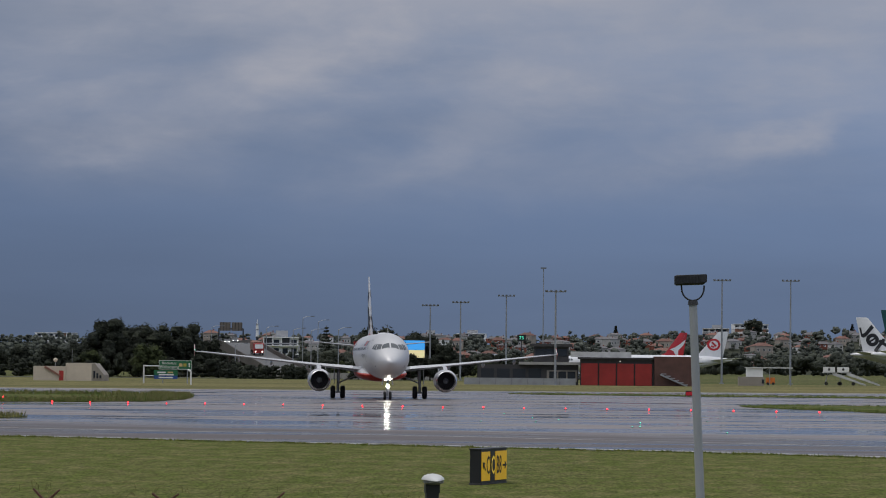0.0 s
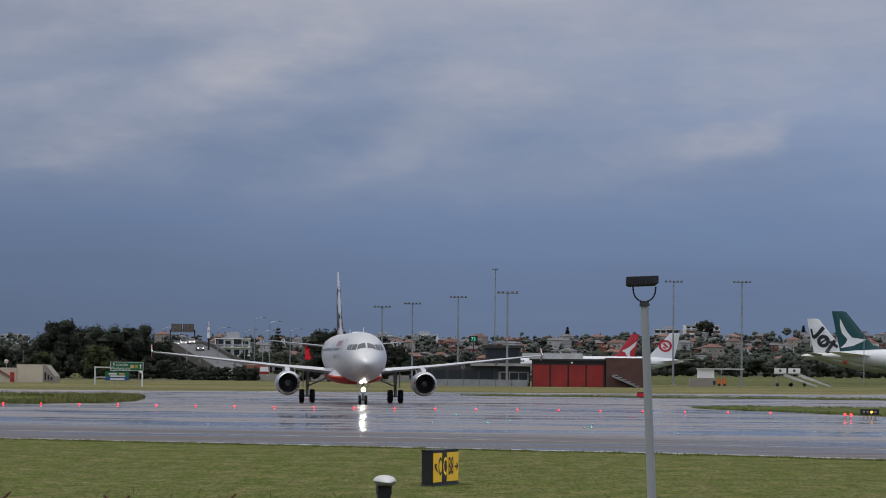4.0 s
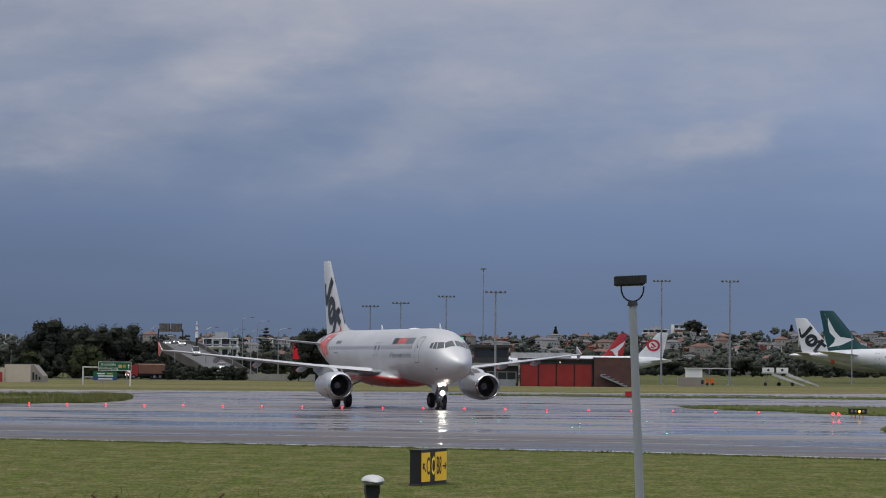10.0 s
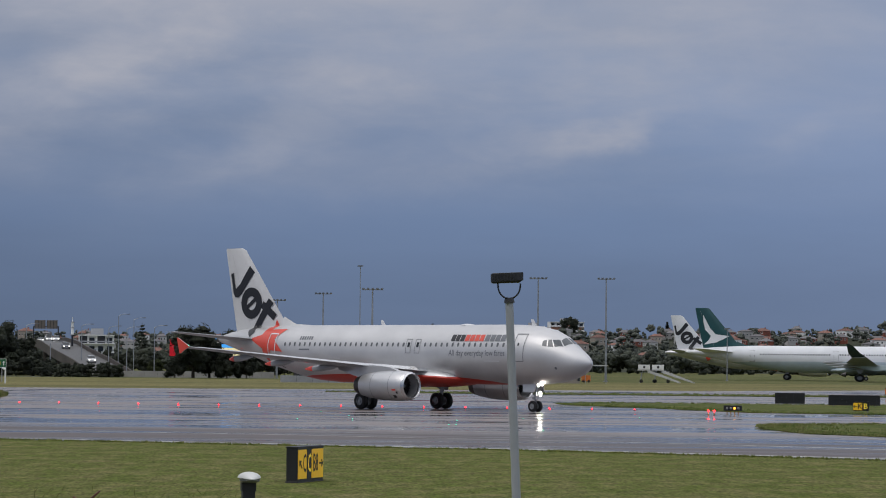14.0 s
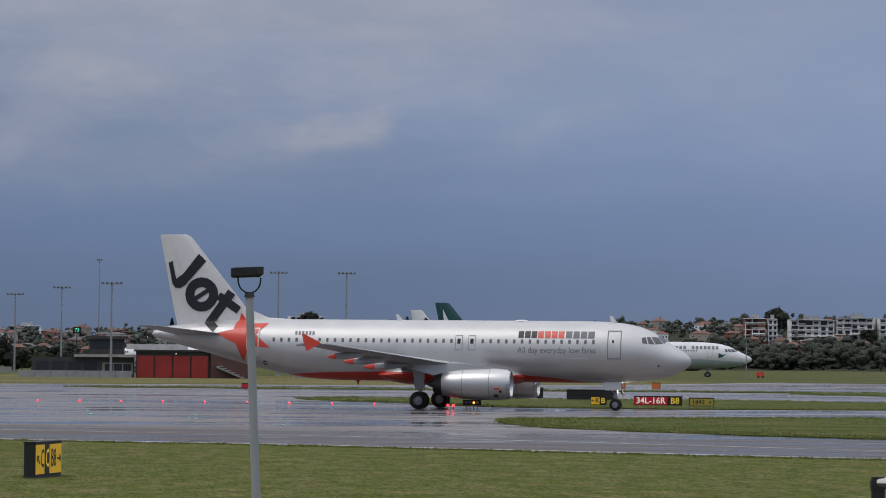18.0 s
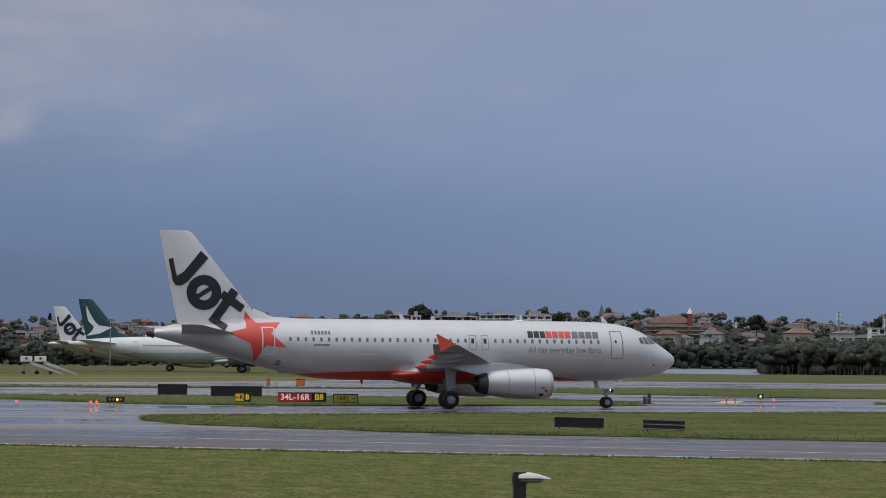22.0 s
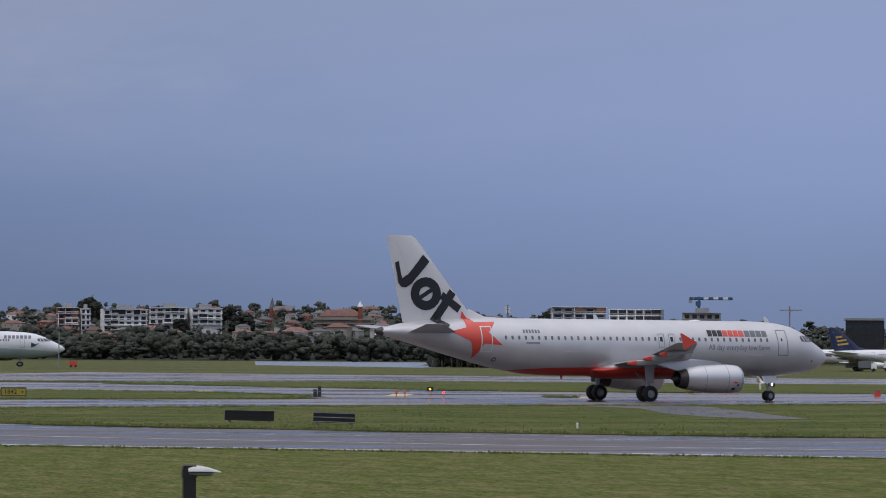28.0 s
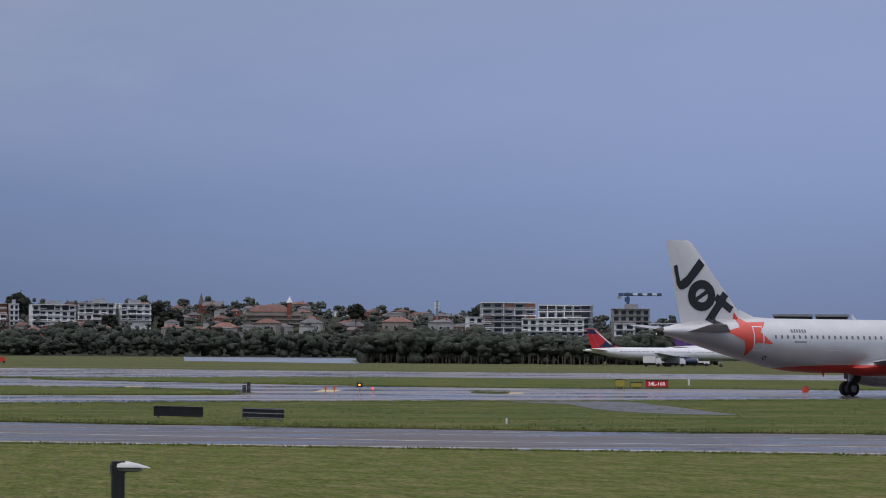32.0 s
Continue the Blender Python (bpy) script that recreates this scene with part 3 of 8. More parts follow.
def decal(outlines, lift=0.014, cuts=3, sides=(-1, 1)):
    """Flat outlines in (station, height), laid on the skin of both flanks."""
    out = Shape()
    for outline in (outlines if len(outlines) == 1 else [None]):
        bm = bmesh.new()
        for o in ([outline] if outline else outlines):
            bm.faces.new([bm.verts.new((s, 0, z)) for s, z in o])
        if outline is None:
            bmesh.ops.remove_doubles(bm, verts=bm.verts[:], dist=0.002)
        bmesh.ops.triangulate(bm, faces=bm.faces[:])
        if cuts:
            bmesh.ops.subdivide_edges(bm, edges=bm.edges[:], cuts=cuts, use_grid_fill=True)
        bm.verts.index_update()
        pts = [(v.co.x, v.co.z) for v in bm.verts]
        faces = [[v.index for v in f.verts] for f in bm.faces]
        bm.free()
        for side in sides:
            out.add([(MAIN_S - s, side * (skin(s, z) + lift), z) for s, z in pts], faces)
    return out


def bar(s0, z0, s1, z1, width):
    d = Vector((s1 - s0, z1 - z0)).normalized() * (width / 2)
    return [(s0 - d.y, z0 + d.x), (s1 - d.y, z1 + d.x), (s1 + d.y, z1 - d.x), (s0 + d.y, z0 - d.x)]


def rect(s0, s1, z0, z1):
    return [(s0, z0), (s1, z0), (s1, z1), (s0, z1)]


def frame_outline(s0, s1, z0, z1, w):
    return [rect(s0, s1, z0, z0 + w), rect(s0, s1, z1 - w, z1), rect(s0, s0 + w, z0 + w, z1 - w), rect(s1 - w, s1, z0 + w, z1 - w)]


def ring_shape(s, z, outer, inner, n=20):
    out = []
    for i in range(n):
        a, b = 2 * math.pi * i / n, 2 * math.pi * (i + 1) / n
        out.append([(s + r * math.cos(t), z + r * math.sin(t)) for r, t in ((outer, a), (outer, b), (inner, b), (inner, a))])
    return out


def foil(s_le, chord, thick, y, z, n=9, upright=False):
    """A wing section; upright gives a fin section at height z."""
    pts = []
    for i in range(2 * n):
        w = i / (n - 1) if i < n else (2 * n - 1 - i) / (n - 1)
        h = thick * chord * 1.9 * (math.sqrt(w) * 0.9 - w * 0.62 - 0.28 * w * w) * 0.55
        h = h if i < n else -h * 0.8
        if upright:
            pts.append((MAIN_S - s_le - w * chord, h * (1.0 if i < n else 1.25), z))
        else:
            pts.append((MAIN_S - s_le - w * chord, y, z + h))
    return pts


STAR = [(30.92, 6.43), (30.34, 5.64), (28.73, 5.69), (29.5, 4.92), (28.46, 4.0), (29.87, 4.11), (30.5, 3.03), (30.89, 4.27), (32.39, 4.96), (31.14, 5.26)]
HOOK = [[(33.98, 10.42), (33.47, 9.93), (34.62, 8.62), (35.1, 9.03)], [(34.62, 8.62), (34.9, 8.3), (35.31, 8.06), (35.58, 8.69), (35.36, 8.86), (35.1, 9.03)],
        [(35.31, 8.06), (35.66, 8.1), (35.88, 8.4), (35.96, 8.9), (36.16, 9.8), (35.86, 9.93), (35.7, 9.1), (35.58, 8.69)]]


def airliner(label, m, scale=(1, 1, 1), body=None, fin=None, engine=None, fence=None, fin_marks=(), side_marks=(), detail=False, gear=True, group="", winglet=None, bulk=1.0, sweep=0.0, drop=0.0, long=1.0, ahead=0.0, low=0.0, fin_long=1.0):
    """A twin-jet. Its origin is on the ground between the main wheels; +x is ahead, +y to port."""
    stand = Matrix.Diagonal((*scale, 1.0))
    hull_grow = Matrix.Translation((0, 0, -drop)) @ stand
    grow = hull_grow
    root = thing("airliner", label, "aircraft", m, group)

    def bit(name, shape, mat, parent=root, lab="", smooth=True):
        me = shape.mesh(name, smooth) if isinstance(shape, Shape) else shape
        if fin_long != 1.0 and name.startswith(("fin", "tail_", "dorsal", "rudder")):
            hinge = Matrix.Translation((MAIN_S - 35.5, 0, 0))
            me.transform(hinge @ Matrix.Diagonal((fin_long, 1, 1, 1)) @ hinge.inverted())
        if scale != (1, 1, 1):
            me.transform(grow)
        return part(name, me, mat, parent, lab)

    def place_x(x):
        """Shortens the engine and sets it ahead."""
        return MAIN_S - 11.2 + ahead - (MAIN_S - 11.2 - x) * long

    def engine_bit(name, shape, mat, parent, lab=""):
        shape.v = [(place_x(x), y, z) for x, y, z in shape.v]
        return bit(name, shape, mat, parent, lab)

    def moved(name, shape, mat, parent, at, lab=""):
        """A part that turns about a point of its own."""
        me = shape.mesh(name, True)
        at = Vector(at)
        me.transform(grow @ Matrix.Translation(-at))
        me.transform(Matrix.Identity(4))
        ob = part(name, me, mat, parent, lab)
        ob.location = grow @ at
        return ob

    n = 48 if detail else 24
    hull = Shape().loft([[(MAIN_S - s, hw * math.sin(2 * math.pi * i / n), (zb + zt) / 2 + (zt - zb) / 2 * math.cos(2 * math.pi * i / n)) for i in range(n)] for s, zb, zt, hw in STATIONS])
    bit("fuselage", hull, body)
    fair = [(10.6, 2.2, 2.05, 0.3), (11.6, 1.74, 2.75, 1.95), (13.0, 1.62, 3.02, 2.25), (15.5, 1.58, 3.2, 2.36), (17.8, 1.58, 3.3, 2.36), (19.3, 1.62, 3.05, 2.25), (20.3, 1.78, 2.72, 2.0), (20.8, 1.98, 2.5, 1.75), (21.0, 2.15, 2.35, 1.6)]
    bit("belly_fairing", Shape().loft([[(MAIN_S - s, hw * math.sin(2 * math.pi * i / 24), (zb + zt) / 2 + (zt - zb) / 2 * math.cos(2 * math.pi * i / 24)) for i in range(24)] for s, zb, zt, hw in fair]), body)
    # fin with its dorsal fillet
    f = bit("fin", Shape().loft([foil(29.6, 5.9, 0.115, 0, 5.55, upright=True), foil(31.3, 4.65, 0.11, 0, 7.6, upright=True), foil(34.55, 2.22, 0.10, 0, 11.6, upright=True), foil(34.95, 1.80, 0.06, 0, 11.76, upright=True)]), fin)
    bit("dorsal_fillet", Shape().loft([[(MAIN_S - s, y, z) for s, y, z in ((a, 0.02, b), (c, 0.14, 5.75), (c, -0.14, 5.75))] for a, b, c in ((27.2, 5.97, 27.3), (29.0, 6.06, 29.4), (30.3, 6.62, 30.6))]), fin)
    for y in (-1, 1):
        bit("rudder_gap", Shape().add([(MAIN_S - s, y * (fin_half(s, z) + 0.012), z) for s, z in ((33.85, 6.0), (33.88, 6.0), (36.02, 11.3), (36.0, 11.3))], [(0, 1, 2, 3)]), GREY_SEAM, f)
    for side in (-1, 1):
        stab = Shape().loft([foil(31.2, 4.2, 0.10, side * 0.5, 4.82), foil(31.9, 3.6, 0.10, side * 1.3, 4.92), foil(35.2, 1.35, 0.09, side * 6.1, 5.40), foil(35.5, 1.0, 0.05, side * 6.22, 5.41)])
        bit("tailplane", stab, WING_GREY if body is SILVER_BODY else fin if fin is WHITE_PAINT else WHITE_PAINT)
        wing = bit("wing", Shape().loft([foil(12.3, 7.2, 0.13, side * 0.6, 2.55), foil(13.4, 6.0, 0.15, side * 1.98, 2.68), foil(15.75, 3.75, 0.125, side * 6.4, 3.10),
                                         foil(21.2 + sweep, 1.62, 0.11, side * 16.8, 4.20), foil(21.5 + sweep, 1.3, 0.06, side * 17.0, 4.22)]), WING_GREY)
        if detail:
            # bright leading edge, flap gap and aileron gap
            bit("slat", Shape().loft([
                [(MAIN_S - s0 + 0.05, side * y, z), (MAIN_S - s0 - 0.30, side * y, z + t * 0.62), (MAIN_S - s0 - 0.30, side * y, z + t * 0.62 + 0.02), (MAIN_S - s0 + 0.06, side * y, z + 0.02)]
                for s0, y, z, t in ((13.75, 2.6, 2.74, 0.42), (15.75, 6.4, 3.10, 0.26), (21.0, 16.4, 4.16, 0.11))]), BARE, wing)
        for y, s, ln in ((6.6, 17.6, 3.3), (9.9, 18.6, 2.9), (12.9, 19.5, 2.4)):
            z = 2.68 + (y - 1.98) * 0.1015
            canoe = [(0.0, 0.02), (0.18, 0.10), (0.5, 0.17), (0.8, 0.14), (1.0, 0.03)]
            fairing = Shape().loft([[(MAIN_S - s - u * ln, side * y + r * 0.75 * math.cos(2 * math.pi * i / 8), z - 0.20 - u * 0.18 + r * 1.35 * math.sin(2 * math.pi * i / 8)) for i in range(8)] for u, r in canoe])
            bit("flap_fairing", fairing, WING_GREY, wing)
            tip = Shape().loft([[(MAIN_S - s - u * ln, side * y + r * 0.75 * math.cos(2 * math.pi * i / 8), z - 0.20 - u * 0.18 + r * 1.35 * math.sin(2 * math.pi * i / 8)) for i in range(8)] for u, r in ((0.78, 0.148), (0.9, 0.10), (1.01, 0.035))])
            if fence is not None and detail:
                bit("fairing_tip", tip, fence, wing, "red tail of the flap fairing")
        if winglet is not None:
            bit("winglet", Shape().loft([foil(21.2 + sweep, 1.7, 0.09, side * 16.7, 4.22), foil(22.0 + sweep, 1.25, 0.07, side * 17.6, 4.9), foil(22.7 + sweep, 0.7, 0.06, side * 18.2, 5.9), foil(23.2 + sweep, 0.3, 0.05, side * 18.3, 6.25)]), winglet, wing, "dark upswept wing tip")
        if fence is not None:
            y = side * 17.03
            up = [(21.35, 4.26), (21.9, 4.52), (22.55, 4.86), (22.66, 4.84), (22.5, 4.3), (22.36, 3.78), (22.22, 3.80), (21.9, 4.0)]
            bit("wing_fence", Shape().loft([[(MAIN_S - s, y + side * d, z) for s, z in up] for d in (-0.035, 0.012)]), SILVER_PAINT, wing, "silver inner face of the wing fence")
            bit("fence_face", Shape().loft([[(MAIN_S - s, y + side * d, z) for s, z in up] for d in (0.013, 0.035)]), fence, wing, "orange-red wing fence")
        # engine
        ey, ez = side * 5.75, 1.70 - low
        outer = [(11.22, 0.84), (11.26, 0.90), (11.5, 0.985), (12.2, 1.04), (13.2, 1.04), (14.4, 0.97), (15.4, 0.83), (15.75, 0.76)]
        inner = [(11.22, 0.84), (11.3, 0.78), (11.7, 0.765), (12.3, 0.80)]
        nac = Shape().lathe([(s, r * bulk) for s, r in outer], (MAIN_S, ey, ez), (-1, 0, 0), 32)
        nac.lathe([(s, r * bulk) for s, r in inner], (MAIN_S, ey, ez), (-1, 0, 0), 32)
        nac.v = [(place_x(x), y, z) for x, y, z in nac.v]
        e = bit("engine", nac, engine)
        engine_bit("inlet_lip", Shape().lathe([(s, r * bulk) for s, r in ((11.42, 0.968), (11.27, 0.915), (11.205, 0.845), (11.27, 0.785), (11.45, 0.768))], (MAIN_S, ey, ez), (-1, 0, 0), 32), BARE, e, "bright metal inlet lip")
        engine_bit("fan", Shape().lathe([(12.28, 0.80 * bulk), (12.30, 0.25), (12.30, 0.02)], (MAIN_S, ey, ez), (-1, 0, 0), 32), FAN, e)
        engine_bit("spinner", Shape().lathe([(11.85, 0.02), (12.0, 0.13), (12.29, 0.27)], (MAIN_S, ey, ez), (-1, 0, 0), 20), GREY_PAINT, e)
        engine_bit("exhaust", Shape().lathe([(15.4, 0.80), (15.9, 0.72), (16.35, 0.60), (16.36, 0.52), (15.6, 0.45)], (MAIN_S, ey, ez), (-1, 0, 0), 28), HOT, e, "dark heat-stained exhaust nozzle")
        engine_bit("tail_cone", Shape().lathe([(15.8, 0.40), (16.5, 0.24), (16.9, 0.03)], (MAIN_S, ey, ez), (-1, 0, 0), 20), HOT, e)
        if detail:
            for i in range(22):
                a = 2 * math.pi * i / 22
                ca, sa = math.cos(a), math.sin(a)
                ta, tb = math.cos(a + 0.2), math.sin(a + 0.2)
                bit("fan_blade", Shape().add([(MAIN_S - 12.2, ey + 0.26 * ca, ez + 0.26 * sa), (MAIN_S - 12.1, ey + 0.78 * ca, ez + 0.78 * sa), (MAIN_S - 12.26, ey + 0.78 * ta, ez + 0.78 * tb), (MAIN_S - 12.28, ey + 0.26 * ta, ez + 0.26 * tb)], [(0, 1, 2, 3)]), HOT, e)
            for s0, s1, a0, a1 in ((11.95, 12.25, -52, -38), (11.7, 11.85, -30, -22)):
                bit("nacelle_vent", Shape().add([(MAIN_S - s, ey + side * 1.045 * math.cos(radians(a)), ez + 1.045 * math.sin(radians(a))) for s, a in ((s0, a0), (s1, a0), (s1, a1), (s0, a1))], [(0, 1, 2, 3)]), BLACK, e)
            bit("nacelle_mark", Shape().add([(MAIN_S - s, ey + side * 1.046 * math.cos(radians(a)), ez + 1.046 * math.sin(radians(a))) for s, a in ((11.85, -12), (12.2, -12), (12.2, -18), (11.85, -18))], [(0, 1, 2, 3)]), RED_PAINT, e)
            bit("strake", Shape().loft([[(MAIN_S - s, ey - side * 0.62 + d, ez + z) for s, z in ((12.4, 0.80), (13.4, 1.22), (13.5, 0.80))] for d in (-0.012, 0.012)]), engine, e)
            for s in (12.55, 14.35):
                r = 1.043 if s < 13 else 0.972
                bit("cowl_seam", Shape().lathe([(s, r + 0.004), (s + 0.03, r + 0.003)], (MAIN_S, ey, ez), (-1, 0, 0), 32), GREY_PAINT, e)
        bit("pylon", Shape().loft([[(MAIN_S - s, ey + y, z) for y in (-w, w) for s, z in ((s0, z0), (s1, z1))][0:2] + [(MAIN_S - s1, ey + w, z1), (MAIN_S - s0, ey + w, z0)] for s0, z0, s1, z1, w in ((12.3, 2.66, 16.1, 2.2, 0.16), (13.2, 2.95, 18.2, 2.75, 0.2), (14.9, 3.10, 18.4, 2.95, 0.16))]), engine)
    grow = stand
    if gear:
        leg = Shape().tube((MAIN_S - NOSE_S, 0, 0.39), (MAIN_S - NOSE_S + 0.12, 0, 1.95), 0.085, 0.10)
        leg.tube((MAIN_S - NOSE_S, -0.30, 0.39), (MAIN_S - NOSE_S, 0.30, 0.39), 0.06)
        leg.tube((MAIN_S - NOSE_S + 0.05, 0, 1.0), (MAIN_S - NOSE_S - 0.8, 0, 1.95), 0.05)
        leg.box(MAIN_S - NOSE_S - 0.14, MAIN_S - NOSE_S + 0.14, -0.16, 0.16, 0.85, 1.05)
        ng = bit("nose_gear", leg, STEEL)
        for y in (-0.38, 0.38):
            bit("gear_door", Shape().loft([[(MAIN_S - s, y + d + (0.0 if z > 1.6 else 0.1 * (1 if y > 0 else -1)), z) for s, z in ((4.6, 1.95), (5.9, 1.95), (5.75, 1.35), (4.75, 1.35))] for d in (-0.02, 0.02)]), SILVER_PAINT if detail else WHITE_PAINT, ng)
        for y in (-3.8, 3.8):
            leg = Shape().tube((0, y, 0.58), (0.05, y * 0.985, 2.9), 0.13, 0.16)
            leg.tube((0, y - 0.62, 0.58), (0, y + 0.62, 0.58), 0.09)
            leg.tube((0.02, y, 1.4), (0.0, y * 0.45, 2.3), 0.07)
            leg.tube((0.0, y, 1.0), (0.35, y, 1.6), 0.05)
            mg = bit("main_gear", leg, STEEL)
            sy = 1 if y > 0 else -1
            bit("gear_door", Shape().loft([[(x, y + sy * (0.34 + d), z) for x, z in ((-0.42, 2.85), (0.42, 2.85), (0.34, 1.35), (-0.26, 1.35))] for d in (-0.025, 0.025)]), WING_GREY, mg)
        wheels = []
        for x, ys, r, w in ((MAIN_S - NOSE_S, (-0.25, 0.25), 0.39, 0.11), (0.0, (-4.25, -3.35, 3.35, 4.25), 0.585, 0.21)):
            for y in ys:
                tyre = [(-w, r * 0.52), (-w, r * 0.84), (-w * 0.72, r * 0.97), (-w * 0.3, r), (w * 0.3, r), (w * 0.72, r * 0.97), (w, r * 0.84), (w, r * 0.52)]
                wh = moved("wheel", Shape().lathe(tyre, (x, y, r), (0, 1, 0), 28), RUBBER, root, (x, y, r), "black rubber aircraft tyre")
                hub = Shape().lathe([(-w * 0.9, r * 0.53), (-w * 0.5, r * 0.46), (-w * 0.6, r * 0.2), (-w * 1.05, r * 0.16), (-w * 1.05, 0.01)], (0, 0, 0), (0, 1, 0), 20)
                hub.lathe([(w * 0.9, r * 0.53), (w * 0.5, r * 0.46), (w * 0.6, r * 0.2), (w * 1.05, r * 0.16), (w * 1.05, 0.01)], (0, 0, 0), (0, 1, 0), 20)
                for k in range(9):
                    a = 2 * math.pi * k / 9
                    for yy in (-w * 0.62, w * 0.62):
                        hub.tube((r * 0.34 * math.cos(a), yy - 0.015, r * 0.34 * math.sin(a)), (r * 0.34 * math.cos(a), yy + 0.015, r * 0.34 * math.sin(a)), r * 0.055, n=6)
                bit("hub", hub, STEEL, wh, "grey metal wheel hub")
                wheels.append((wh, r))
        root_wheels[root.name] = wheels
    grow = hull_grow
    for name, mat, outlines in (*side_marks, *fin_marks):
        for side in (-1, 1):
            groups = [[o] for o in outlines] if name.endswith("_block") else [outlines]
            for g in groups:
                bit(name, decal(g, 0.03 if name.startswith("tail") else 0.035 if name == "star" else 0.02, 8 if detail and name.startswith("tail_cross") else 14 if detail and name == "star" else 2, (side,)), mat)
    # flight deck glazing
    panes = [((1.58, 4.58), (1.72, 4.47), (2.14, 4.86), (2.20, 5.02)), ((1.78, 4.46), (2.24, 4.42), (2.58, 4.90), (2.22, 4.90)), ((2.31, 4.42), (2.70, 4.44), (2.86, 4.92), (2.66, 4.92)), ((2.78, 4.45), (3.12, 4.50), (3.18, 4.84), (2.94, 4.92))]
    for side in (-1, 1):
        for k, p in enumerate(panes):
            pts = []
            for s0, z0 in p:
                zb, zt, hw = section(s0)
                pts.append((s0, math.degrees(math.acos(max(-1.0, min(1.0, (2 * z0 - zb - zt) / (zt - zb)))))))
            if k == 0:
                pts[0], pts[3] = (1.58, 3), (2.18, 3)
            g = Shape()
            N = 4
            for i in range(N + 1):
                for j in range(N + 1):
                    u, v = i / N, j / N
                    s = (pts[0][0] * (1 - u) + pts[1][0] * u) * (1 - v) + (pts[3][0] * (1 - u) + pts[2][0] * u) * v
                    d = (pts[0][1] * (1 - u) + pts[1][1] * u) * (1 - v) + (pts[3][1] * (1 - u) + pts[2][1] * u) * v
                    g.v.append(around(s, side * d, 0.012))
            g.f = [(i * (N + 1) + j, i * (N + 1) + j + 1, (i + 1) * (N + 1) + j + 1, (i + 1) * (N + 1) + j) for i in range(N) for j in range(N)]
            bit("windscreen_pane", g, DECK_GLASS, root, "dark flight deck window pane")
    if detail:
        s = 6.35
        while s < 28.6:
            if not 14.1 < s < 15.9:
                for side in (-1, 1):
                    o = [(s + 0.092 * math.copysign(abs(math.cos(a)) ** 0.55, math.cos(a)), 4.56 + 0.145 * math.copysign(abs(math.sin(a)) ** 0.55, math.sin(a))) for a in (2 * math.pi * i / 12 for i in range(12))]
                    bit("cabin_window", decal([o], 0.013, 0, (side,)), PORT_GLASS)
            s += 0.533
        for side in (-1, 1):
            for a, b, z0, z1 in ((4.5, 5.42, 3.42, 5.33), (29.25, 30.12, 3.5, 5.36)):
                bit("cabin_door", decal(frame_outline(a, b, z0, z1, 0.055 if a < 10 else 0.075), 0.02 if a < 10 else 0.06, 6, (side,)), OUTLINE if a < 10 else WHITE_PAINT, root, "thin outline of a closed cabin door")
            for s in (14.3, 15.18):
                bit("overwing_exit", decal(frame_outline(s, s + 0.5, 3.95, 4.95, 0.035), 0.018, 3, (side,)), OUTLINE)
                bit("exit_window", decal([rect(s + 0.14, s + 0.36, 4.38, 4.72)], 0.011, 0, (side,)), CABIN_GLASS)
            bit("door_window", decal([rect(4.98, 5.1, 4.5, 4.7)], 0.02, 0, (side,)), CABIN_GLASS)
            bit("static_port", decal([[(2.05 + 0.09 * math.cos(a), 3.0 + 0.09 * math.sin(a)) for a in (2 * math.pi * i / 10 for i in range(10))]], 0.01, 0, (side,)), GREY_PAINT)
            for a, b, z in ((6.7, 8.1, 3.42), (22.3, 23.6, 3.55)):
                bit("guide_line", decal([rect(a, b, z, z + 0.045)], 0.012, 1, (side,)), WHITE_PAINT)
            bit("outflow_valve", decal([[(28.9 + 0.16 * math.cos(a), 2.98 + 0.16 * math.sin(a)) for a in (2 * math.pi * i / 10 for i in range(10))]], 0.012, 0, (side,)), BLACK)
        for s in (5.0, 19.6, 30.4):
            bit("blade_aerial", Shape().loft([[(MAIN_S - a, y, z) for a, z in ((s, 5.9), (s + 0.42, 5.9), (s + 0.52, 6.34), (s + 0.34, 6.34))] for y in (-0.015, 0.015)]), WHITE_PAINT)
        bit("radome_dome", Shape().lathe([(0, 0.5), (0.06, 0.42), (0.1, 0.2), (0.11, 0.01)], (MAIN_S - 11.5, 0, 5.93), (0, 0, 1), 16), WHITE_PAINT)
        bit("exhaust_ring", Shape().lathe([(37.12, 0.36), (37.42, 0.26), (37.62, 0.19), (37.62, 0.02)], (MAIN_S, 0, 4.9), (-1, 0, 0), 16), HOT, root, "dark auxiliary exhaust at the tail cone")
        bit("drain_mast", Shape().loft([[(MAIN_S - a, y, z) for a, z in ((22.6, 1.95), (22.9, 1.95), (22.75, 1.55), (22.66, 1.55))] for y in (-0.02, 0.02)]), RED_PAINT)
        for y, z, r, mat in ((0.0, 1.24, 0.17, TAXI_GLOW), (-0.17, 1.86, 0.13, TAXI_GLOW), (0.17, 1.86, 0.09, TAXI_GLOW)):
            tl = bit("taxi_lamp", Shape().lathe([(-0.09, r * 0.4), (-0.02, r), (0.05, r * 1.15), (0.055, r * 1.05), (0.0, r * 0.96)], (MAIN_S - NOSE_S + 0.42, y, z), (1, 0, 0), 14), DARK_METAL, ng, "taxi lamp on the nose gear")
            bit("lamp_lens", Shape().lathe([(0.0, r * 0.96), (0.012, 0.01)], (MAIN_S - NOSE_S + 0.42, y, z), (1, 0, 0), 14), mat, tl, "lit white lamp lens")
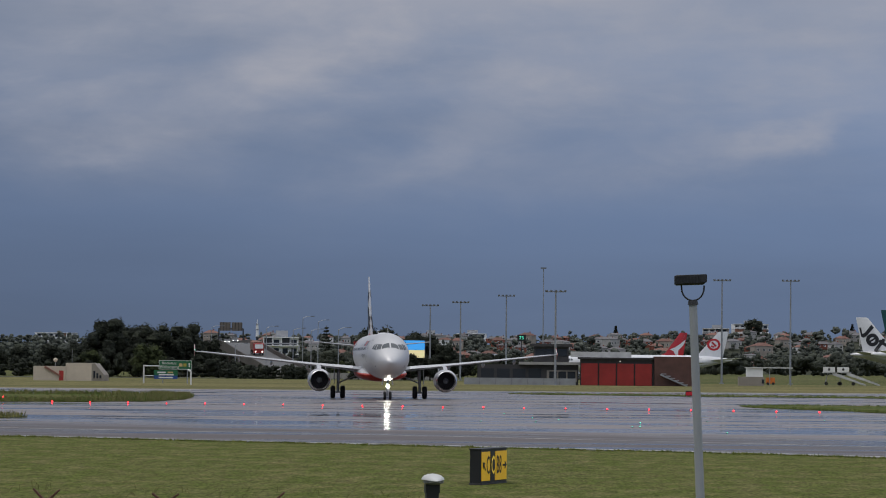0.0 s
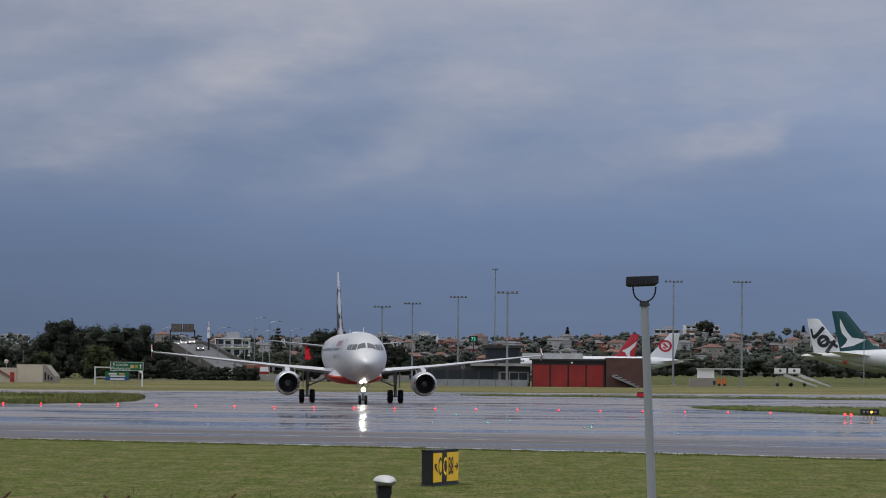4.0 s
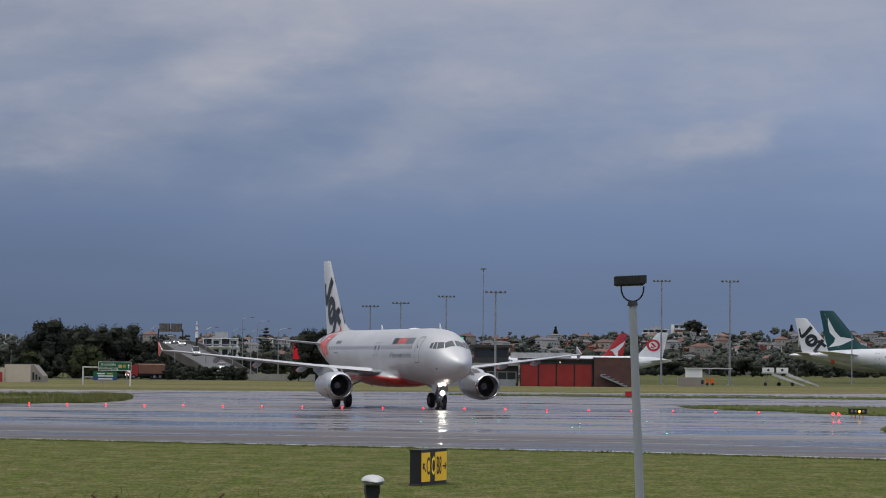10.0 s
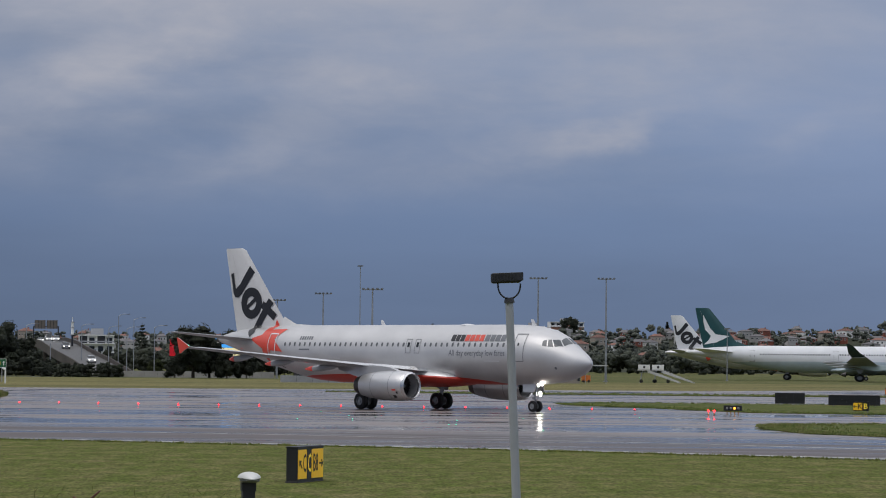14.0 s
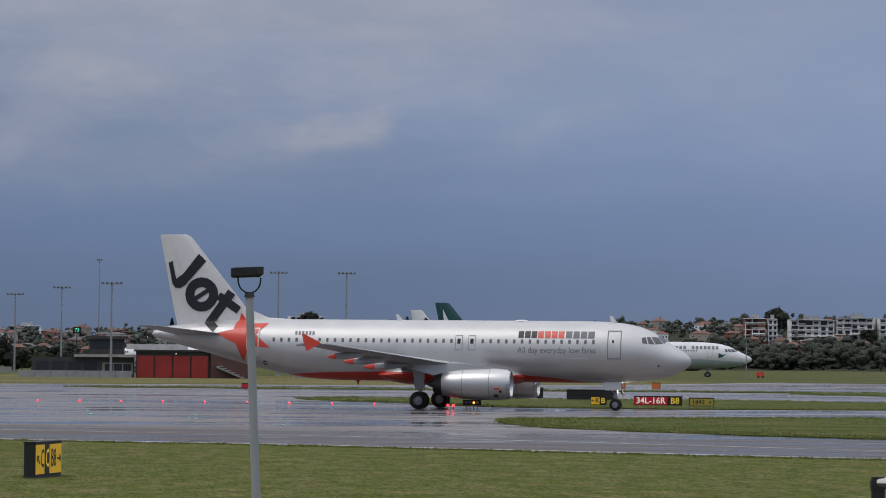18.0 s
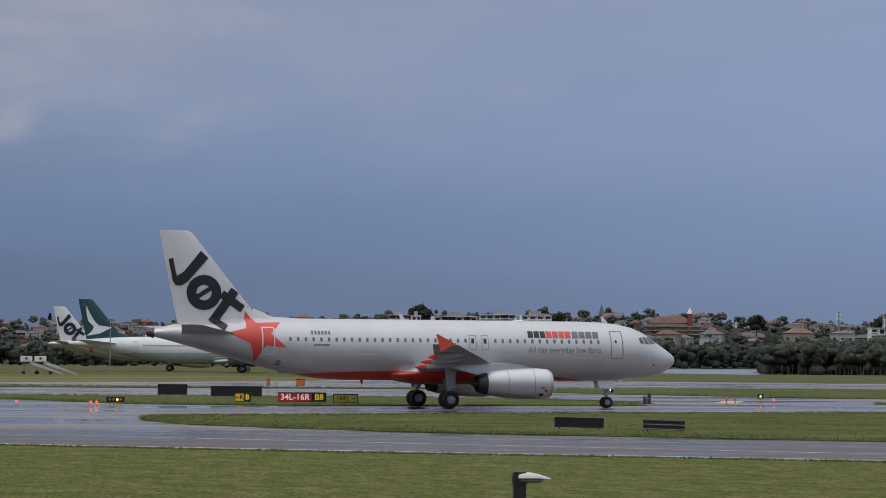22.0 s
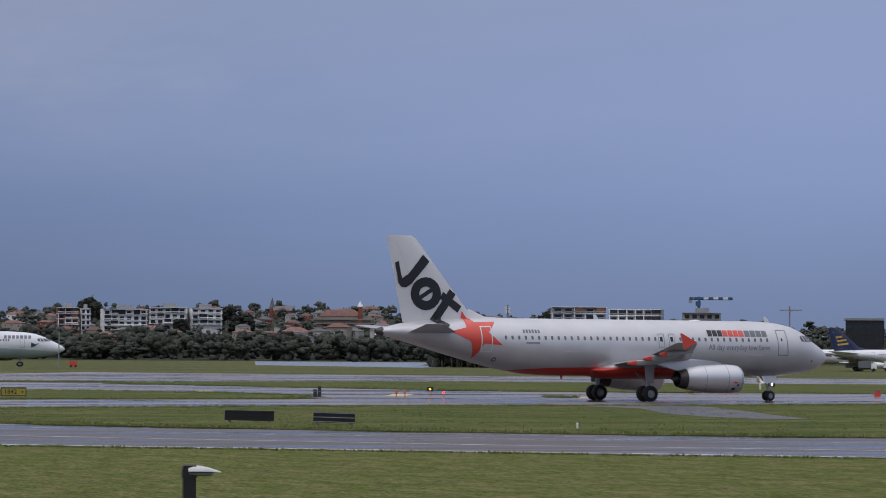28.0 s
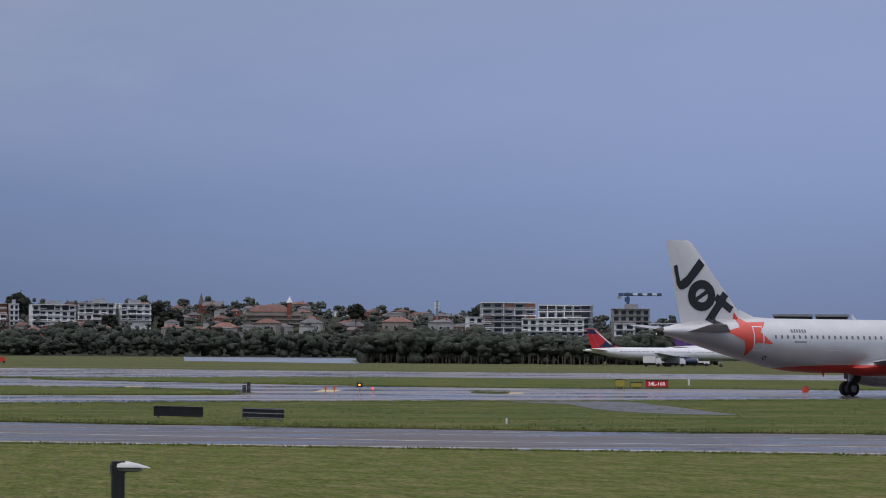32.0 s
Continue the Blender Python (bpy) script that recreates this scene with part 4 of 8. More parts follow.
        bit("tail_lamp", Shape().lathe([(0, 0.07), (0.06, 0.01)], (MAIN_S - 37.6, 0, 4.72), (-1, 0, 0), 10), NAV_GLOW)
        bit("position_lamp", Shape().lathe([(0, 0.06), (0.06, 0.01)], (MAIN_S - 21.5, -17.0, 4.3), (0, 0, 1), 8), GREEN_GLOW)
    else:
        for side in (-1, 1):
            row = []
            s = 6.35
            while s < 29.0:
                if not 11.2 < s < 12.2 and not 19.9 < s < 20.9:
                    row.append(rect(s, s + 0.13, 4.5, 4.74))
                s += 0.30
            if winglet is not None:
                for o in row:
                    bit("cabin_window", decal([o], 0.02, 0, (side,)), CABIN_GLASS)
            else:
                tagged(bit("window_band", decal(row, 0.02, 0, (side,)), CABIN_GLASS), kind="stuff")
            for a in (4.6, 11.4, 20.1, 29.6):
                bit("cabin_door", decal(frame_outline(a, a + 0.55, 3.5, 5.25, 0.04), 0.03, 1, (side,)), OUTLINE)
    return root


root_wheels = {}


def word_blocks(s_left, z, count, pitch, h, fill=0.86):
    """A row of small plain blocks in place of lettering, running towards the nose."""
    out = []
    for i in range(count):
        out.append(rect(s_left - i * pitch - pitch * fill, s_left - i * pitch, z - h / 2, z + h / 2))
    return out


def tail_emblem():
    return [("tail_hook", BLACK_PAINT, HOOK), ("tail_ring", BLACK_PAINT, ring_shape(33.75, 7.63, 1.18, 0.52)), ("tail_bar", BLACK_PAINT, [bar(34.3, 7.28, 33.2, 7.98, 0.3)]),
            ("tail_cross", BLACK_PAINT, [bar(31.62, 7.8, 33.2, 5.62, 0.62)]), ("tail_cross_bar", BLACK_PAINT, [bar(32.55, 7.55, 31.1, 6.55, 0.56)]), ("tail_cross_foot", BLACK_PAINT, [bar(33.3, 5.9, 32.45, 5.25, 0.5)])]


jet = airliner("silver airliner with red belly, orange star and black tail emblem", pose(-16.82, 284.85, 0, 0, 0, -82.6), body=SILVER_BODY, fin=FIN_SILVER, engine=SILVER_PAINT,
               fence=RED_PAINT, detail=True, fin_marks=tail_emblem(),
               side_marks=[("star", RED_PAINT, [[STAR[i], STAR[(i + 1) % 10], (30.3, 4.75)] for i in range(10)]),
                           ("name_block", BLACK_PAINT, word_blocks(11.42, 5.03, 3, 0.44, 0.46)), ("name_block", RED_PAINT, word_blocks(10.1, 5.03, 4, 0.46, 0.46)),
                           ("name_block", GREY_PAINT, word_blocks(8.22, 5.03, 4, 0.5, 0.46)),
                           ("registration_block", GREY_PAINT, word_blocks(26.75, 5.02, 6, 0.24, 0.25, 0.62)), ("type_block", GREY_PAINT, [rect(25.5, 26.6, 4.14, 4.24)])])


def slogan():
    me = writing("All day everyday low fares", 0.58)
    bm = bmesh.new()
    bm.from_mesh(me)
    s_mid = 8.8
    for v in bm.verts:
        s, z = s_mid - v.co.x * 0.86, 3.98 + v.co.z
        v.co = (MAIN_S - s, -(skin(s, z) + 0.014), z)
    bm.to_mesh(me)
    bm.free()
    part("slogan", me, GREY_PAINT, jet, "thin grey slogan lettering")


slogan()

def on_fin(points):
    """Points of the fin by share of its height and of its chord, as station and height."""
    return [(29.6 + 5.24 * u + w * (5.9 - 3.94 * u), 5.7 + 6.06 * u) for u, w in points]


def parked(label, x, y, turn, scale, **more):
    """A parked airliner whose tail end stands at x, y."""
    m = pose(x, y, 0, 0, 0, turn) @ Matrix.Translation(((37.57 - MAIN_S) * scale[0], 0, 0))
    return airliner(label, m, scale, group="parked airliners", **more)


parked("parked white and aqua wide-body airliner with a teal fin", 69.8, 702, -8.5, (1.985, 1.55, 1.47), fin_long=0.74, body=AQUA_BODY, fin=TEAL, engine=AQUA_PAINT, winglet=DARK_TEAL, bulk=1.28, sweep=-4.2, drop=0.8, long=0.72, ahead=0.95, low=0.1,
       fin_marks=[("fin_sweep", WHITE_PAINT, [on_fin(p) for p in (((0.83, 0.61), (0.62, 0.60), (0.47, 0.58), (0.33, 0.50), (0.29, 0.68), (0.44, 0.80), (0.64, 0.76)), ((0.33, 0.50), (0.28, 0.08), (0.12, 0.60), (0.06, 0.98), (0.19, 0.78), (0.29, 0.68)))])],
       side_marks=[("name_block", GREY_PAINT, word_blocks(10.2, 5.1, 6, 0.46, 0.50, 0.66) + word_blocks(6.95, 5.1, 7, 0.46, 0.50, 0.66)), ("nose_mark", TEAL, [[(3.9, 4.3), (3.4, 4.0), (3.0, 4.2), (3.4, 3.7), (3.9, 3.5), (3.7, 4.0)]])])
parked("parked silver wide-body airliner with black tail emblem and red belly", 70.2, 757, -9.0, (1.51, 1.5, 1.33), fin_long=0.88, body=SILVER_BODY, fin=WHITE_PAINT, engine=SILVER_PAINT,
       fin_marks=tail_emblem(), side_marks=[("star", RED_PAINT, [[STAR[i], STAR[(i + 1) % 10], (30.3, 4.75)] for i in range(10)])])
parked("parked white airliner with a red fin bearing a white sweep", 30.4, 739, 216, (1.05, 1.0, 0.96), body=WHITE_BODY, fin=CRIMSON, engine=CRIMSON,
       fin_marks=[("fin_sweep", WHITE_PAINT, [on_fin(p) for p in (((0.72, 0.97), (0.58, 0.66), (0.40, 0.36), (0.30, 0.10), (0.24, 0.36), (0.27, 0.64), (0.50, 0.88)), ((0.27, 0.64), (0.24, 0.36), (0.10, 0.56), (0.05, 0.74)))])],
       side_marks=[("name_block", GREY_PAINT, word_blocks(16.0, 5.3, 6, 1.0, 0.7))])
parked("parked white airliner with a red roundel on its fin", 39.4, 719, 208, (1.25, 1.2, 0.97), body=WHITE_BODY, fin=WHITE_PAINT, engine=WHITE_PAINT,
       fin_marks=[("roundel", CRIMSON, ring_shape(33.5, 8.6, 1.45, 0.95)), ("roundel_bar", CRIMSON, [bar(34.0, 8.2, 33.1, 9.2, 0.42)]), ("roundel_bar", CRIMSON, [bar(33.6, 8.0, 32.9, 8.3, 0.35)])])
parked("white airliner with a red and blue fin, parked far off", 292.5, 701, -18, (1.05, 1.1, 0.78), body=WHITE_BODY, fin=CRIMSON, engine=NAVY,
       fin_marks=[("fin_band", NAVY, [[(29.9, 5.95), (33.9, 5.95), (31.9, 8.1)]]), ("fin_cap", NAVY, [[(33.6, 10.2), (36.3, 10.2), (36.6, 11.5), (34.8, 11.5)]]), ("fin_stripe", WHITE_PAINT, [bar(30.4, 6.2, 34.75, 11.3, 0.3)])])
parked("white airliner with purple tail and stripe, parked far off", 328.0, 732, -22, (1.6, 1.4, 0.92), body=WHITE_BODY, fin=PURPLE, engine=WHITE_PAINT,
       side_marks=[("cheat_line", PURPLE, [[(36.5, 4.7), (22.0, 4.0), (22.0, 4.6), (34.0, 5.7)]])])
parked("white airliner with a navy fin and golden emblem", 339.0, 704, -25, (1.7, 1.5, 0.92), fin_long=0.72, body=WHITE_BODY, fin=NAVY, engine=WHITE_PAINT,
       fin_marks=[("fin_emblem", GOLD, [bar(34.8, 7.2, 32.6, 7.6, 0.5), bar(34.9, 8.2, 33.0, 8.6, 0.5), bar(35.2, 9.2, 33.9, 9.5, 0.5)])])

# ---- the far side: hill, woods, houses, flats ----


def leaf_material(name, dark, light, grain=1.1, relief=1.6):
    m = bpy.data.materials.new(name)
    m.use_nodes = True
    tree = m.node_tree
    bsdf = tree.nodes["Principled BSDF"]
    geo = tree.nodes.new("ShaderNodeNewGeometry")
    info = tree.nodes.new("ShaderNodeObjectInfo")
    co = tree.nodes.new("ShaderNodeTexCoord")
    a = ramp(tree, geo.outputs["Random Per Island"], [(0.0, dark), (0.75, light), (1.0, tuple(c * 1.2 for c in light))])
    t = ramp(tree, info.outputs["Random"], [(0.0, (0.8,) * 3), (1.0, (1.12,) * 3)])
    n = node(tree, "ShaderNodeTexNoise", i_Scale=grain, i_Detail=4.0, i_Roughness=0.7)
    tree.links.new(co.outputs["Object"], n.inputs["Vector"])
    sprig = ramp(tree, n.outputs["Fac"], [(0.35, (0.62,) * 3), (0.65, (1.30,) * 3)])
    c = mix_color(tree, 1.0, a.outputs[0], t.outputs[0], "MULTIPLY")
    tree.links.new(mix_color(tree, 1.0, c, sprig.outputs[0], "MULTIPLY"), bsdf.inputs["Base Color"])
    bsdf.inputs["Roughness"].default_value = 0.8
    bsdf.inputs["Specular IOR Level"].default_value = 0.2
    bp = node(tree, "ShaderNodeBump", i_Strength=1.0, i_Distance=relief)
    tree.links.new(n.outputs["Fac"], bp.inputs["Height"])
    tree.links.new(bp.outputs[0], bsdf.inputs["Normal"])
    return m


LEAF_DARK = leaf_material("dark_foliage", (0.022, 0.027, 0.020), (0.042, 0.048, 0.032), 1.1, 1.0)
# Mid and far foliage greyed and lightened: distance haze is put into the colour.
LEAF_HAZE_MID = leaf_material("hazed_mid_foliage", (0.052, 0.060, 0.048), (0.072, 0.081, 0.060), 0.9, 0.8)
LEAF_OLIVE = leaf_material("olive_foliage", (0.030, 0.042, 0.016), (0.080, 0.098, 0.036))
LEAF_HAZE_FAR = leaf_material("hazed_far_foliage", (0.074, 0.083, 0.072), (0.100, 0.110, 0.090), 0.7, 1.0)
BARK = material("grey_bark", (0.09, 0.075, 0.06), 0.85, vary=0.35, bump=0.4)
GRASS_BLADE = leaf_material("grass_blades", (0.098, 0.146, 0.032), (0.190, 0.222, 0.066), 3.0, 0.02)
DRY_BLADE = leaf_material("dry_grass_blades", (0.140, 0.150, 0.046), (0.260, 0.240, 0.100), 3.0, 0.02)
HILL_SOIL = grass_material("hillside_scrub", (0.045, 0.052, 0.036), (0.080, 0.078, 0.056), 0.03, 1.0)
BRICK = material("red_brick", (0.27, 0.085, 0.055), 0.8, vary=0.25, grain=1.5, spread=0.3)
CREAM = material("cream_render", (0.34, 0.30, 0.255), 0.75, vary=0.12, grain=1.0, spread=0.2)
WHITE_WALL = material("white_render", (0.86, 0.86, 0.85), 0.7, vary=0.08, grain=0.8, spread=0.12)
PALE_WALL = material("pale_render", (0.46, 0.45, 0.43), 0.7, vary=0.1, grain=0.8, spread=0.3)
GREY_WALL = material("grey_render", (0.30, 0.31, 0.33), 0.7, vary=0.15, grain=0.8, spread=0.15)
CONCRETE = material("raw_concrete", (0.36, 0.35, 0.33), 0.8, vary=0.22, grain=0.8, bump=0.2)
TERRACOTTA = material("terracotta_tiles", (0.230, 0.110, 0.082), 0.75, vary=0.3, grain=2.0, spread=0.35)
SLATE = material("grey_roof_tiles", (0.16, 0.15, 0.155), 0.7, vary=0.25, grain=2.0, spread=0.3)
WINDOW = glass("window_glass", (0.03, 0.035, 0.042), 0.1)
rng = random.Random(7)


# a lump of foliage: the points and faces of a coarse ball
BALL = [(0.0, 0.0, 1.0)] + [(math.cos(radians(45 * i + 22 * k)) * math.sin(radians(a)), math.sin(radians(45 * i + 22 * k)) * math.sin(radians(a)), math.cos(radians(a)))
                            for k, a in enumerate((48, 90, 132)) for i in range(8)] + [(0.0, 0.0, -1.0)]
BALL_FACES = [(0, 1 + i, 1 + (i + 1) % 8) for i in range(8)]
BALL_FACES += [(1 + k * 8 + i, 9 + k * 8 + i, 9 + k * 8 + (i + 1) % 8, 1 + k * 8 + (i + 1) % 8) for k in (0, 1) for i in range(8)]
BALL_FACES += [(25, 17 + (i + 1) % 8, 17 + i) for i in range(8)]


def blob(shape, c, r, r3=None):
    """A rough lump of foliage with an uneven skin."""
    rr = r3 or r
    shape.add([(c[0] + x * r * q, c[1] + y * r * q, c[2] + z * rr * q) for (x, y, z), q in ((p, rng.uniform(0.66, 1.26)) for p in BALL)], BALL_FACES)


def leaf(shape, c, size):
    a = Vector((rng.gauss(0, 1), rng.gauss(0, 1), rng.gauss(0, 1))).normalized()
    b = a.orthogonal().normalized() * size
    d = a.cross(b).normalized() * size * 0.6
    c = Vector(c)
    shape.add([c - b - d * 0.4, c + d * 0.3 - b * 0.1 - d, c + b, c + d], [(0, 1, 2, 3)])


def crown_shape(h, w, leaves, size, base=0.30, lumps=9):
    """Limbs' ends carry lumps; the crown is widest below its middle and ragged at the top."""
    s = Shape()
    centres = []
    for i in range(lumps * 2):
        u = (i + rng.random()) / (lumps * 2)
        a = 2.4 * i + rng.uniform(-0.5, 0.5)
        z = h * (base + (1 - base) * (0.08 + 0.84 * u))
        q = w * 0.5 * math.sqrt(max(0.05, 1.0 - (1.25 * u - 0.35) ** 2)) * rng.uniform(0.35, 0.92)
        r = w * rng.uniform(0.11, 0.19)
        centres.append((q * math.cos(a), q * math.sin(a), z, r))
        blob(s, centres[-1][:3], r * 0.88, r * 0.74)
    for i in range(leaves):
        x, y, z, r = rng.choice(centres)
        d = Vector((rng.gauss(0, 1), rng.gauss(0, 1), rng.gauss(0.15, 0.8))).normalized() * r * rng.uniform(0.8, 1.12)
        leaf(s, (x + d.x, y + d.y, z + d.z), size * rng.uniform(0.5, 1.1))
    return s, centres


def tree_thing(name, label, h, w, leaves, size, mat, m, lumps=9, base=0.3):
    s, centres = crown_shape(h, w, leaves, size, base, lumps)
    root = thing(name, label, "tree", m)
    t = Shape()
    t.loft([[(h * lean + r * math.cos(2 * math.pi * i / 8), r * math.sin(2 * math.pi * i / 8), z) for i in range(8)] for z, r, lean in ((-0.3, w * 0.035, 0), (h * 0.25, w * 0.026, 0.005), (h * 0.7, w * 0.01, 0.0))])
    for x, y, z, r in centres[:6]:
        t.tube((0, 0, h * 0.22), (x, y, z), w * 0.014, w * 0.004, 5)
    part("trunk", t, BARK, root)
    part("crown", s, mat, root)
    return root


# hill: height of the ridge by bearing in degrees
RIDGE = ((-30, 12), (-12, 13), (-8, 14), (-4, 15), (-1, 16), (3, 18.5), (6, 20), (9, 22.5), (12, 25.5), (15, 27.5), (18, 25), (21, 20), (25, 17), (30, 15), (45, 14))
ridge_b, ridge_h = [p[0] for p in RIDGE], [p[1] for p in RIDGE]


def hill_z(x, y):
    d = math.hypot(x, y)
    b = math.degrees(math.atan2(x, y))
    u = min(1.0, max(0.0, (d - 1430) / 520))
    u = u * u * (3 - 2 * u)
    return float(np.interp(b, ridge_b, ridge_h)) * u + 1.5 * noise.noise(Vector((x * 0.006, y * 0.006, 0))) * u - 0.02


def build_hill():
    s = Shape()
    ds = [1400, 1440, 1500, 1560, 1620, 1680, 1740, 1800, 1860, 1920, 2000, 2150, 2500, 3200]
    bs = [b * 0.75 for b in range(-40, 61)]
    for d in ds:
        for b in bs:
            x, y = d * math.sin(radians(b)), d * math.cos(radians(b))
            s.v.append((x, y, hill_z(x, y)))
    n = len(bs)
    s.f = [(j * n + i, j * n + i + 1, (j + 1) * n + i + 1, (j + 1) * n + i) for j in range(len(ds) - 1) for i in range(n - 1)]
    tagged(part("hill", s, HILL_SOIL), "low wooded suburban hill beyond the airfield", "hill", kind="structure")


build_hill()


def polar(b, d):
    return d * math.sin(radians(b)), d * math.cos(radians(b))


def wood(name, label, mat, count, bearings, dists, heights, ground=True, leaves=12, lumps=7, size=0.5):
    """A stand of trees, each a heap of uneven lumps with loose sprigs at its outline, gathered into one mesh."""
    ball, near = np.array(BALL), np.array([len(f) for f in BALL_FACES])
    loops = np.array([i for f in BALL_FACES for i in f])
    pts, sprigs = [], Shape()
    for i in range(count):
        b, d = rng.uniform(*bearings), rng.uniform(*dists)
        x, y = polar(b, d)
        z = hill_z(x, y) if ground else -0.1
        h = rng.uniform(*heights) * (1.0 + 0.35 * noise.noise(Vector((x * 0.02, y * 0.02, 5))))
        w = h * rng.uniform(0.75, 1.2)
        made = []
        for k in range(lumps):
            a = rng.uniform(0, 6.28)
            q = w * rng.uniform(0.05, 0.36) * (0.5 if k == 0 else 1.0)
            up = 0.78 if k == 0 else rng.uniform(0.40, 0.72) if k < lumps - 2 else rng.uniform(0.10, 0.3)
            c = (x + q * math.cos(a), y + q * math.sin(a), z + h * up)
            rw, rh = w * rng.uniform(0.10, 0.27), h * rng.uniform(0.09, 0.20)
            made.append((*c, rw, rh))
            pts.append(ball * (np.array((rw, rw, rh)) * np.random.uniform(0.62, 1.28, (26, 1))) + np.array(c))
        for k in range(leaves):
            cx, cy, cz, rw, rh = rng.choice(made[:-2])
            e = Vector((rng.gauss(0, 1), rng.gauss(0, 1), rng.gauss(0.5, 1))).normalized()
            leaf(sprigs, (cx + e.x * rw, cy + e.y * rw, cz + e.z * rh), rng.uniform(0.6, 1.1) * size)
    n = len(pts)
    sv, sf = np.array(sprigs.v).reshape(-1, 3), np.array(sprigs.f, dtype=int).reshape(-1, 4)
    co = np.concatenate([np.concatenate(pts), sv])
    idx = np.concatenate([(loops[None, :] + 26 * np.arange(n)[:, None]).ravel(), (sf + 26 * n).ravel()])
    sizes = np.concatenate([np.tile(near, n), np.full(len(sf), 4)])
    me = bpy.data.meshes.new(name)
    me.vertices.add(len(co)), me.loops.add(len(idx)), me.polygons.add(len(sizes))
    me.vertices.foreach_set("co", co.ravel())
    me.loops.foreach_set("vertex_index", idx)
    me.polygons.foreach_set("loop_start", np.concatenate([[0], np.cumsum(sizes)[:-1]]))
    me.polygons.foreach_set("use_smooth", [True] * len(sizes))
    me.update(calc_edges=True)
    return tagged(part(name, me, mat), label, "trees", kind="stuff")


wood("woodland", "dark trees among houses on the hillside", LEAF_HAZE_FAR, 2000, (-13, 31), (1545, 1960), (4.0, 8.0), leaves=10)
wood("undergrowth", "dark undergrowth at the foot of the motorway trees", LEAF_DARK, 130, (-14.5, -6.0), (626, 655), (2.5, 4.2), ground=False, leaves=60, size=0.3)
# Partly added: these dark bushes fill the shaded area under the ramp.
wood("undergrowth", "dark scrub added over the shade below the motorway ramp", LEAF_DARK, 60, (-6.2, -4.75), (606, 628), (1.4, 2.8), ground=False, leaves=60, size=0.25)
wood("undergrowth", "dark bushes behind the motorway ramp", LEAF_DARK, 110, (-7.5, 0.5), (860, 940), (4.5, 7.5), ground=False, leaves=40, size=0.4)
wood("woodland", "dense dark trees along the foot of the hill", LEAF_HAZE_MID, 560, (10.5, 31), (1440, 1570), (8, 13), leaves=30, lumps=11)
wood("woodland", "dark trees behind the parked airliners", LEAF_HAZE_MID, 400, (-13, 10.8), (1150, 1400), (6, 10), ground=False, leaves=30, lumps=11)
wood("woodland", "dense dark mangrove trees along the river bank", LEAF_HAZE_MID, 190, (18.7, 25.0), (840, 930), (7, 10.5), ground=False, leaves=110, lumps=15, size=0.32)
wood("ridge_trees", "rounded trees standing along the ridge", LEAF_HAZE_FAR, 120, (-13, 9), (1960, 2040), (4, 8), leaves=12)
wood("ridge_trees", "rounded trees standing along the high ridge", LEAF_HAZE_FAR, 120, (9, 31), (1960, 2040), (5, 11), leaves=12)


# houses
def house(label, wall, roof, w, d, h, rise, m, group="houses on the hill"):
    root = thing("house", label, "house", m, group)
    part("wall", Shape().box(-w / 2, w / 2, -d / 2, d / 2, -2.0, h), wall, root, smooth=False)
    e = 0.5
    r = Shape().add([(-w / 2 - e, -d / 2 - e, h), (w / 2 + e, -d / 2 - e, h), (w / 2 + e, d / 2 + e, h), (-w / 2 - e, d / 2 + e, h),
                     (-w / 2 + d * 0.45, 0, h + rise), (w / 2 - d * 0.45, 0, h + rise), ], [(0, 1, 5, 4), (1, 2, 5), (2, 3, 4, 5), (3, 0, 4), (3, 2, 1, 0)])
    rf = part("roof", r, roof, root, smooth=False)
    part("chimney", Shape().box(w * 0.2, w * 0.2 + 0.7, 0.3, 1.0, h + rise * 0.3, h + rise + 0.9), BRICK, rf, smooth=False)
    for x in (-w * 0.32, 0.0, w * 0.3):
        wn = part("window", Shape().box(x - 0.75, x + 0.75, -d / 2 - 0.05, -d / 2 + 0.1, h * 0.5 - 0.7, h * 0.5 + 0.75), WINDOW, root, smooth=False)
        part("window_frame", Shape().box(x - 0.9, x + 0.9, -d / 2 - 0.03, -d / 2 + 0.08, h * 0.5 - 0.85, h * 0.5 + 0.88), WHITE_WALL, wn, smooth=False)
    return root


KINDS = [("brick house with a terracotta tiled roof", BRICK, TERRACOTTA, 13, 9, 3.6, 2.6), ("cream house with a terracotta tiled roof", CREAM, TERRACOTTA, 12, 9, 5.6, 2.4),
         ("pale house with a grey tiled roof", PALE_WALL, SLATE, 12, 9, 5.4, 2.4), ("brick house with a grey tiled roof", BRICK, SLATE, 14, 9, 3.4, 2.6),
         ("cream two-storey house with a terracotta roof", CREAM, TERRACOTTA, 15, 10, 6.2, 2.6), ("pale two-storey house with a flat-pitched roof", PALE_WALL, SLATE, 14, 10, 6.4, 1.4),
         ("white house with a terracotta tiled roof", WHITE_WALL, TERRACOTTA, 13, 9, 5.2, 2.2)]
first = []
for k, (label, wall, roof, w, d, h, rise) in enumerate(KINDS):
    x, y = polar(16.0 + k * 0.8, 1660 + 12 * k)
    first.append(house(label, wall, roof, w, d, h, rise, pose(x, y, hill_z(x, y) + 0.8, 0, 0, -16 + rng.uniform(-25, 25))))
spots = []
tries = 0
while len(spots) < 270 and tries < 5000:
    tries += 1
    b = rng.uniform(-8.5, 20.5)
    d = rng.uniform(1570, 1940)
    if 3 < b < 12 and rng.random() < 0.25:
        d = rng.uniform(1650, 1940)
    x, y = polar(b, d)
    if all((x - p) ** 2 + (y - q) ** 2 > 13 ** 2 for p, q in spots):
        spots.append((x, y))
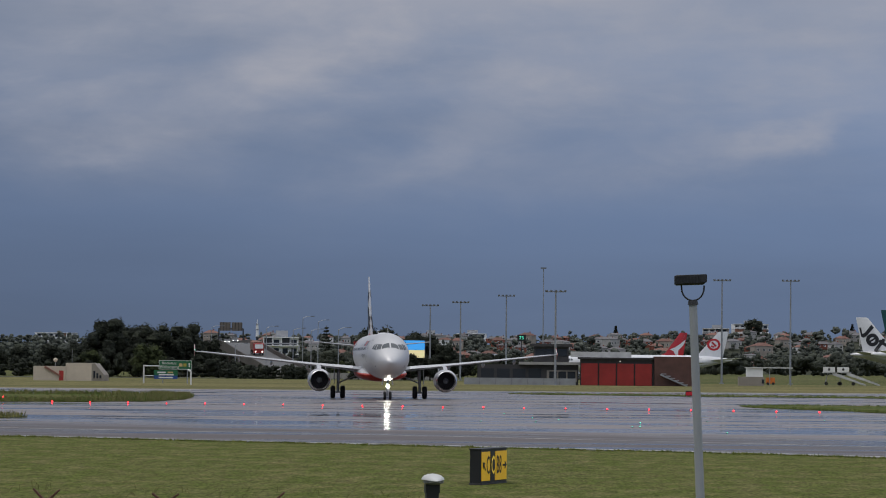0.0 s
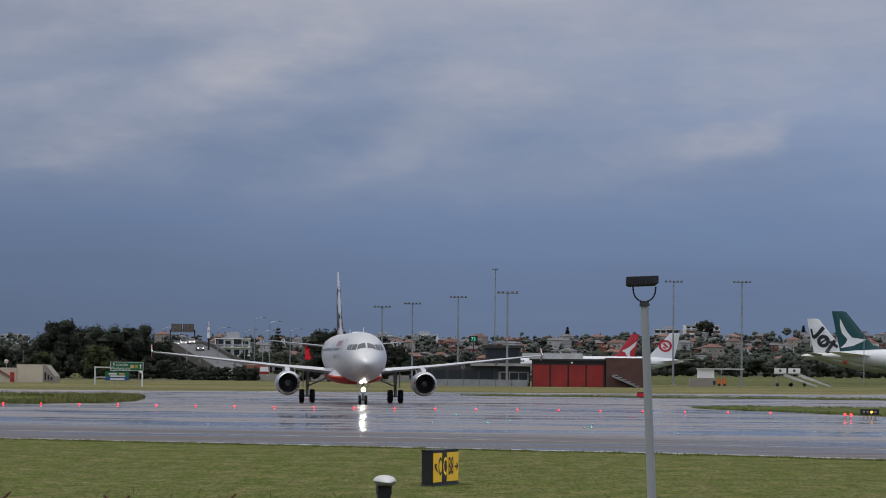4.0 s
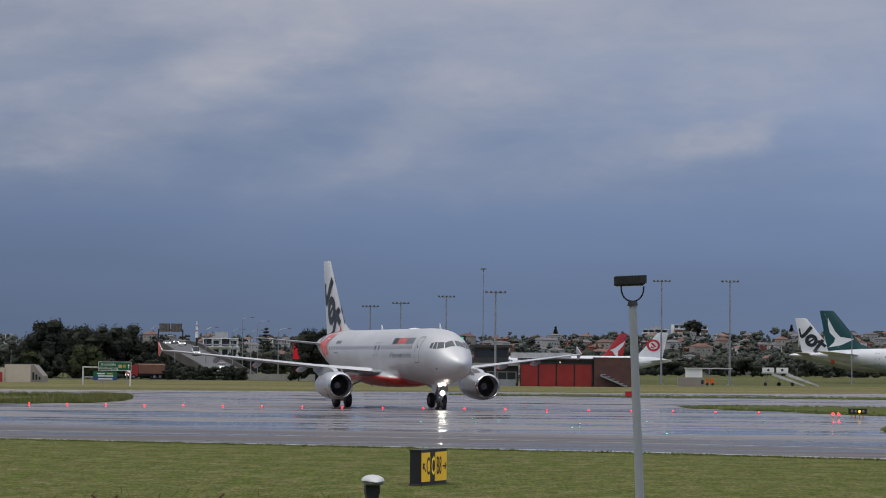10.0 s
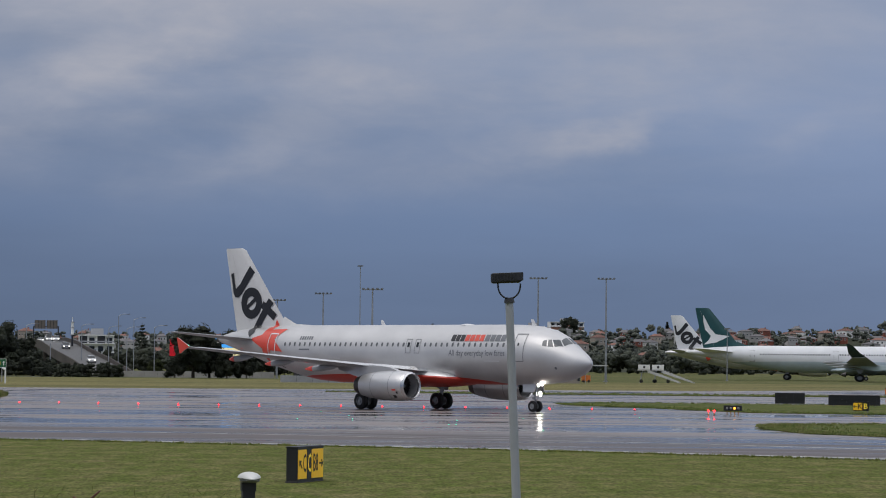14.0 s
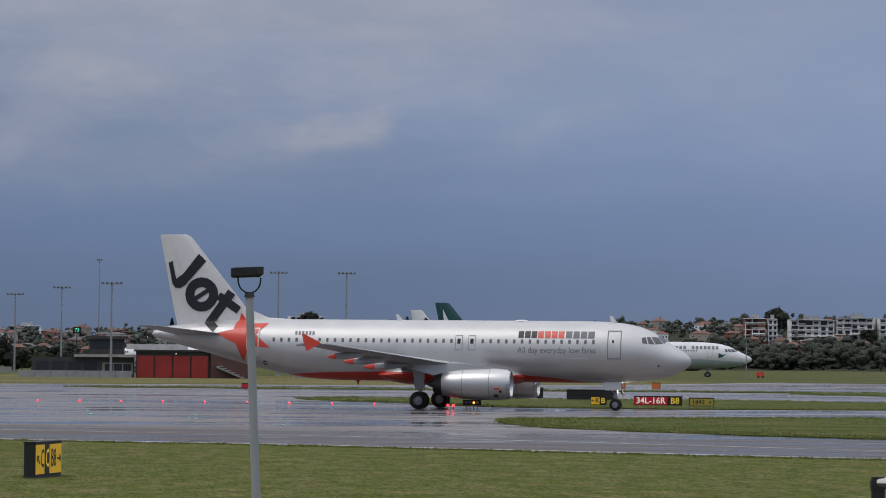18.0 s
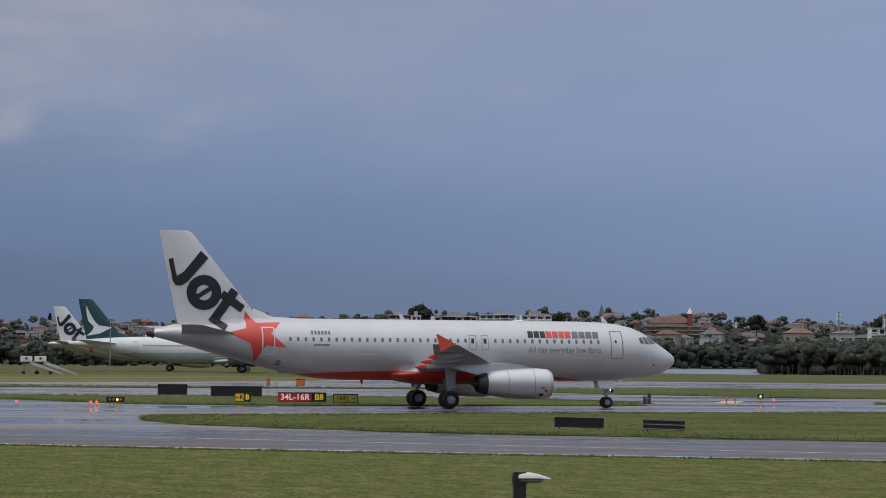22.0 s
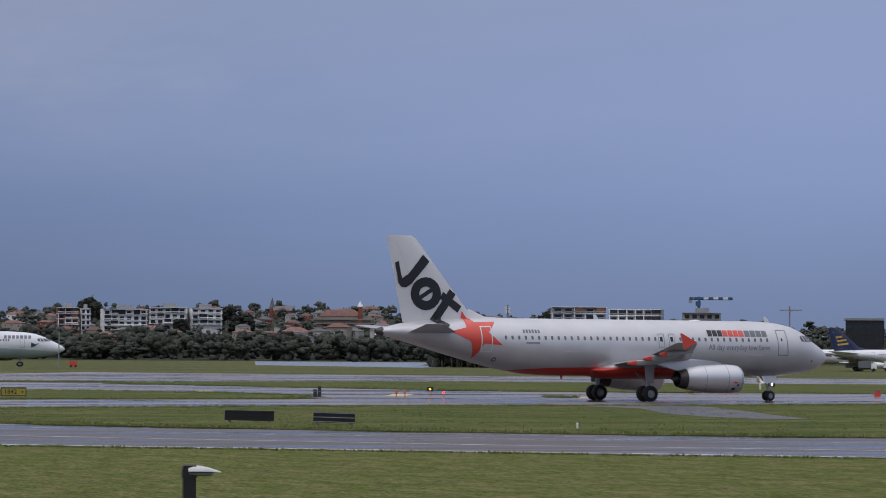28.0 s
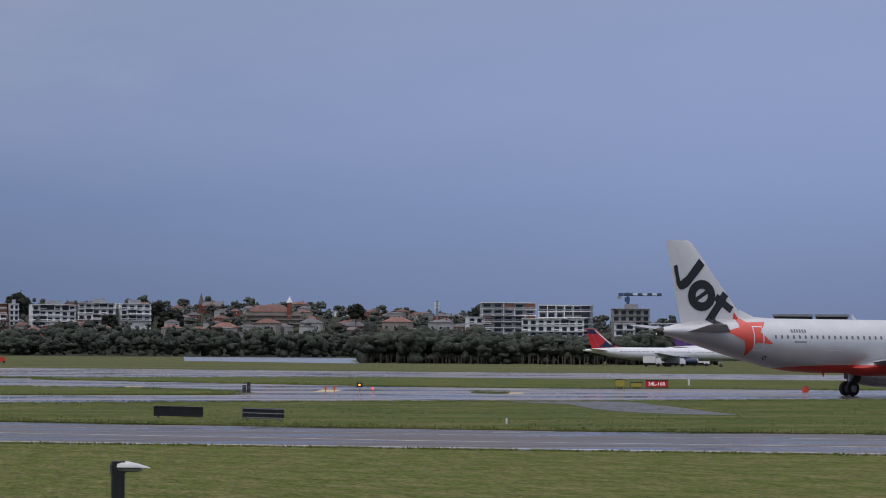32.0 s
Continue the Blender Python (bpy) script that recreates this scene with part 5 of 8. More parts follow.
for i, (x, y) in enumerate(spots):
    copy_thing(first[rng.choice((0, 0, 1, 2, 2, 3, 3, 4, 5, 6))], pose(x, y, hill_z(x, y) + rng.uniform(0.6, 2.3), 0, 0, -math.degrees(math.atan2(x, y)) + rng.uniform(-60, 60)) @ Matrix.Diagonal((rng.uniform(0.45, 0.8), 0.6, rng.uniform(0.5, 0.72), 1)))


RUSTY_PANEL = material("rust_brown_cladding", (0.22, 0.10, 0.06), 0.6, vary=0.2)


# flats with a slab, balustrade and glazing on every storey
def flats(label, w, d, storeys, m, wall, bay=3.6, storey=3.0, setback=0, roof_box=True, band=True):
    root = thing("apartment_building", label, "building", m, "apartment buildings")
    h = storeys * storey
    part("wall", Shape().box(-w / 2, w / 2, -d / 2 + 1.2, d / 2, -6.0, h), wall, root, smooth=False)
    slab = Shape().box(-w / 2 - 0.2, w / 2 + 0.2, -d / 2 - 0.2, d / 2 + 0.2, 0, 0.32).mesh("floor_slab")
    n = max(2, int(w / bay))
    pw = w / n
    rail = Shape().box(-pw / 2, pw / 2, -d / 2 - 0.1, -d / 2, 0.70, 1.18).mesh("balustrade")
    infill = Shape().box(-pw * 0.48, pw * 0.48, -0.2, 0.9, 0.33, 2.98).mesh("cladding_panel")
    pane = Shape().box(-pw * 0.30, pw * 0.30, -0.05, 0.05, 0.45, 2.3).mesh("window")
    fin_me = Shape().box(-0.18, 0.18, -d / 2 + 0.05, -d / 2 + 1.2, 0, storey).mesh("party_wall")
    for k in range(storeys + 1):
        part("floor_slab", slab, WHITE_WALL if band else wall, root, m=pose(0, -1.1 * (k % 3 == 1) * band, k * storey))
        if k == storeys:
            break
        for i in range(n):
            pick = rng.random()
            if pick < 0.80 or not band:
                part("window", pane, WINDOW, root, m=pose(-w / 2 + (i + 0.5) * pw, -d / 2 + 1.18, k * storey))
            else:
                part("cladding_panel", infill, RUSTY_PANEL if pick < 0.87 else DARK_METAL, root, m=pose(-w / 2 + (i + 0.5) * pw, -d / 2 + 0.3, k * storey))
            if band and rng.random() < 0.72:
                part("balustrade", rail, rng.choice((WHITE_WALL, WHITE_WALL, wall, GREY_WALL)), root, m=pose(-w / 2 + (i + 0.5) * pw, 0, k * storey))
            if band and rng.random() < 0.6:
                part("party_wall", fin_me, WHITE_WALL, root, m=pose(-w / 2 + i * pw + 0.2, 0, k * storey + 0.0))
    if roof_box:
        part("plant_room", Shape().box(-w * 0.15, w * 0.2, -d * 0.1, d * 0.3, h + 0.3, h + 2.6), GREY_WALL, root, smooth=False)
    return root


def at_bearing(x, y, z, extra=0.0):
    return pose(x, y, z, 0, 0, -math.degrees(math.atan2(x, y)) + extra)


flats("white stepped apartment block among trees on the hill", 24, 14, 4, at_bearing(377, 1657, 15.0, 8), WHITE_WALL)
flats("white apartment block with vertical fins on the hill", 20, 14, 4, at_bearing(401, 1652, 16.2, -6), WHITE_WALL)
flats("pale apartment block among trees on the hill", 17, 14, 3, at_bearing(421, 1650, 19.0, 10), WHITE_WALL)
flats("red brick apartment block with white balconies on the hill", 11, 12, 4, at_bearing(347, 1664, 15.6, 5), BRICK)
flats("white slab tower beside the brick block", 5, 10, 4, at_bearing(356.5, 1662, 15.4, 5), WHITE_WALL, bay=2.5, band=False)
flats("long white apartment building with many balconies", 26, 16, 6, at_bearing(543.5, 1398, 9.0, 4), GREY_WALL, bay=4.4, roof_box=False)
flats("long white apartment building with stepped front", 25, 16, 6, at_bearing(570, 1388, 8.0, -6), GREY_WALL, bay=4.0, roof_box=False)
flats("low apartment wing with pale slab edges", 11, 12, 3, at_bearing(529, 1400, 11.0, 8), WHITE_WALL, roof_box=False)
flats("lower white apartment wing in front of the towers", 30, 12, 3, at_bearing(560, 1380, 10.3, 0), WHITE_WALL, roof_box=False)
flats("grey concrete tower under construction", 18, 16, 5, at_bearing(599, 1376, 9.5, 3), CONCRETE, roof_box=True, band=False)
flats("white apartment block beside the tower under construction", 10, 14, 3, at_bearing(594, 1372, 8.5, 3), WHITE_WALL, band=False, roof_box=False)
flats("grey apartment block beside a building site", 12, 14, 3, at_bearing(612, 1367, 8.5, -3), WHITE_WALL, band=False, roof_box=False)
flats("white office block beyond the motorway ramp", 12.5, 14, 5, at_bearing(-100.5, 1096, -3.0, 0), WHITE_WALL, bay=2.6)
flats("long white low-rise building on the western rise", 26, 12, 3, at_bearing(-322, 1950, 11.5, 4), WHITE_WALL, roof_box=False)
flats("white apartment block on the far ridge", 22, 14, 3, at_bearing(120, 1985, 21.5, 8), WHITE_WALL)
flats("pale apartment block on the far ridge", 16, 12, 3, at_bearing(98, 1982, 18.5, -5), CREAM)
flats("pale apartment block on the far slope", 18, 12, 3, at_bearing(-58, 1960, 13.5, -5), WHITE_WALL)
flats("pale apartment block on the far slope", 14, 12, 3, at_bearing(-84, 1955, 13.0, 5), WHITE_WALL)

# dark glass office tower
tower = thing("office_tower", "dark bronze glass office tower behind the parked airliner", "building", at_bearing(670, 1342, 0))
part("wall", Shape().box(-9.2, 9.2, -8, 8, -1, 22.2), DARK_METAL, tower, smooth=False)
BRONZE = material("bronze_glass", (0.16, 0.10, 0.035), 0.12, metal=0.6, vary=0.3, grain=0.2)
for i in range(9):
    for k in range(7):
        part("glass_pane", Shape().box(-9 + i * 2.0 + 0.1, -9 + i * 2.0 + 1.9, -8.06, -8.0, 0.8 + k * 3.05, 3.6 + k * 3.05), BRONZE if i in (3, 4, 7) else CABIN_GLASS, tower, smooth=False)

# long dark roof blocks seen over the fuselage
for x, y, w in ((491, 984, 13.0), (503.5, 978, 11.0)):
    rb = thing("terminal_block", "low dark flat-roofed terminal block", "building", at_bearing(x, y, 0), "terminal blocks")
    part("wall", Shape().box(-w / 2, w / 2, -8, 8, -0.5, 16.6), DARK_METAL, rb, smooth=False)
    part("roof", Shape().box(-w / 2 - 0.5, w / 2 + 0.5, -8.5, 8.5, 16.6, 17.4), GREY_WALL, rb, smooth=False)
    for k in range(6):
        part("window", Shape().box(-w / 2 + 0.4 + k * w / 6, -w / 2 + 0.2 + (k + 0.85) * w / 6, -8.06, -8.0, 13.4, 15.6), WINDOW, rb, smooth=False)

# churches
church = thing("church", "church with a red tiled roof, terraces and a white-capped tower", "church", at_bearing(494, 1627, 20.5))
part("nave", Shape().box(-15, 15, -6, 6, -4, 4.0), CREAM, church, smooth=False)
part("roof", Shape().add([(-14, -6.4, 4), (10, -6.4, 4), (10, 6.4, 4), (-14, 6.4, 4), (-9, 0, 7.6), (6, 0, 7.6)], [(0, 1, 5, 4), (1, 2, 5), (2, 3, 4, 5), (3, 0, 4), (3, 2, 1, 0)]), TERRACOTTA, church, smooth=False)
for k in range(3):
    part("terrace", Shape().box(-17, 17, -7.6, -6.02, -2.6 + k * 2.2, -2.1 + k * 2.2), CREAM, church, smooth=False)
tw = part("tower", Shape().box(7.6, 10.2, -7.5, -4.9, 0, 9.0), BRICK, church, smooth=False)
part("cap", Shape().lathe([(0, 1.7), (0.5, 1.6), (3.4, 0.05)], (8.9, -6.2, 9.0), (0, 0, 1), 8), WHITE_WALL, tw, "white pointed cap", smooth=False)
spire = thing("church", "small brick church with a dark pointed spire on the ridge", "church", at_bearing(511, 1830, 25))
part("nave", Shape().box(-1, 12, -5, 5, -3, 5), BRICK, spire, smooth=False)
part("roof", Shape().add([(-1, -5.4, 5), (12, -5.4, 5), (12, 5.4, 5), (-1, 5.4, 5), (-1, 0, 8), (12, 0, 8)], [(0, 1, 5, 4), (1, 2, 5), (2, 3, 4, 5), (3, 0, 4)]), SLATE, spire, smooth=False)
tw = part("tower", Shape().box(-3.2, 0.2, -2, 2, 0, 6.5), BRICK, spire, smooth=False)
part("spire", Shape().lathe([(0, 2.0), (6.8, 0.05)], (-1.5, 0, 6.5), (0, 0, 1), 8), SLATE, tw, smooth=False)

# tower crane over the building site
crane = thing("tower_crane", "blue and white tower crane over a building site", "crane", at_bearing(599, 1379, 0))
CRANE_BLUE = material("crane_blue_paint", (0.05, 0.10, 0.18), 0.5)
part("mast", Shape().box(-0.7, 0.7, -0.7, 0.7, 0, 29.5), CRANE_BLUE, crane, smooth=False)
part("cab", Shape().box(-1.6, 0.9, -1.0, 1.0, 28.2, 30.4), CRANE_BLUE, crane, smooth=False)
for k in range(9):
    part("jib_section", Shape().box(-4.6 + k * 2.35, -4.6 + k * 2.35 + 2.1, -0.45, 0.45, 31.4, 32.5), CRANE_BLUE if k % 2 == 0 or k < 2 else WHITE_PAINT, crane, smooth=False)
part("jib_chord", Shape().box(-4.8, 16.6, -0.1, 0.1, 31.1, 31.45), CRANE_BLUE, crane, smooth=False)
part("apex", Shape().lathe([(0, 0.7), (3.2, 0.1)], (0, 0, 30), (0, 0, 1), 6), CRANE_BLUE, crane, smooth=False)
part("counterweight", Shape().box(-5.0, -3.2, -0.7, 0.7, 29.6, 31.2), GREY_WALL, crane, smooth=False)
small = thing("tower_crane", "thin grey tower crane far behind the flats", "crane", at_bearing(655, 1395, 0))
part("mast", Shape().box(-0.4, 0.4, -0.4, 0.4, 0, 29), GREY_WALL, small, smooth=False)
part("jib", Shape().box(-5, 6, -0.3, 0.3, 26.6, 27.2), GREY_WALL, small, smooth=False)

# telecom tower and other ridge marks
tel = thing("telecom_tower", "grey lattice telecom tower with antennas", "tower", at_bearing(613.6, 1692, 0))
part("mast", Shape().tube((0, 0, 0), (0, 0, 33.0), 0.9, 0.55, 6), STEEL, tel)
for z in (29.0, 31.2):
    for k in range(6):
        a = k * math.pi / 3
        part("antenna", Shape().box(-0.25 + 1.3 * math.cos(a), 0.25 + 1.3 * math.cos(a), -0.2 + 1.3 * math.sin(a), 0.2 + 1.3 * math.sin(a), z - 0.9, z + 0.9), WHITE_WALL, tel, smooth=False)
gan = thing("sign_gantry", "grey-brown backs of two motorway signs on a gantry", "sign", at_bearing(-98.5, 912, 0))
GANTRY = material("gantry_back", (0.17, 0.145, 0.12), 0.6, vary=0.2)
for x in (-1.75, 1.75):
    sb = part("sign_panel", Shape().box(x - 1.6, x + 1.6, 0, 0.2, 12.5, 15.0), GANTRY, gan, smooth=False)
    for k in range(4):
        part("rib", Shape().box(x - 1.5 + k * 0.95, x - 1.4 + k * 0.95, -0.08, 0.0, 12.5, 15.0), DARK_METAL, sb, smooth=False)
for x in (-3.6, 3.6):
    part("post", Shape().tube((x, 0.3, -0.2), (x, 0.3, 13.2), 0.2, n=8), DARK_METAL, gan)
part("beam", Shape().box(-3.6, 3.6, 0.2, 0.5, 12.9, 13.3), DARK_METAL, gan, smooth=False)
stk = thing("vent_stack", "slim white stack with ring platforms beyond the ramp", "mast", at_bearing(-74.8, 752, 0))
part("lower_column", Shape().tube((0, 0, -0.2), (0, 0, 9.4), 0.30, 0.24, 10), DARK_METAL, stk)
part("column", Shape().tube((0, 0, 9.4), (0, 0, 12.6), 0.34, 0.30, 12), WHITE_WALL, stk)
part("tip", Shape().tube((0, 0, 12.6), (0, 0, 13.7), 0.12, 0.06, 8), WHITE_WALL, stk)
for z in (9.4, 11.2, 12.5):
    part("ring", Shape().tube((0, 0, z), (0, 0, z + 0.15), 0.5, n=12), GREY_WALL, stk)

# single trees that stand out
for x, y, z, h, w, label in ((369.5, 1710, 20, 15, 16, "tall dark spreading tree beside the flats"), (437, 1662, 21, 9, 12, "round dark tree among the flats"),
                             (405, 1640, 13, 10, 11, "dark tree before the white flats"), (440, 1640, 14, 12, 16, "broad dark tree before the hill"),
                             (120, 1950, 22, 12, 13, "round dark tree on the ridge"), (533, 1600, 19, 11, 11, "dark round tree behind the church"),
                             (590, 1560, 17, 12, 13, "dark round tree on the slope"), (600, 1570, 17, 11, 10, "dark tree on the slope")):
    tree_thing("tree", label, h, w, 520, 0.55, LEAF_DARK, pose(x, y, z - 1.0), 12, 0.25)
for x, y, h in ((-107.4, 1396, 20.5), (33, 1930, 11), (186, 1990, 12)):
    root = thing("norfolk_pine", "tall dark symmetrical pine on the skyline", "tree", pose(x, y, hill_z(x, y)))
    part("trunk", Shape().tube((0, 0, -1), (0, 0, h), 0.45, 0.08, 7), BARK, root)
    s = Shape()
    for k in range(11):
        z = h * (0.22 + 0.07 * k)
        r = (1 - k / 12) * h * 0.21
        for i in range(9):
            a = 2 * math.pi * (i + rng.random()) / 9
            for q in (0.35, 0.65, 0.95):
                leaf(s, (r * q * math.cos(a), r * q * math.sin(a), z + 0.3 * q), 0.75)
    part("crown", s, LEAF_DARK, root, smooth=False)

# dark clump of trees beside the motorway ramp
spec = [tree_thing("tree", "tall dark she-oak beside the motorway", 11.6, 10.5, 2600, 0.30, LEAF_DARK, pose(-95, 640, 0), 16, 0.12),
        tree_thing("tree", "dense dark fig tree beside the motorway", 10.8, 11.0, 2600, 0.30, LEAF_DARK, pose(-85.5, 644, 0), 16, 0.1),
        tree_thing("tree", "dark bushy tree beside the motorway", 9.2, 10.0, 2200, 0.30, LEAF_DARK, pose(-98.5, 656, 0), 14, 0.08),
        tree_thing("tree", "olive green rounded tree before the dark trees", 6.2, 8.0, 1900, 0.26, LEAF_OLIVE, pose(-82.5, 612, 0), 13, 0.05)]
for k, x, y, turn, size in ((0, -79.5, 646, 70, 0.93), (1, -90.5, 650, 40, 1.0), (2, -114, 645, 110, 0.66), (0, -102, 648, 200, 0.60), (2, -75, 652, 220, 0.86), (1, -122, 655, 15, 0.56), (2, -100, 632, 300, 0.66),
                            (2, -88, 634, 140, 0.72), (3, -96, 622, 90, 0.8), (0, -132, 660, 20, 0.52), (2, -140, 655, 250, 0.64), (1, -150, 668, 50, 0.56), (2, -71.5, 640, 30, 0.56), (2, -107, 640, 10, 0.70)):
    copy_thing(spec[k], pose(x, y, 0, 0, 0, turn) @ Matrix.Diagonal((size, size, size, 1)))
for k, x, y, turn, size in ((1, -36.2, 600, 20, 0.94), (2, -33.2, 603, 80, 0.85), (2, -29.5, 598, 150, 0.55), (2, -25.8, 600, 240, 0.5), (2, -39.5, 596, 190, 0.42)):
    copy_thing(spec[k], pose(x, y, 0, 0, 0, turn) @ Matrix.Diagonal((size, size, size, 1)))
for k, x, y, turn, size in ((1, -33, 735, 0, 0.95), (2, -28, 728, 50, 0.85), (2, -39, 722, 90, 0.6), (0, -35.5, 742, 130, 0.9), (2, -22, 716, 200, 0.5), (3, -43, 700, 20, 0.6), (3, -50, 690, 80, 0.55), (3, -18, 700, 140, 0.6), (2, -46, 730, 10, 0.62)):
    copy_thing(spec[k], pose(x, y, 0, 0, 0, turn) @ Matrix.Diagonal((size, size, size, 1)))

# river behind the far grass, and the low palisade of mangrove stems
def water_material():
    m = bpy.data.materials.new("river_water")
    m.use_nodes = True
    tree = m.node_tree
    bsdf = tree.nodes["Principled BSDF"]
    bsdf.inputs["Base Color"].default_value = (0.16, 0.18, 0.19, 1)
    bsdf.inputs["Roughness"].default_value = 0.22
    co = tree.nodes.new("ShaderNodeTexCoord")
    n = node(tree, "ShaderNodeTexNoise", i_Scale=0.6, i_Detail=5.0)
    tree.links.new(co.outputs["Object"], n.inputs["Vector"])
    bp = node(tree, "ShaderNodeBump", i_Strength=0.25, i_Distance=0.3)
    tree.links.new(n.outputs["Fac"], bp.inputs["Height"])
    tree.links.new(bp.outputs[0], bsdf.inputs["Normal"])
    return m


flat("river", [(237, 869), (254, 754), (318, 960), (474, 1395), (365, 1340)], -0.02, 0.02, water_material(), "pale grey river water beyond the grass", "water")
fence = thing("timber_palisade", "low palisade of weathered timber stakes before the trees", "fence", pose(0, 0, 0))
STAKE = material("weathered_timber", (0.12, 0.10, 0.08), 0.85, vary=0.35, spread=0.3)
stake_me = Shape().tube((0, 0, -0.2), (0, 0, 2.4), 0.17, 0.12, 6).mesh("stake", True)
for i in range(120):
    x = 270 + i * 0.72
    y = 803 - i * 0.34
    part("stake", stake_me, STAKE, fence, m=pose(x, y + rng.uniform(-2, 2), 0, 0, 0, 0) @ Matrix.Diagonal((1, 1, rng.uniform(0.7, 1.15), 1)))

# ---- airfield buildings and masts ----
ROLLER_RED = material("red_roller_door", (0.36, 0.030, 0.025), 0.5, vary=0.18, grain=1.5)
RUST_BROWN = material("brown_cladding", (0.10, 0.045, 0.035), 0.6, vary=0.25)
DARK_CLAD = material("charcoal_cladding", (0.045, 0.043, 0.045), 0.6, vary=0.25)
PALE_CLAD = material("pale_sheet_roof", (0.60, 0.60, 0.58), 0.55, vary=0.15)
SIGN_GREEN = material("green_road_sign", (0.012, 0.13, 0.055), 0.45, vary=0.1)
SIGN_BLUE = material("blue_road_sign", (0.02, 0.07, 0.26), 0.45, vary=0.1)
SIGN_WHITE = material("white_sign_paint", (0.75, 0.75, 0.73), 0.45, vary=0.05)
SIGN_YELLOW = glow("lit_yellow_sign", (0.80, 0.47, 0.02), 0.16)
SIGN_OLIVE = material("unlit_yellow_sign", (0.42, 0.34, 0.05), 0.5, vary=0.15)
SIGN_RED = glow("lit_red_sign", (0.42, 0.012, 0.022), 0.16)
LETTER_WHITE = glow("lit_white_letters", (0.9, 0.88, 0.85), 0.25)
LETTER_YELLOW = glow("lit_yellow_letters", (0.9, 0.62, 0.05), 0.25)
ORANGE = material("orange_plastic", (0.62, 0.17, 0.03), 0.55, vary=0.15)

shed = thing("fire_station", "low dark station with a row of red roller doors", "building", pose(2.9, 505, 0))
part("wall", Shape().box(0, 12, 0.3, 9, -0.2, 4.3), DARK_CLAD, shed, smooth=False)
for k in range(4):
    d = part("roller_door", Shape().box(0.15 + k * 2.95, 2.85 + k * 2.95, 0.12, 0.3, 0, 3.6), ROLLER_RED, shed, smooth=False)
    for j in range(9):
        part("door_slat", Shape().box(0.2 + k * 2.95, 2.8 + k * 2.95, 0.08, 0.12, 0.1 + j * 0.39, 0.42 + j * 0.39), ROLLER_RED, d, smooth=False)
part("roof", Shape().box(-0.4, 12.4, -0.3, 9.4, 4.3, 4.6), DARK_CLAD, shed, smooth=False)
part("side_block", Shape().box(12.1, 18.2, -0.5, 9, -0.2, 4.8), RUST_BROWN, shed, smooth=False)
# Added pale block: stands for the white airliner fuselage showing over the roof.
part("upper_roof", Shape().box(-1.6, 8.4, 3.0, 8, 4.65, 5.5), PALE_CLAD, shed, "pale block standing in for a white airliner fuselage behind", smooth=False)
part("flood_lamp", Shape().box(6.4, 6.6, 0.0, 0.3, 3.85, 4.05), NAV_GLOW, shed, "lit white wall lamp", smooth=False)
for k in range(6):
    part("stair_tread", Shape().box(13.2 + k * 0.7, 14.0 + k * 0.7, -1.8, -0.6, 1.9 - k * 0.35, 2.05 - k * 0.35), STEEL, shed, smooth=False)
part("stair_stringer", Shape().loft([[(13.0, y, 1.75), (13.0, y, 2.0), (17.5, y, 0.05), (17.2, y, -0.05)] for y in (-1.86, -1.8)]), STEEL, shed, smooth=False)
office = thing("station_office", "low dark office with wide windows and a watch room", "building", pose(-14.0, 507, 0))
part("wall", Shape().box(0, 16.6, 0, 8, -0.2, 3.3), DARK_CLAD, office, smooth=False)
part("canopy", Shape().box(6.8, 17.0, -1.0, 8.2, 3.3, 3.75), CONCRETE, office, smooth=False)
part("pale_wall", Shape().box(11.4, 16.4, -0.06, 0.0, 0.5, 2.4), CREAM, office, smooth=False)
for k in range(3):
    part("window", Shape().box(11.8 + k * 1.5, 13.1 + k * 1.5, -0.1, -0.06, 0.8, 2.2), WINDOW, office, smooth=False)
for k in range(4):
    part("window", Shape().box(0.6 + k * 2.6, 2.7 + k * 2.6, -0.05, 0.02, 1.0, 2.6), WINDOW, office, smooth=False)
part("watch_room", Shape().box(9.2, 15.0, 2, 7, 3.75, 6.3), DARK_CLAD, office, smooth=False)
part("watch_roof", Shape().box(8.6, 15.6, 1.4, 7.6, 6.3, 6.75), DARK_CLAD, office, smooth=False)
part("watch_window", Shape().box(9.5, 14.7, 1.94, 2.0, 4.7, 5.9), WINDOW, office, smooth=False)
for x0, x1, y, h, lab in ((-60, -19, 618, 1.25, "long low concrete barrier beside the road"), (-16, 4.5, 500, 1.1, "low steel fence before the station")):
    b = thing("barrier", lab, "barrier", pose(0, 0, 0), "barriers")
    n = int((x1 - x0) / 2.6)
    for k in range(n):
        part("panel", Shape().box(x0 + k * 2.6, x0 + k * 2.6 + 2.55, y, y + 0.25, -0.1, h), CONCRETE if y > 550 else STEEL, b, smooth=False)

cab = thing("service_shed", "white service shed with a long flat canopy roof", "shed", pose(30.7, 539, 0))
part("wall", Shape().box(0, 4.4, 0, 3, -0.1, 1.55), CREAM, cab, smooth=False)
part("upper_box", Shape().box(1.4, 4.2, 0.2, 3, 1.55, 3.2), WHITE_WALL, cab, smooth=False)
part("canopy", Shape().box(1.2, 9.4, 0, 3, 3.05, 3.25), PALE_CLAD, cab, smooth=False)
for x in (5.4, 9.0):
    part("canopy_post", Shape().tube((x, 0.3, 0), (x, 0.3, 3.1), 0.07, n=8), STEEL, cab)
part("window", Shape().box(4.0, 4.42, -0.03, 0.6, 0.4, 1.1), WINDOW, cab, smooth=False)

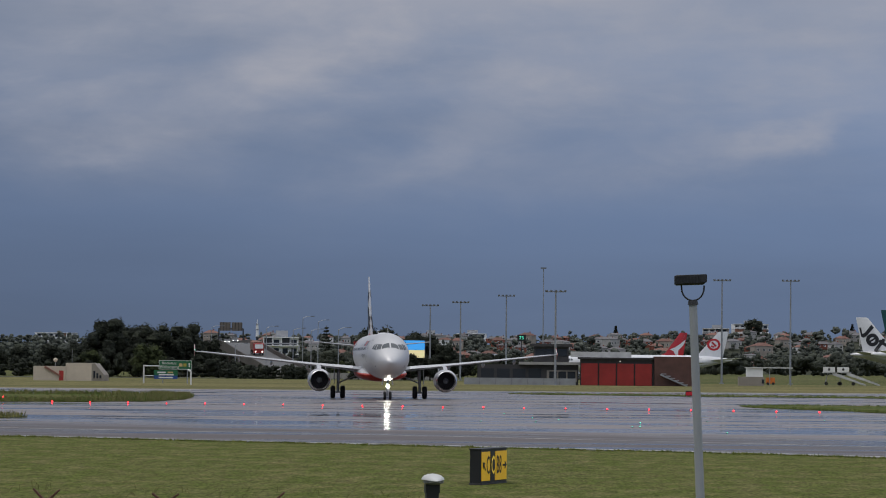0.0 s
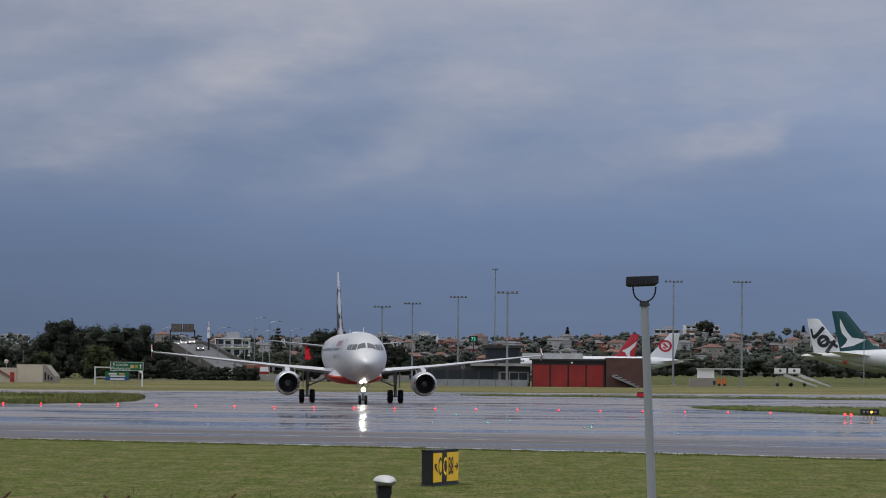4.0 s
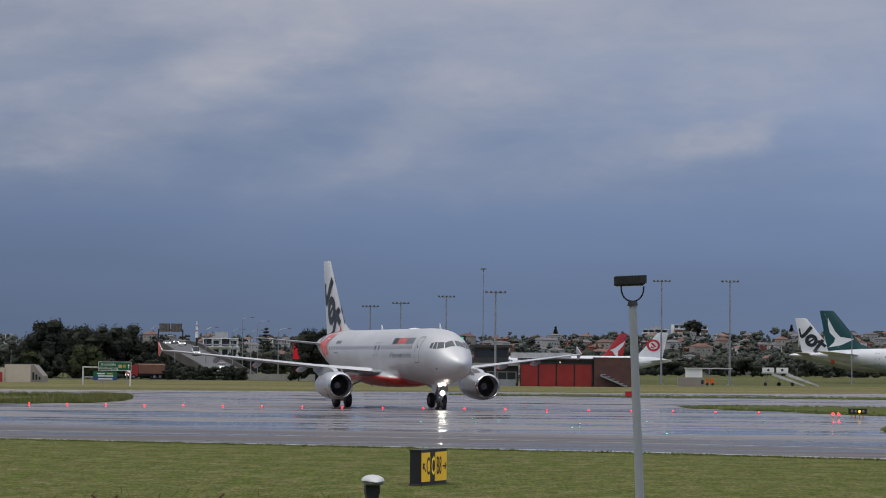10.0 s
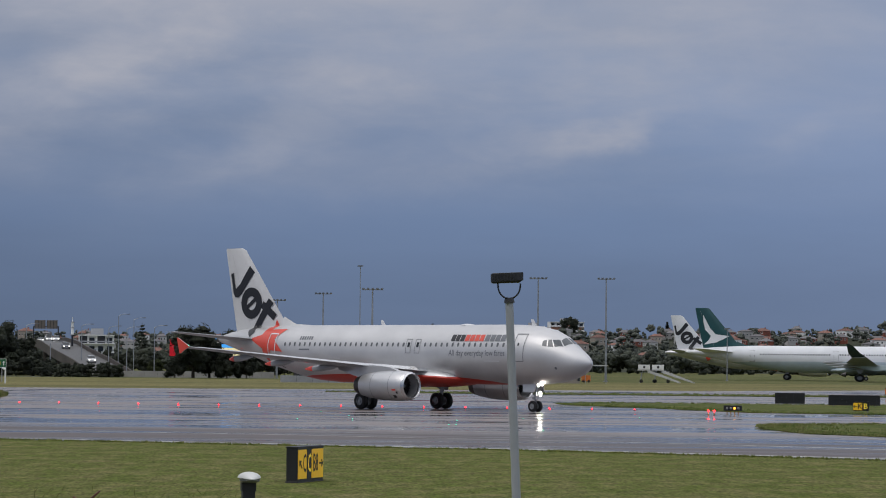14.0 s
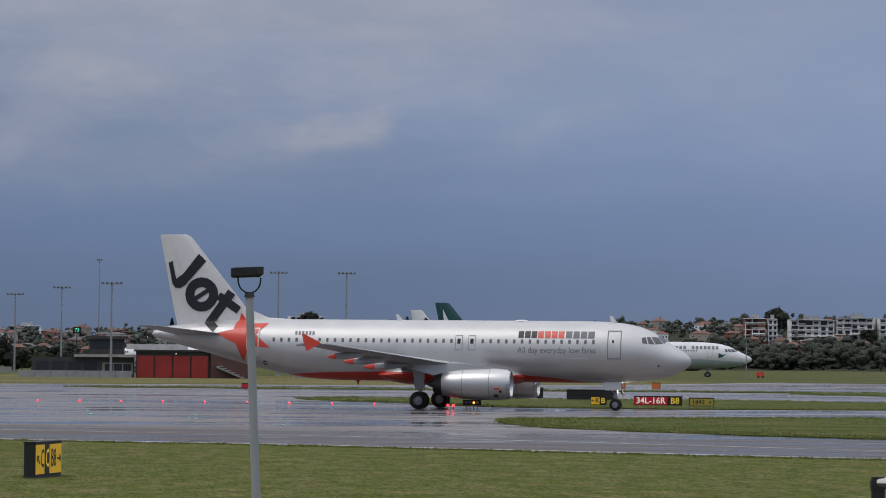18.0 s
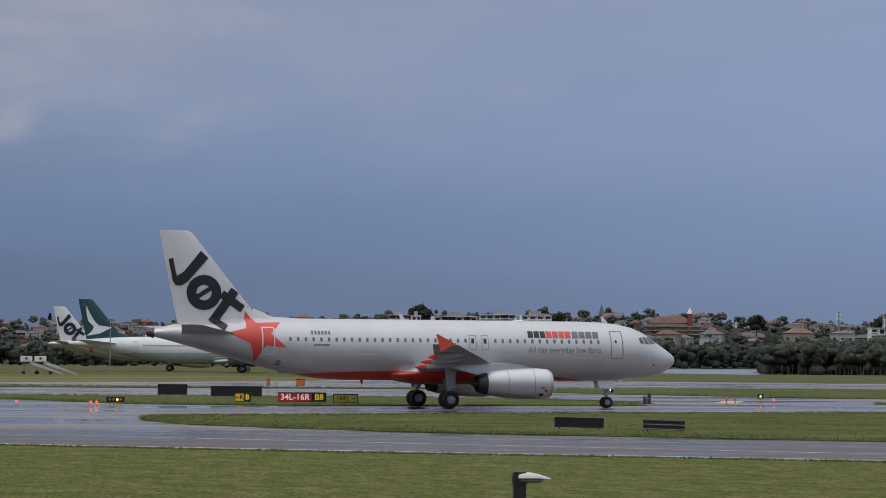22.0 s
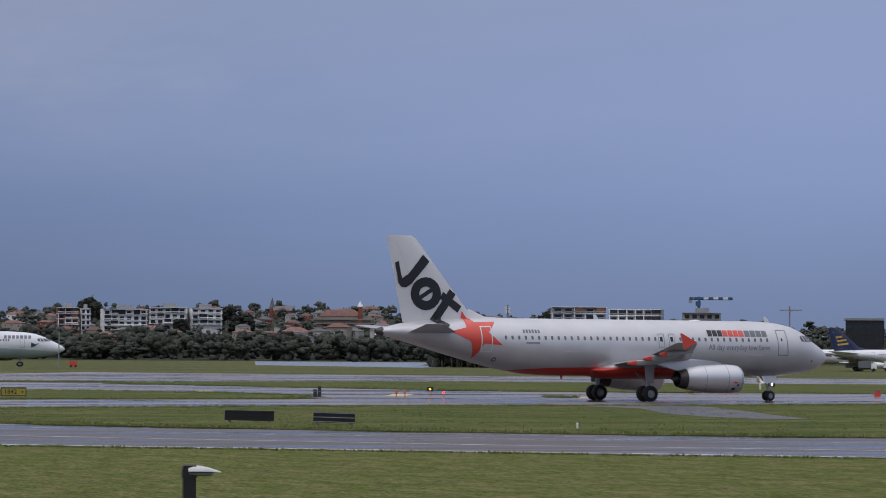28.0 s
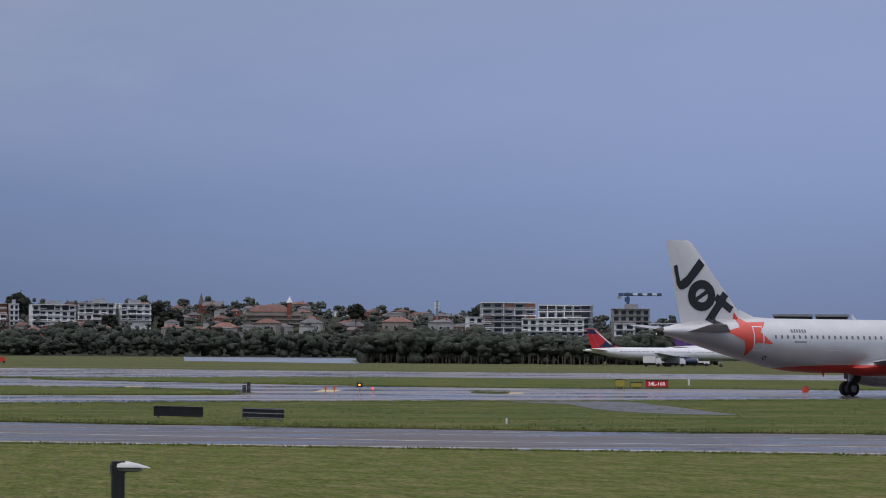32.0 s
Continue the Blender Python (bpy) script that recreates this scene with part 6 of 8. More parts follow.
steps = thing("boarding_stairs", "pair of pale mobile boarding stairs parked on the grass", "stairs", pose(49, 573, 0))
for x in (0.4, 3.0):
    part("landing", Shape().box(x - 1.2, x + 1.0, 0, 1.6, 2.3, 2.5), PALE_CLAD, steps, smooth=False)
    fl = part("flight", Shape().loft([[(x + 0.6, y, 2.5), (x + 0.6, y, 1.9), (x + 6.6, y, -0.03), (x + 6.8, y, 0.15)] for y in (0.1, 1.5)]), PALE_CLAD, steps, smooth=False)
    part("parapet", Shape().box(x - 1.2, x + 1.0, -0.05, 0.05, 2.5, 3.4), WHITE_WALL, steps, smooth=False)
    part("port_hole", Shape().lathe([(0, 0.24), (0.04, 0.22), (0.04, 0.01)], (x - 0.1, -0.06, 2.95), (0, -1, 0), 12), DARK_CLAD, steps)
    for k in range(8):
        part("tread", Shape().box(x + 0.8 + k * 0.7, x + 1.4 + k * 0.7, 0.15, 1.45, 2.34 - k * 0.28, 2.42 - k * 0.28), STEEL, fl, smooth=False)
    part("strut", Shape().tube((x - 0.8, 0.8, 0), (x - 0.3, 0.8, 2.3), 0.09, n=8), STEEL, steps)
    for xx in (x - 0.6, x + 1.8):
        part("wheel", Shape().lathe([(-0.12, 0.05), (-0.12, 0.33), (0.12, 0.33), (0.12, 0.05)], (xx, 0.3, 0.33), (0, 1, 0), 14), RUBBER, steps)


def light_mast(label, x, y, h, head=True, r=0.22):
    root = thing("light_mast", label, "light mast", pose(x, y, 0), "apron light masts")
    part("pole", Shape().tube((0, 0, -0.2), (0, 0, h), r, r * 0.55, 10), STEEL, root)
    part("base_flange", Shape().tube((0, 0, -0.05), (0, 0, 0.12), r * 2.2, n=10), STEEL, root)
    if head:
        part("headframe", Shape().box(-1.7, 1.7, -0.12, 0.12, h - 0.15, h + 0.02), STEEL, root, smooth=False)
        for k in range(5):
            part("floodlight", Shape().box(-1.7 + k * 0.76, -1.7 + k * 0.76 + 0.4, -0.45, 0.1, h + 0.02, h + 0.22), GREY_PAINT, root, smooth=False)
    else:
        part("floodlight", Shape().box(-0.65, 0.65, -0.5, 0.3, h, h + 0.3), GREY_PAINT, root, smooth=False)
    return root


for x, y, h in ((30.8, 599.2, 20), (44.0, 598.4, 20), (-1.2, 500, 15.2), (-11.4, 619.9, 17.1), (-20.6, 619.7, 15.7), (-26.7, 619.4, 15.0)):
    light_mast("tall grey apron light mast with a flat lamp head", x, y, h)
light_mast("very tall slim light mast with a single lamp", -4.5, 700, 25.1, False, 0.16)
for x, y, h in ((78.0, 690, 11.5), (137.5, 668, 8.5)):
    light_mast("slim white light pole near the parked airliner", x, y, h, False, 0.14)

disp = thing("display_board", "small black display on a post with lit green figures", "sign", pose(-8.3, 620, 0))
part("post", Shape().tube((0, 0.1, 0), (0, 0.1, 8.0), 0.09, n=8), DARK_METAL, disp)
part("case", Shape().box(-0.85, 0.85, 0.0, 0.3, 8.0, 9.3), BLACK, disp, smooth=False)
part("figures", writing("73", 0.95, 0.01), glow("green_figures", (0.10, 0.75, 0.48), 0.7), disp, "lit green figures", m=pose(0, -0.03, 8.65))

# apron clutter under the parked airliners
for x, y, kind in ((118.5, 690, "red"), (141.5, 672, "red"), (38, 566, "orange")):
    c = thing("equipment_box", "small %s ground equipment box" % kind, "equipment", pose(x, y, 0), "ground equipment")
    part("body", Shape().box(-0.8, 0.8, -0.5, 0.5, 0.25, 1.35), RED_PAINT if kind == "red" else ORANGE, c, smooth=False)
    for xx in (-0.5, 0.5):
        part("wheel", Shape().lathe([(-0.1, 0.02), (-0.1, 0.25), (0.1, 0.25), (0.1, 0.02)], (xx, -0.45, 0.25), (0, 1, 0), 10), RUBBER, c)
TRUCKS = [(306, 690, WHITE_WALL), (311.5, 688, GREY_PAINT), (352, 690, WHITE_WALL), (357, 688, WHITE_WALL), (347, 694, GREY_PAINT), (322, 715, WHITE_WALL), (331, 716, WHITE_WALL), (366, 690, WHITE_WALL)]
for x, y, mat in TRUCKS:
    c = thing("service_vehicle", "boxy ground service truck parked beside the airliners", "truck", pose(x, y, 0, 0, 0, -22), "service vehicles")
    part("body", Shape().box(-2.0, 1.0, -1.1, 1.1, 0.9, 2.6), mat, c, smooth=False)
    part("cab", Shape().loft([[(1.05, -1.0, z0), (2.5, -1.0, z0), (2.5, 1.0, z0), (1.05, 1.0, z0)] if z0 < 1.5 else [(1.05, -0.9, z0), (2.0, -0.9, z0), (2.0, 0.9, z0), (1.05, 0.9, z0)] for z0 in (0.6, 1.4, 2.1)]), WHITE_WALL, c, smooth=False)
    part("chassis", Shape().box(-2.0, 2.4, -0.5, 0.5, 0.5, 0.9), DARK_METAL, c, smooth=False)
    for xx in (-1.3, 1.7):
        for yy in (-1.0, 1.0):
            part("wheel", Shape().lathe([(-0.12, 0.05), (-0.12, 0.42), (0.12, 0.42), (0.12, 0.05)], (xx, yy, 0.42), (0, 1, 0), 12), RUBBER, c)

# white control hut by the left trees
HUT_CREAM = material("cream_hut_paint", (0.58, 0.50, 0.40), 0.7, vary=0.15, grain=0.6)
hut = thing("pump_house", "long cream flat-roofed hut with sloped ends", "building", pose(-85, 492.5, 0, 0, 0, -1))
part("wall", Shape().box(0, 5.2, 0, 5, -0.1, 2.3), HUT_CREAM, hut, smooth=False)
part("tall_wall", Shape().box(5.2, 9.4, 0.2, 5, -0.1, 2.85), HUT_CREAM, hut, smooth=False)
part("sloped_end", Shape().loft([[(9.4, y, 0), (9.4, y, 2.8), (9.9, y, 2.8), (11.4, y, 1.0), (11.4, y, 0)] for y in (0.2, 5)]), CREAM, hut, smooth=False)
part("ramp_roof", Shape().loft([[(1.7, y, 2.1), (2.0, y, 2.32), (4.4, y, 0.9), (4.4, y, 0.6)] for y in (-0.25, -0.02)]), TERRACOTTA, hut, smooth=False)
part("door", Shape().box(4.2, 4.9, -0.04, 0.0, 0.0, 1.6), ROLLER_RED, hut, smooth=False)
for k in range(3):
    part("window", Shape().box(9.7 + k * 0.5, 10.0 + k * 0.5, 0.15, 0.2, 0.4, 1.6 - k * 0.35), WINDOW, hut, smooth=False)
part("dome_post", Shape().tube((3.2, 2, 2.2), (3.2, 2, 3.0), 0.05, n=6), STEEL, hut)
part("radar_dome", Shape().lathe([(-0.35, 0.02), (-0.2, 0.28), (0.05, 0.36), (0.25, 0.26), (0.36, 0.02)], (3.2, 2, 3.3), (0, 0, 1), 14), HUT_CREAM, hut)
part("aerial", Shape().tube((5.9, 2, 2.8), (5.9, 2, 5.1), 0.03, n=5), STEEL, hut)

# road direction signs
rs = thing("road_sign", "green motorway direction sign on a white gantry", "road sign", pose(-57.0, 452, 0, 0, 0, 7))
part("gantry", Shape().tube((-4.6, 0.1, 0), (-4.6, 0.1, 2.7), 0.12).tube((-4.6, 0.1, 2.55), (2.4, 0.1, 2.55), 0.1).tube((-4.6, 0.1, 1.1), (-2.0, 0.1, 1.1), 0.07), PALE_CLAD, rs)
part("posts", Shape().tube((-1.8, 0.1, 0), (-1.8, 0.1, 2.4), 0.08).tube((1.8, 0.1, 0), (1.8, 0.1, 2.4), 0.08), STEEL, rs)
part("panel", Shape().box(-2.4, 2.45, -0.06, 0.0, 2.05, 3.4), SIGN_GREEN, rs, smooth=False)
part("border", Shape().box(-2.4, 2.45, -0.08, -0.06, 3.32, 3.38).box(-2.4, 2.45, -0.08, -0.06, 2.07, 2.13).box(-2.4, -2.34, -0.08, -0.06, 2.07, 3.38).box(2.39, 2.45, -0.08, -0.06, 2.07, 3.38), SIGN_WHITE, rs, smooth=False)
for text, z in (("Rockdale", 2.98), ("Wollongong", 2.42)):
    part("lettering", writing(text, 0.58), SIGN_WHITE, rs, m=pose(-0.9, -0.09, z))
part("route_shield", Shape().box(0.55, 1.05, -0.09, -0.06, 2.5, 2.95), YELLOW_LINE, rs, smooth=False)
part("route_shield", Shape().box(1.2, 1.65, -0.09, -0.06, 2.5, 2.95), SIGN_OLIVE, rs, smooth=False)
part("arrow", Shape().prism([(-0.06, -0.3), (0.06, -0.3), (0.06, 0.1), (0.2, 0.1), (0, 0.35), (-0.2, 0.1), (-0.06, 0.1)], 0, 0.03).mesh("arrow"), SIGN_WHITE, rs, m=pose(2.05, -0.1, 2.72, 90))
part("lower_panel", Shape().box(-3.1, 0.35, -0.05, 0.0, 0.65, 1.95), SIGN_GREEN, rs, smooth=False)
part("blue_panel", Shape().box(-3.1, 0.35, -0.07, -0.05, 0.65, 1.15), SIGN_BLUE, rs, smooth=False)
for x0, x1, z, mat in ((-2.6, -1.4, 1.62, SIGN_WHITE), (-1.1, -0.3, 1.62, YELLOW_LINE), (-2.4, -0.2, 1.28, SIGN_WHITE), (-2.4, -0.3, 0.86, SIGN_WHITE)):
    part("plain_bar", Shape().box(x0, x1, -0.09, -0.07, z - 0.1, z + 0.1), mat, rs, smooth=False)
pl = thing("street_post", "white post with a hooked lamp top", "post", pose(-51.4, 425, 0))
part("post", Shape().tube((0, 0, 0), (0, 0, 1.9), 0.11, n=8), WHITE_WALL, pl)
part("head", Shape().tube((0, 0, 1.9), (-0.42, 0, 2.12), 0.16, 0.12, 8), WHITE_WALL, pl)

# motorway ramp with railings, lamp posts and its road
ramp_pts = [(-110, 960, 8.3), (-86, 800, 8.3), (-79, 760, 7.2), (-72, 725, 5.0), (-64, 690, 2.6), (-57, 655, 0.3), (-53, 640, 0.02)]
# Weathered concrete taken darker: the ramp's shadowed side is put into the colour.
WEATHERED_SHADED = material("weathered_shaded_concrete", (0.075, 0.064, 0.056), 0.85, vary=0.3, grain=0.4, bump=0.2)
MOTORWAY = material("motorway_asphalt", (0.080, 0.076, 0.072), 0.5, vary=0.15, grain=0.3)
ov = thing("motorway_ramp", "concrete motorway ramp descending past dark trees", "ramp", pose(0, 0, 0))
deck = Shape().loft([[(x - 4.2, y, z - 1.1), (x + 4.4, y, z - 1.1), (x + 4.4, y, z), (x - 4.2, y, z)] for x, y, z in ramp_pts])
part("deck", deck, MOTORWAY, ov, smooth=False)
for off in (-4.6, 4.4):
    for (x0, y0, z0), (x1, y1, z1) in zip(ramp_pts, ramp_pts[1:]):
        part("parapet", Shape().loft([[(x + off, y, z - 1.2), (x + off + 0.3, y, z - 1.2), (x + off + 0.3, y, z + 0.9), (x + off, y, z + 0.9)] for x, y, z in ((x0, y0, z0), (x1, y1, z1))]), WEATHERED_SHADED, ov, smooth=False)
for x, y, z in ramp_pts[:5]:
    for off in (-3.2, 3.0):
        part("pier", Shape().tube((x + off, y, -0.2), (x + off, y, z - 1.05), 0.55, n=10), WEATHERED_SHADED, ov)
em = Shape().loft([[(x - 5.4, y, -0.1), (x + 5.4, y, -0.1), (x + 4.4, y, max(0.0, z - 1.15)), (x - 4.2, y, max(0.0, z - 1.15))] for x, y, z in ramp_pts[4:]])
part("embankment", em, WEATHERED_SHADED, ov, smooth=False)
for x, y, h in ((-67.5, 700, 11), (-60.5, 690, 10.5), (-80, 700, 11), (-54, 660, 10), (-49, 672, 10.5), (-73.5, 690, 7), (-58.5, 735, 13), (-63, 745, 14)):
    p = thing("street_lamp", "grey street lamp with a curved arm beside the ramp", "street lamp", pose(x, y, 0), "motorway lamps")
    part("pole", Shape().tube((0, 0, -0.2), (0, 0, h), 0.13, 0.08, 8), STEEL, p)
    part("arm", Shape().tube((0, 0, h), (1.0, 0, h + 0.45), 0.06, n=6).tube((1.0, 0, h + 0.45), (2.2, 0, h + 0.5), 0.05, n=6), STEEL, p)
    part("lantern", Shape().box(2.0, 2.8, -0.15, 0.15, h + 0.4, h + 0.58), GREY_PAINT, p, smooth=False)
road = [(-50, 650), (-52, 628), (-62, 612), (-100, 598), (-300, 555), (-560, 515), (-560, 524), (-300, 564), (-100, 608), (-67, 624), (-61, 645)]
flat("road", road, -0.02, 0.012, MOTORWAY, "grey public road behind the barrier", "road")
grnd = thing("steel_gate", "low slanted steel truss beside the ramp", "fence", pose(-70, 640, 0))
part("rail", Shape().tube((0, 0, 2.8), (3.6, 0, 0.1), 0.12, n=6).tube((-0.6, 0, 2.6), (3.0, 0, 0), 0.1, n=6), STEEL, grnd)
for k in range(6):
    part("bar", Shape().tube((0.2 + k * 0.55, 0, 2.6 - k * 0.42), (-0.2 + k * 0.55, 0, 2.2 - k * 0.42), 0.06, n=5), STEEL, grnd)

# lit advertising screens and traffic lights beyond the road
scr = thing("advertising_screen", "lit advertising screen showing blue and yellow fields", "screen", pose(-32.4, 650, 0))
part("post", Shape().tube((0, 0.3, 0), (0, 0.3, 4.4), 0.3, n=8), DARK_METAL, scr)
part("housing", Shape().box(-3.4, 3.4, 0.02, 0.5, 4.4, 8.3), DARK_METAL, scr, smooth=False)
part("screen", Shape().box(-3.25, 3.25, -0.02, 0.02, 6.2, 8.15), glow("blue_screen", (0.05, 0.30, 0.72), 0.9), scr, smooth=False)
part("screen", Shape().box(-3.25, 3.25, -0.02, 0.02, 4.5, 6.15), glow("sand_screen", (0.75, 0.66, 0.36), 0.7), scr, smooth=False)
scr = thing("advertising_screen", "tall lit red advertising screen on a post", "screen", pose(-42.4, 640, 0))
part("post", Shape().tube((0, 0.3, 0), (0, 0.3, 4.4), 0.2, n=8), DARK_METAL, scr)
part("screen", Shape().box(-1.1, 1.1, -0.02, 0.25, 6.3, 7.8), glow("red_screen", (0.55, 0.008, 0.020), 0.22), scr, smooth=False)
part("screen", Shape().box(-1.1, 1.1, -0.02, 0.25, 4.3, 6.28), glow("red_screen", (0.55, 0.008, 0.020), 0.22), scr, smooth=False)

# ---- taxiway lights ----
LAMP_BODY = material("yellow_lamp_body", (0.55, 0.25, 0.03), 0.5, vary=0.2)


def ground_light(label, x, y, mat, r=0.11, h=0.07):
    root = thing("taxiway_light", label, "light", pose(x, y, 0.0), "taxiway lights")
    part("rim", Shape().lathe([(-0.02, r * 1.5), (0.025, r * 1.5), (0.04, r * 1.2)], (0, 0, 0), (0, 0, 1), 12), DARK_METAL, root)
    part("lens", Shape().lathe([(0.0, r), (h * 0.6, r * 0.9), (h, r * 0.5), (h * 1.1, 0.005)], (0, 0, 0.02), (0, 0, 1), 12), mat, root)
    return root


stop0 = ground_light("lit red stop bar light set in wet asphalt", -39.1, 235.2, RED_GLOW, 0.065, 0.115)
for i in range(1, 20):
    copy_thing(stop0, pose(-39.1 + i * 3.026, 235.2 - i * 0.72, 0))
g0 = ground_light("lit green lead-on light set in wet asphalt", -4.6, 174.1, GREEN_GLOW, 0.035, 0.04)
for x, y in ((-3.8, 202.8), (-1.8, 186.8), (-1.5, 175.8), (-0.2, 182.0), (3.7, 162.7), (4.4, 174.1), (4.1, 162.9), (8.5, 181.6), (8.0, 150.0), (15.9, 187.8)):
    copy_thing(g0, pose(x, y, 0))


def raised_light(label, x, y, mat, count=2, gap=0.3, h=0.36, turn=0.0, group="guard lights", housing=True):
    root = thing("guard_light", label, "light", pose(x, y, 0.0, 0, 0, turn), group)
    w = gap * (count - 1) / 2
    if housing:
        part("housing", Shape().box(-w - 0.24, w + 0.24, -0.04, 0.14, h - 0.17, h + 0.19), BLACK, root, smooth=False)
    for i in range(count):
        x0 = -w + gap * i
        part("stem", Shape().tube((x0, 0.05, 0), (x0, 0.05, h - 0.1), 0.03, n=6), LAMP_BODY, root)
        on = mat[i] if isinstance(mat, (list, tuple)) else mat
        part("lens", Shape().lathe([(0, 0.085), (0.05, 0.07), (0.07, 0.01)], (x0, -0.05, h), (0, -1, 0), 12), on, root)
    return root


raised_light("pair of lit red stop lights on short stems", 21.8, 201.9, RED_GLOW, 2, 0.38, 0.30, -6, housing=False)
raised_light("pair of lit red stop lights on short stems", -44.6, 243.5, RED_GLOW, 2, 0.38, 0.30, 8, housing=False)
DIM = material("unlit_lens", (0.30, 0.30, 0.28), 0.3)
raised_light("black guard light box with one lit amber lens", 23.75, 206.6, [DIM, DIM, AMBER_GLOW, DIM], 4, 0.25, 0.42, -6)
raised_light("small amber and red guard light pair", 76.3, 228.0, [AMBER_GLOW], 1, 0.2, 0.6, -18)
raised_light("small lit red marker light", 77.2, 227.4, [RED_GLOW], 1, 0.2, 0.35, -18, housing=False)
for x, y in ((73.6, 228.2), (74.3, 228.2)):
    o = thing("marker", "small orange taxiway edge marker on a stem", "marker", pose(x, y, 0), "orange markers")
    part("stem", Shape().tube((0, 0, 0), (0, 0, 0.34), 0.04, n=6), ORANGE, o)
    part("cap", Shape().tube((0, 0, 0.28), (0, 0, 0.5), 0.13, 0.09, 10), ORANGE, o)


# ---- signs ----
def sign(name, label, x, y, turn, w, h, depth, panels, texts, body=None, legs=0.12, narrow=1.0):
    """A box sign on short legs. panels: x0, x1, material; texts: words, x, height, material."""
    root = thing(name, label, "sign", pose(x, y, 0.03, 0, 0, turn))
    part("case", Shape().box(-w / 2, w / 2, 0.0, depth, legs, h), body or BLACK, root, smooth=False)
    part("rim", Shape().box(-w / 2 - 0.02, w / 2 + 0.02, -0.03, depth + 0.02, h, h + 0.035), body or BLACK, root, smooth=False)
    for k in (-0.38, 0.38):
        part("leg", Shape().tube((k * w, depth / 2, -0.05), (k * w, depth / 2, legs + 0.02), 0.04, n=8), STEEL, root)
    for k, (x0, x1, mat) in enumerate(panels):
        inner = k and x0 > panels[0][0] and x1 < panels[0][1]
        part("panel", Shape().box(x0 + 0.02, x1 - 0.02, -0.020 if inner else -0.016, 0.0, legs + (0.09 if inner else 0.05), h - (0.09 if inner else 0.05)), mat, root, smooth=False)
    for text, tx, size, mat in texts:
        if isinstance(text, str):
            part("lettering", writing(text, size, 0.012 * size), mat, root, m=pose(tx, -0.025, (h + legs) / 2) @ Matrix.Diagonal((narrow, 1, 1, 1)))
        else:
            part("arrow", Shape().prism([(px * size, pz * size) for px, pz in ARROW], 0, 0.006).mesh("arrow"), mat, root, m=pose(tx, -0.022, (h + legs) / 2, 90, 0, 0) @ Matrix.Rotation(radians(text), 4, "Z"))
    return root


ARROW = [(-0.45, -0.07), (0.12, -0.07), (0.0, -0.28), (0.14, -0.28), (0.45, 0.0), (0.14, 0.28), (0.0, 0.28), (0.12, 0.07), (-0.45, 0.07)]
near_sign = sign("taxiway_sign", "yellow and black taxiway direction sign in a dark case", -1.83, 83.2, 72, 2.05, 0.93, 0.32,
                 [(-1.03, -0.32, SIGN_YELLOW), (-0.32, 0.06, BLACK), (0.06, 1.03, SIGN_YELLOW)],
                 [(135.0, -0.84, 0.34, BLACK), ("C", -0.52, 0.68, BLACK), ("C", -0.13, 0.68, LETTER_YELLOW), ("B8", 0.36, 0.68, BLACK), (0.0, 0.82, 0.34, BLACK)], BLACK, legs=0.05, narrow=0.58)
part("base_plate", Shape().box(-1.03, 1.03, -0.02, 0.34, -0.06, 0.045), DARK_CLAD, near_sign, "dark base plate in the grass", smooth=False)
sign("runway_sign", "lit red and black runway holding sign on the grass", 38.75, 219.6, -10, 3.5, 0.76, 0.25, [(-1.75, 0.70, SIGN_RED), (0.70, 1.75, BLACK)],
     [("34L-16R", -0.52, 0.62, LETTER_WHITE), ("B8", 1.22, 0.62, LETTER_YELLOW)])
sign("distance_sign", "dull yellow taxiway distance sign with black figures", 41.35, 216.5, -10, 1.8, 0.70, 0.2, [(-0.86, 0.86, SIGN_OLIVE)], [("1842", -0.22, 0.46, BLACK), (0.0, 0.58, 0.28, BLACK)])
sign("taxiway_sign", "small yellow and black taxiway sign with an arrow", 34.3, 218.8, -10, 1.15, 0.74, 0.25, [(-0.56, 0.1, SIGN_YELLOW), (0.1, 0.56, BLACK)],
     [(180.0, -0.4, 0.32, BLACK), ("K", -0.07, 0.55, BLACK), ("B", 0.32, 0.55, LETTER_YELLOW)])
sign("hold_sign", "small lit red sign with a white arc", 13.3, 325, -2, 0.72, 0.6, 0.2, [(-0.35, 0.35, SIGN_RED)], [])
for x, y, w, h, mat in ((58.1, 352, 0.35, 0.85, ORANGE), (61.8, 351.5, 1.0, 0.85, ORANGE), (110.9, 257, 0.9, 0.8, SIGN_OLIVE), (112.3, 256.5, 1.1, 0.55, SIGN_OLIVE)):
    sign("taxiway_sign", "small yellow and orange taxiway sign", x, y, -20, w, h, 0.2, [(-w / 2, w / 2, mat)], [])
sign("runway_sign", "red runway sign with pale figures beside the far taxiway", 114.0, 255.8, -23, 2.0, 0.75, 0.2, [(-1.0, 1.0, SIGN_RED)], [("34L-16R", 0.0, 0.46, LETTER_WHITE)])
rb = thing("equipment_box", "small red cabinet on the far grass", "equipment", pose(118, 234, 0.03))
part("body", Shape().box(-0.2, 0.2, -0.2, 0.2, 0.0, 0.5), RED_PAINT, rb, smooth=False)
part("lid", Shape().box(-0.23, 0.23, -0.22, 0.22, 0.5, 0.54), GREY_PAINT, rb, smooth=False)


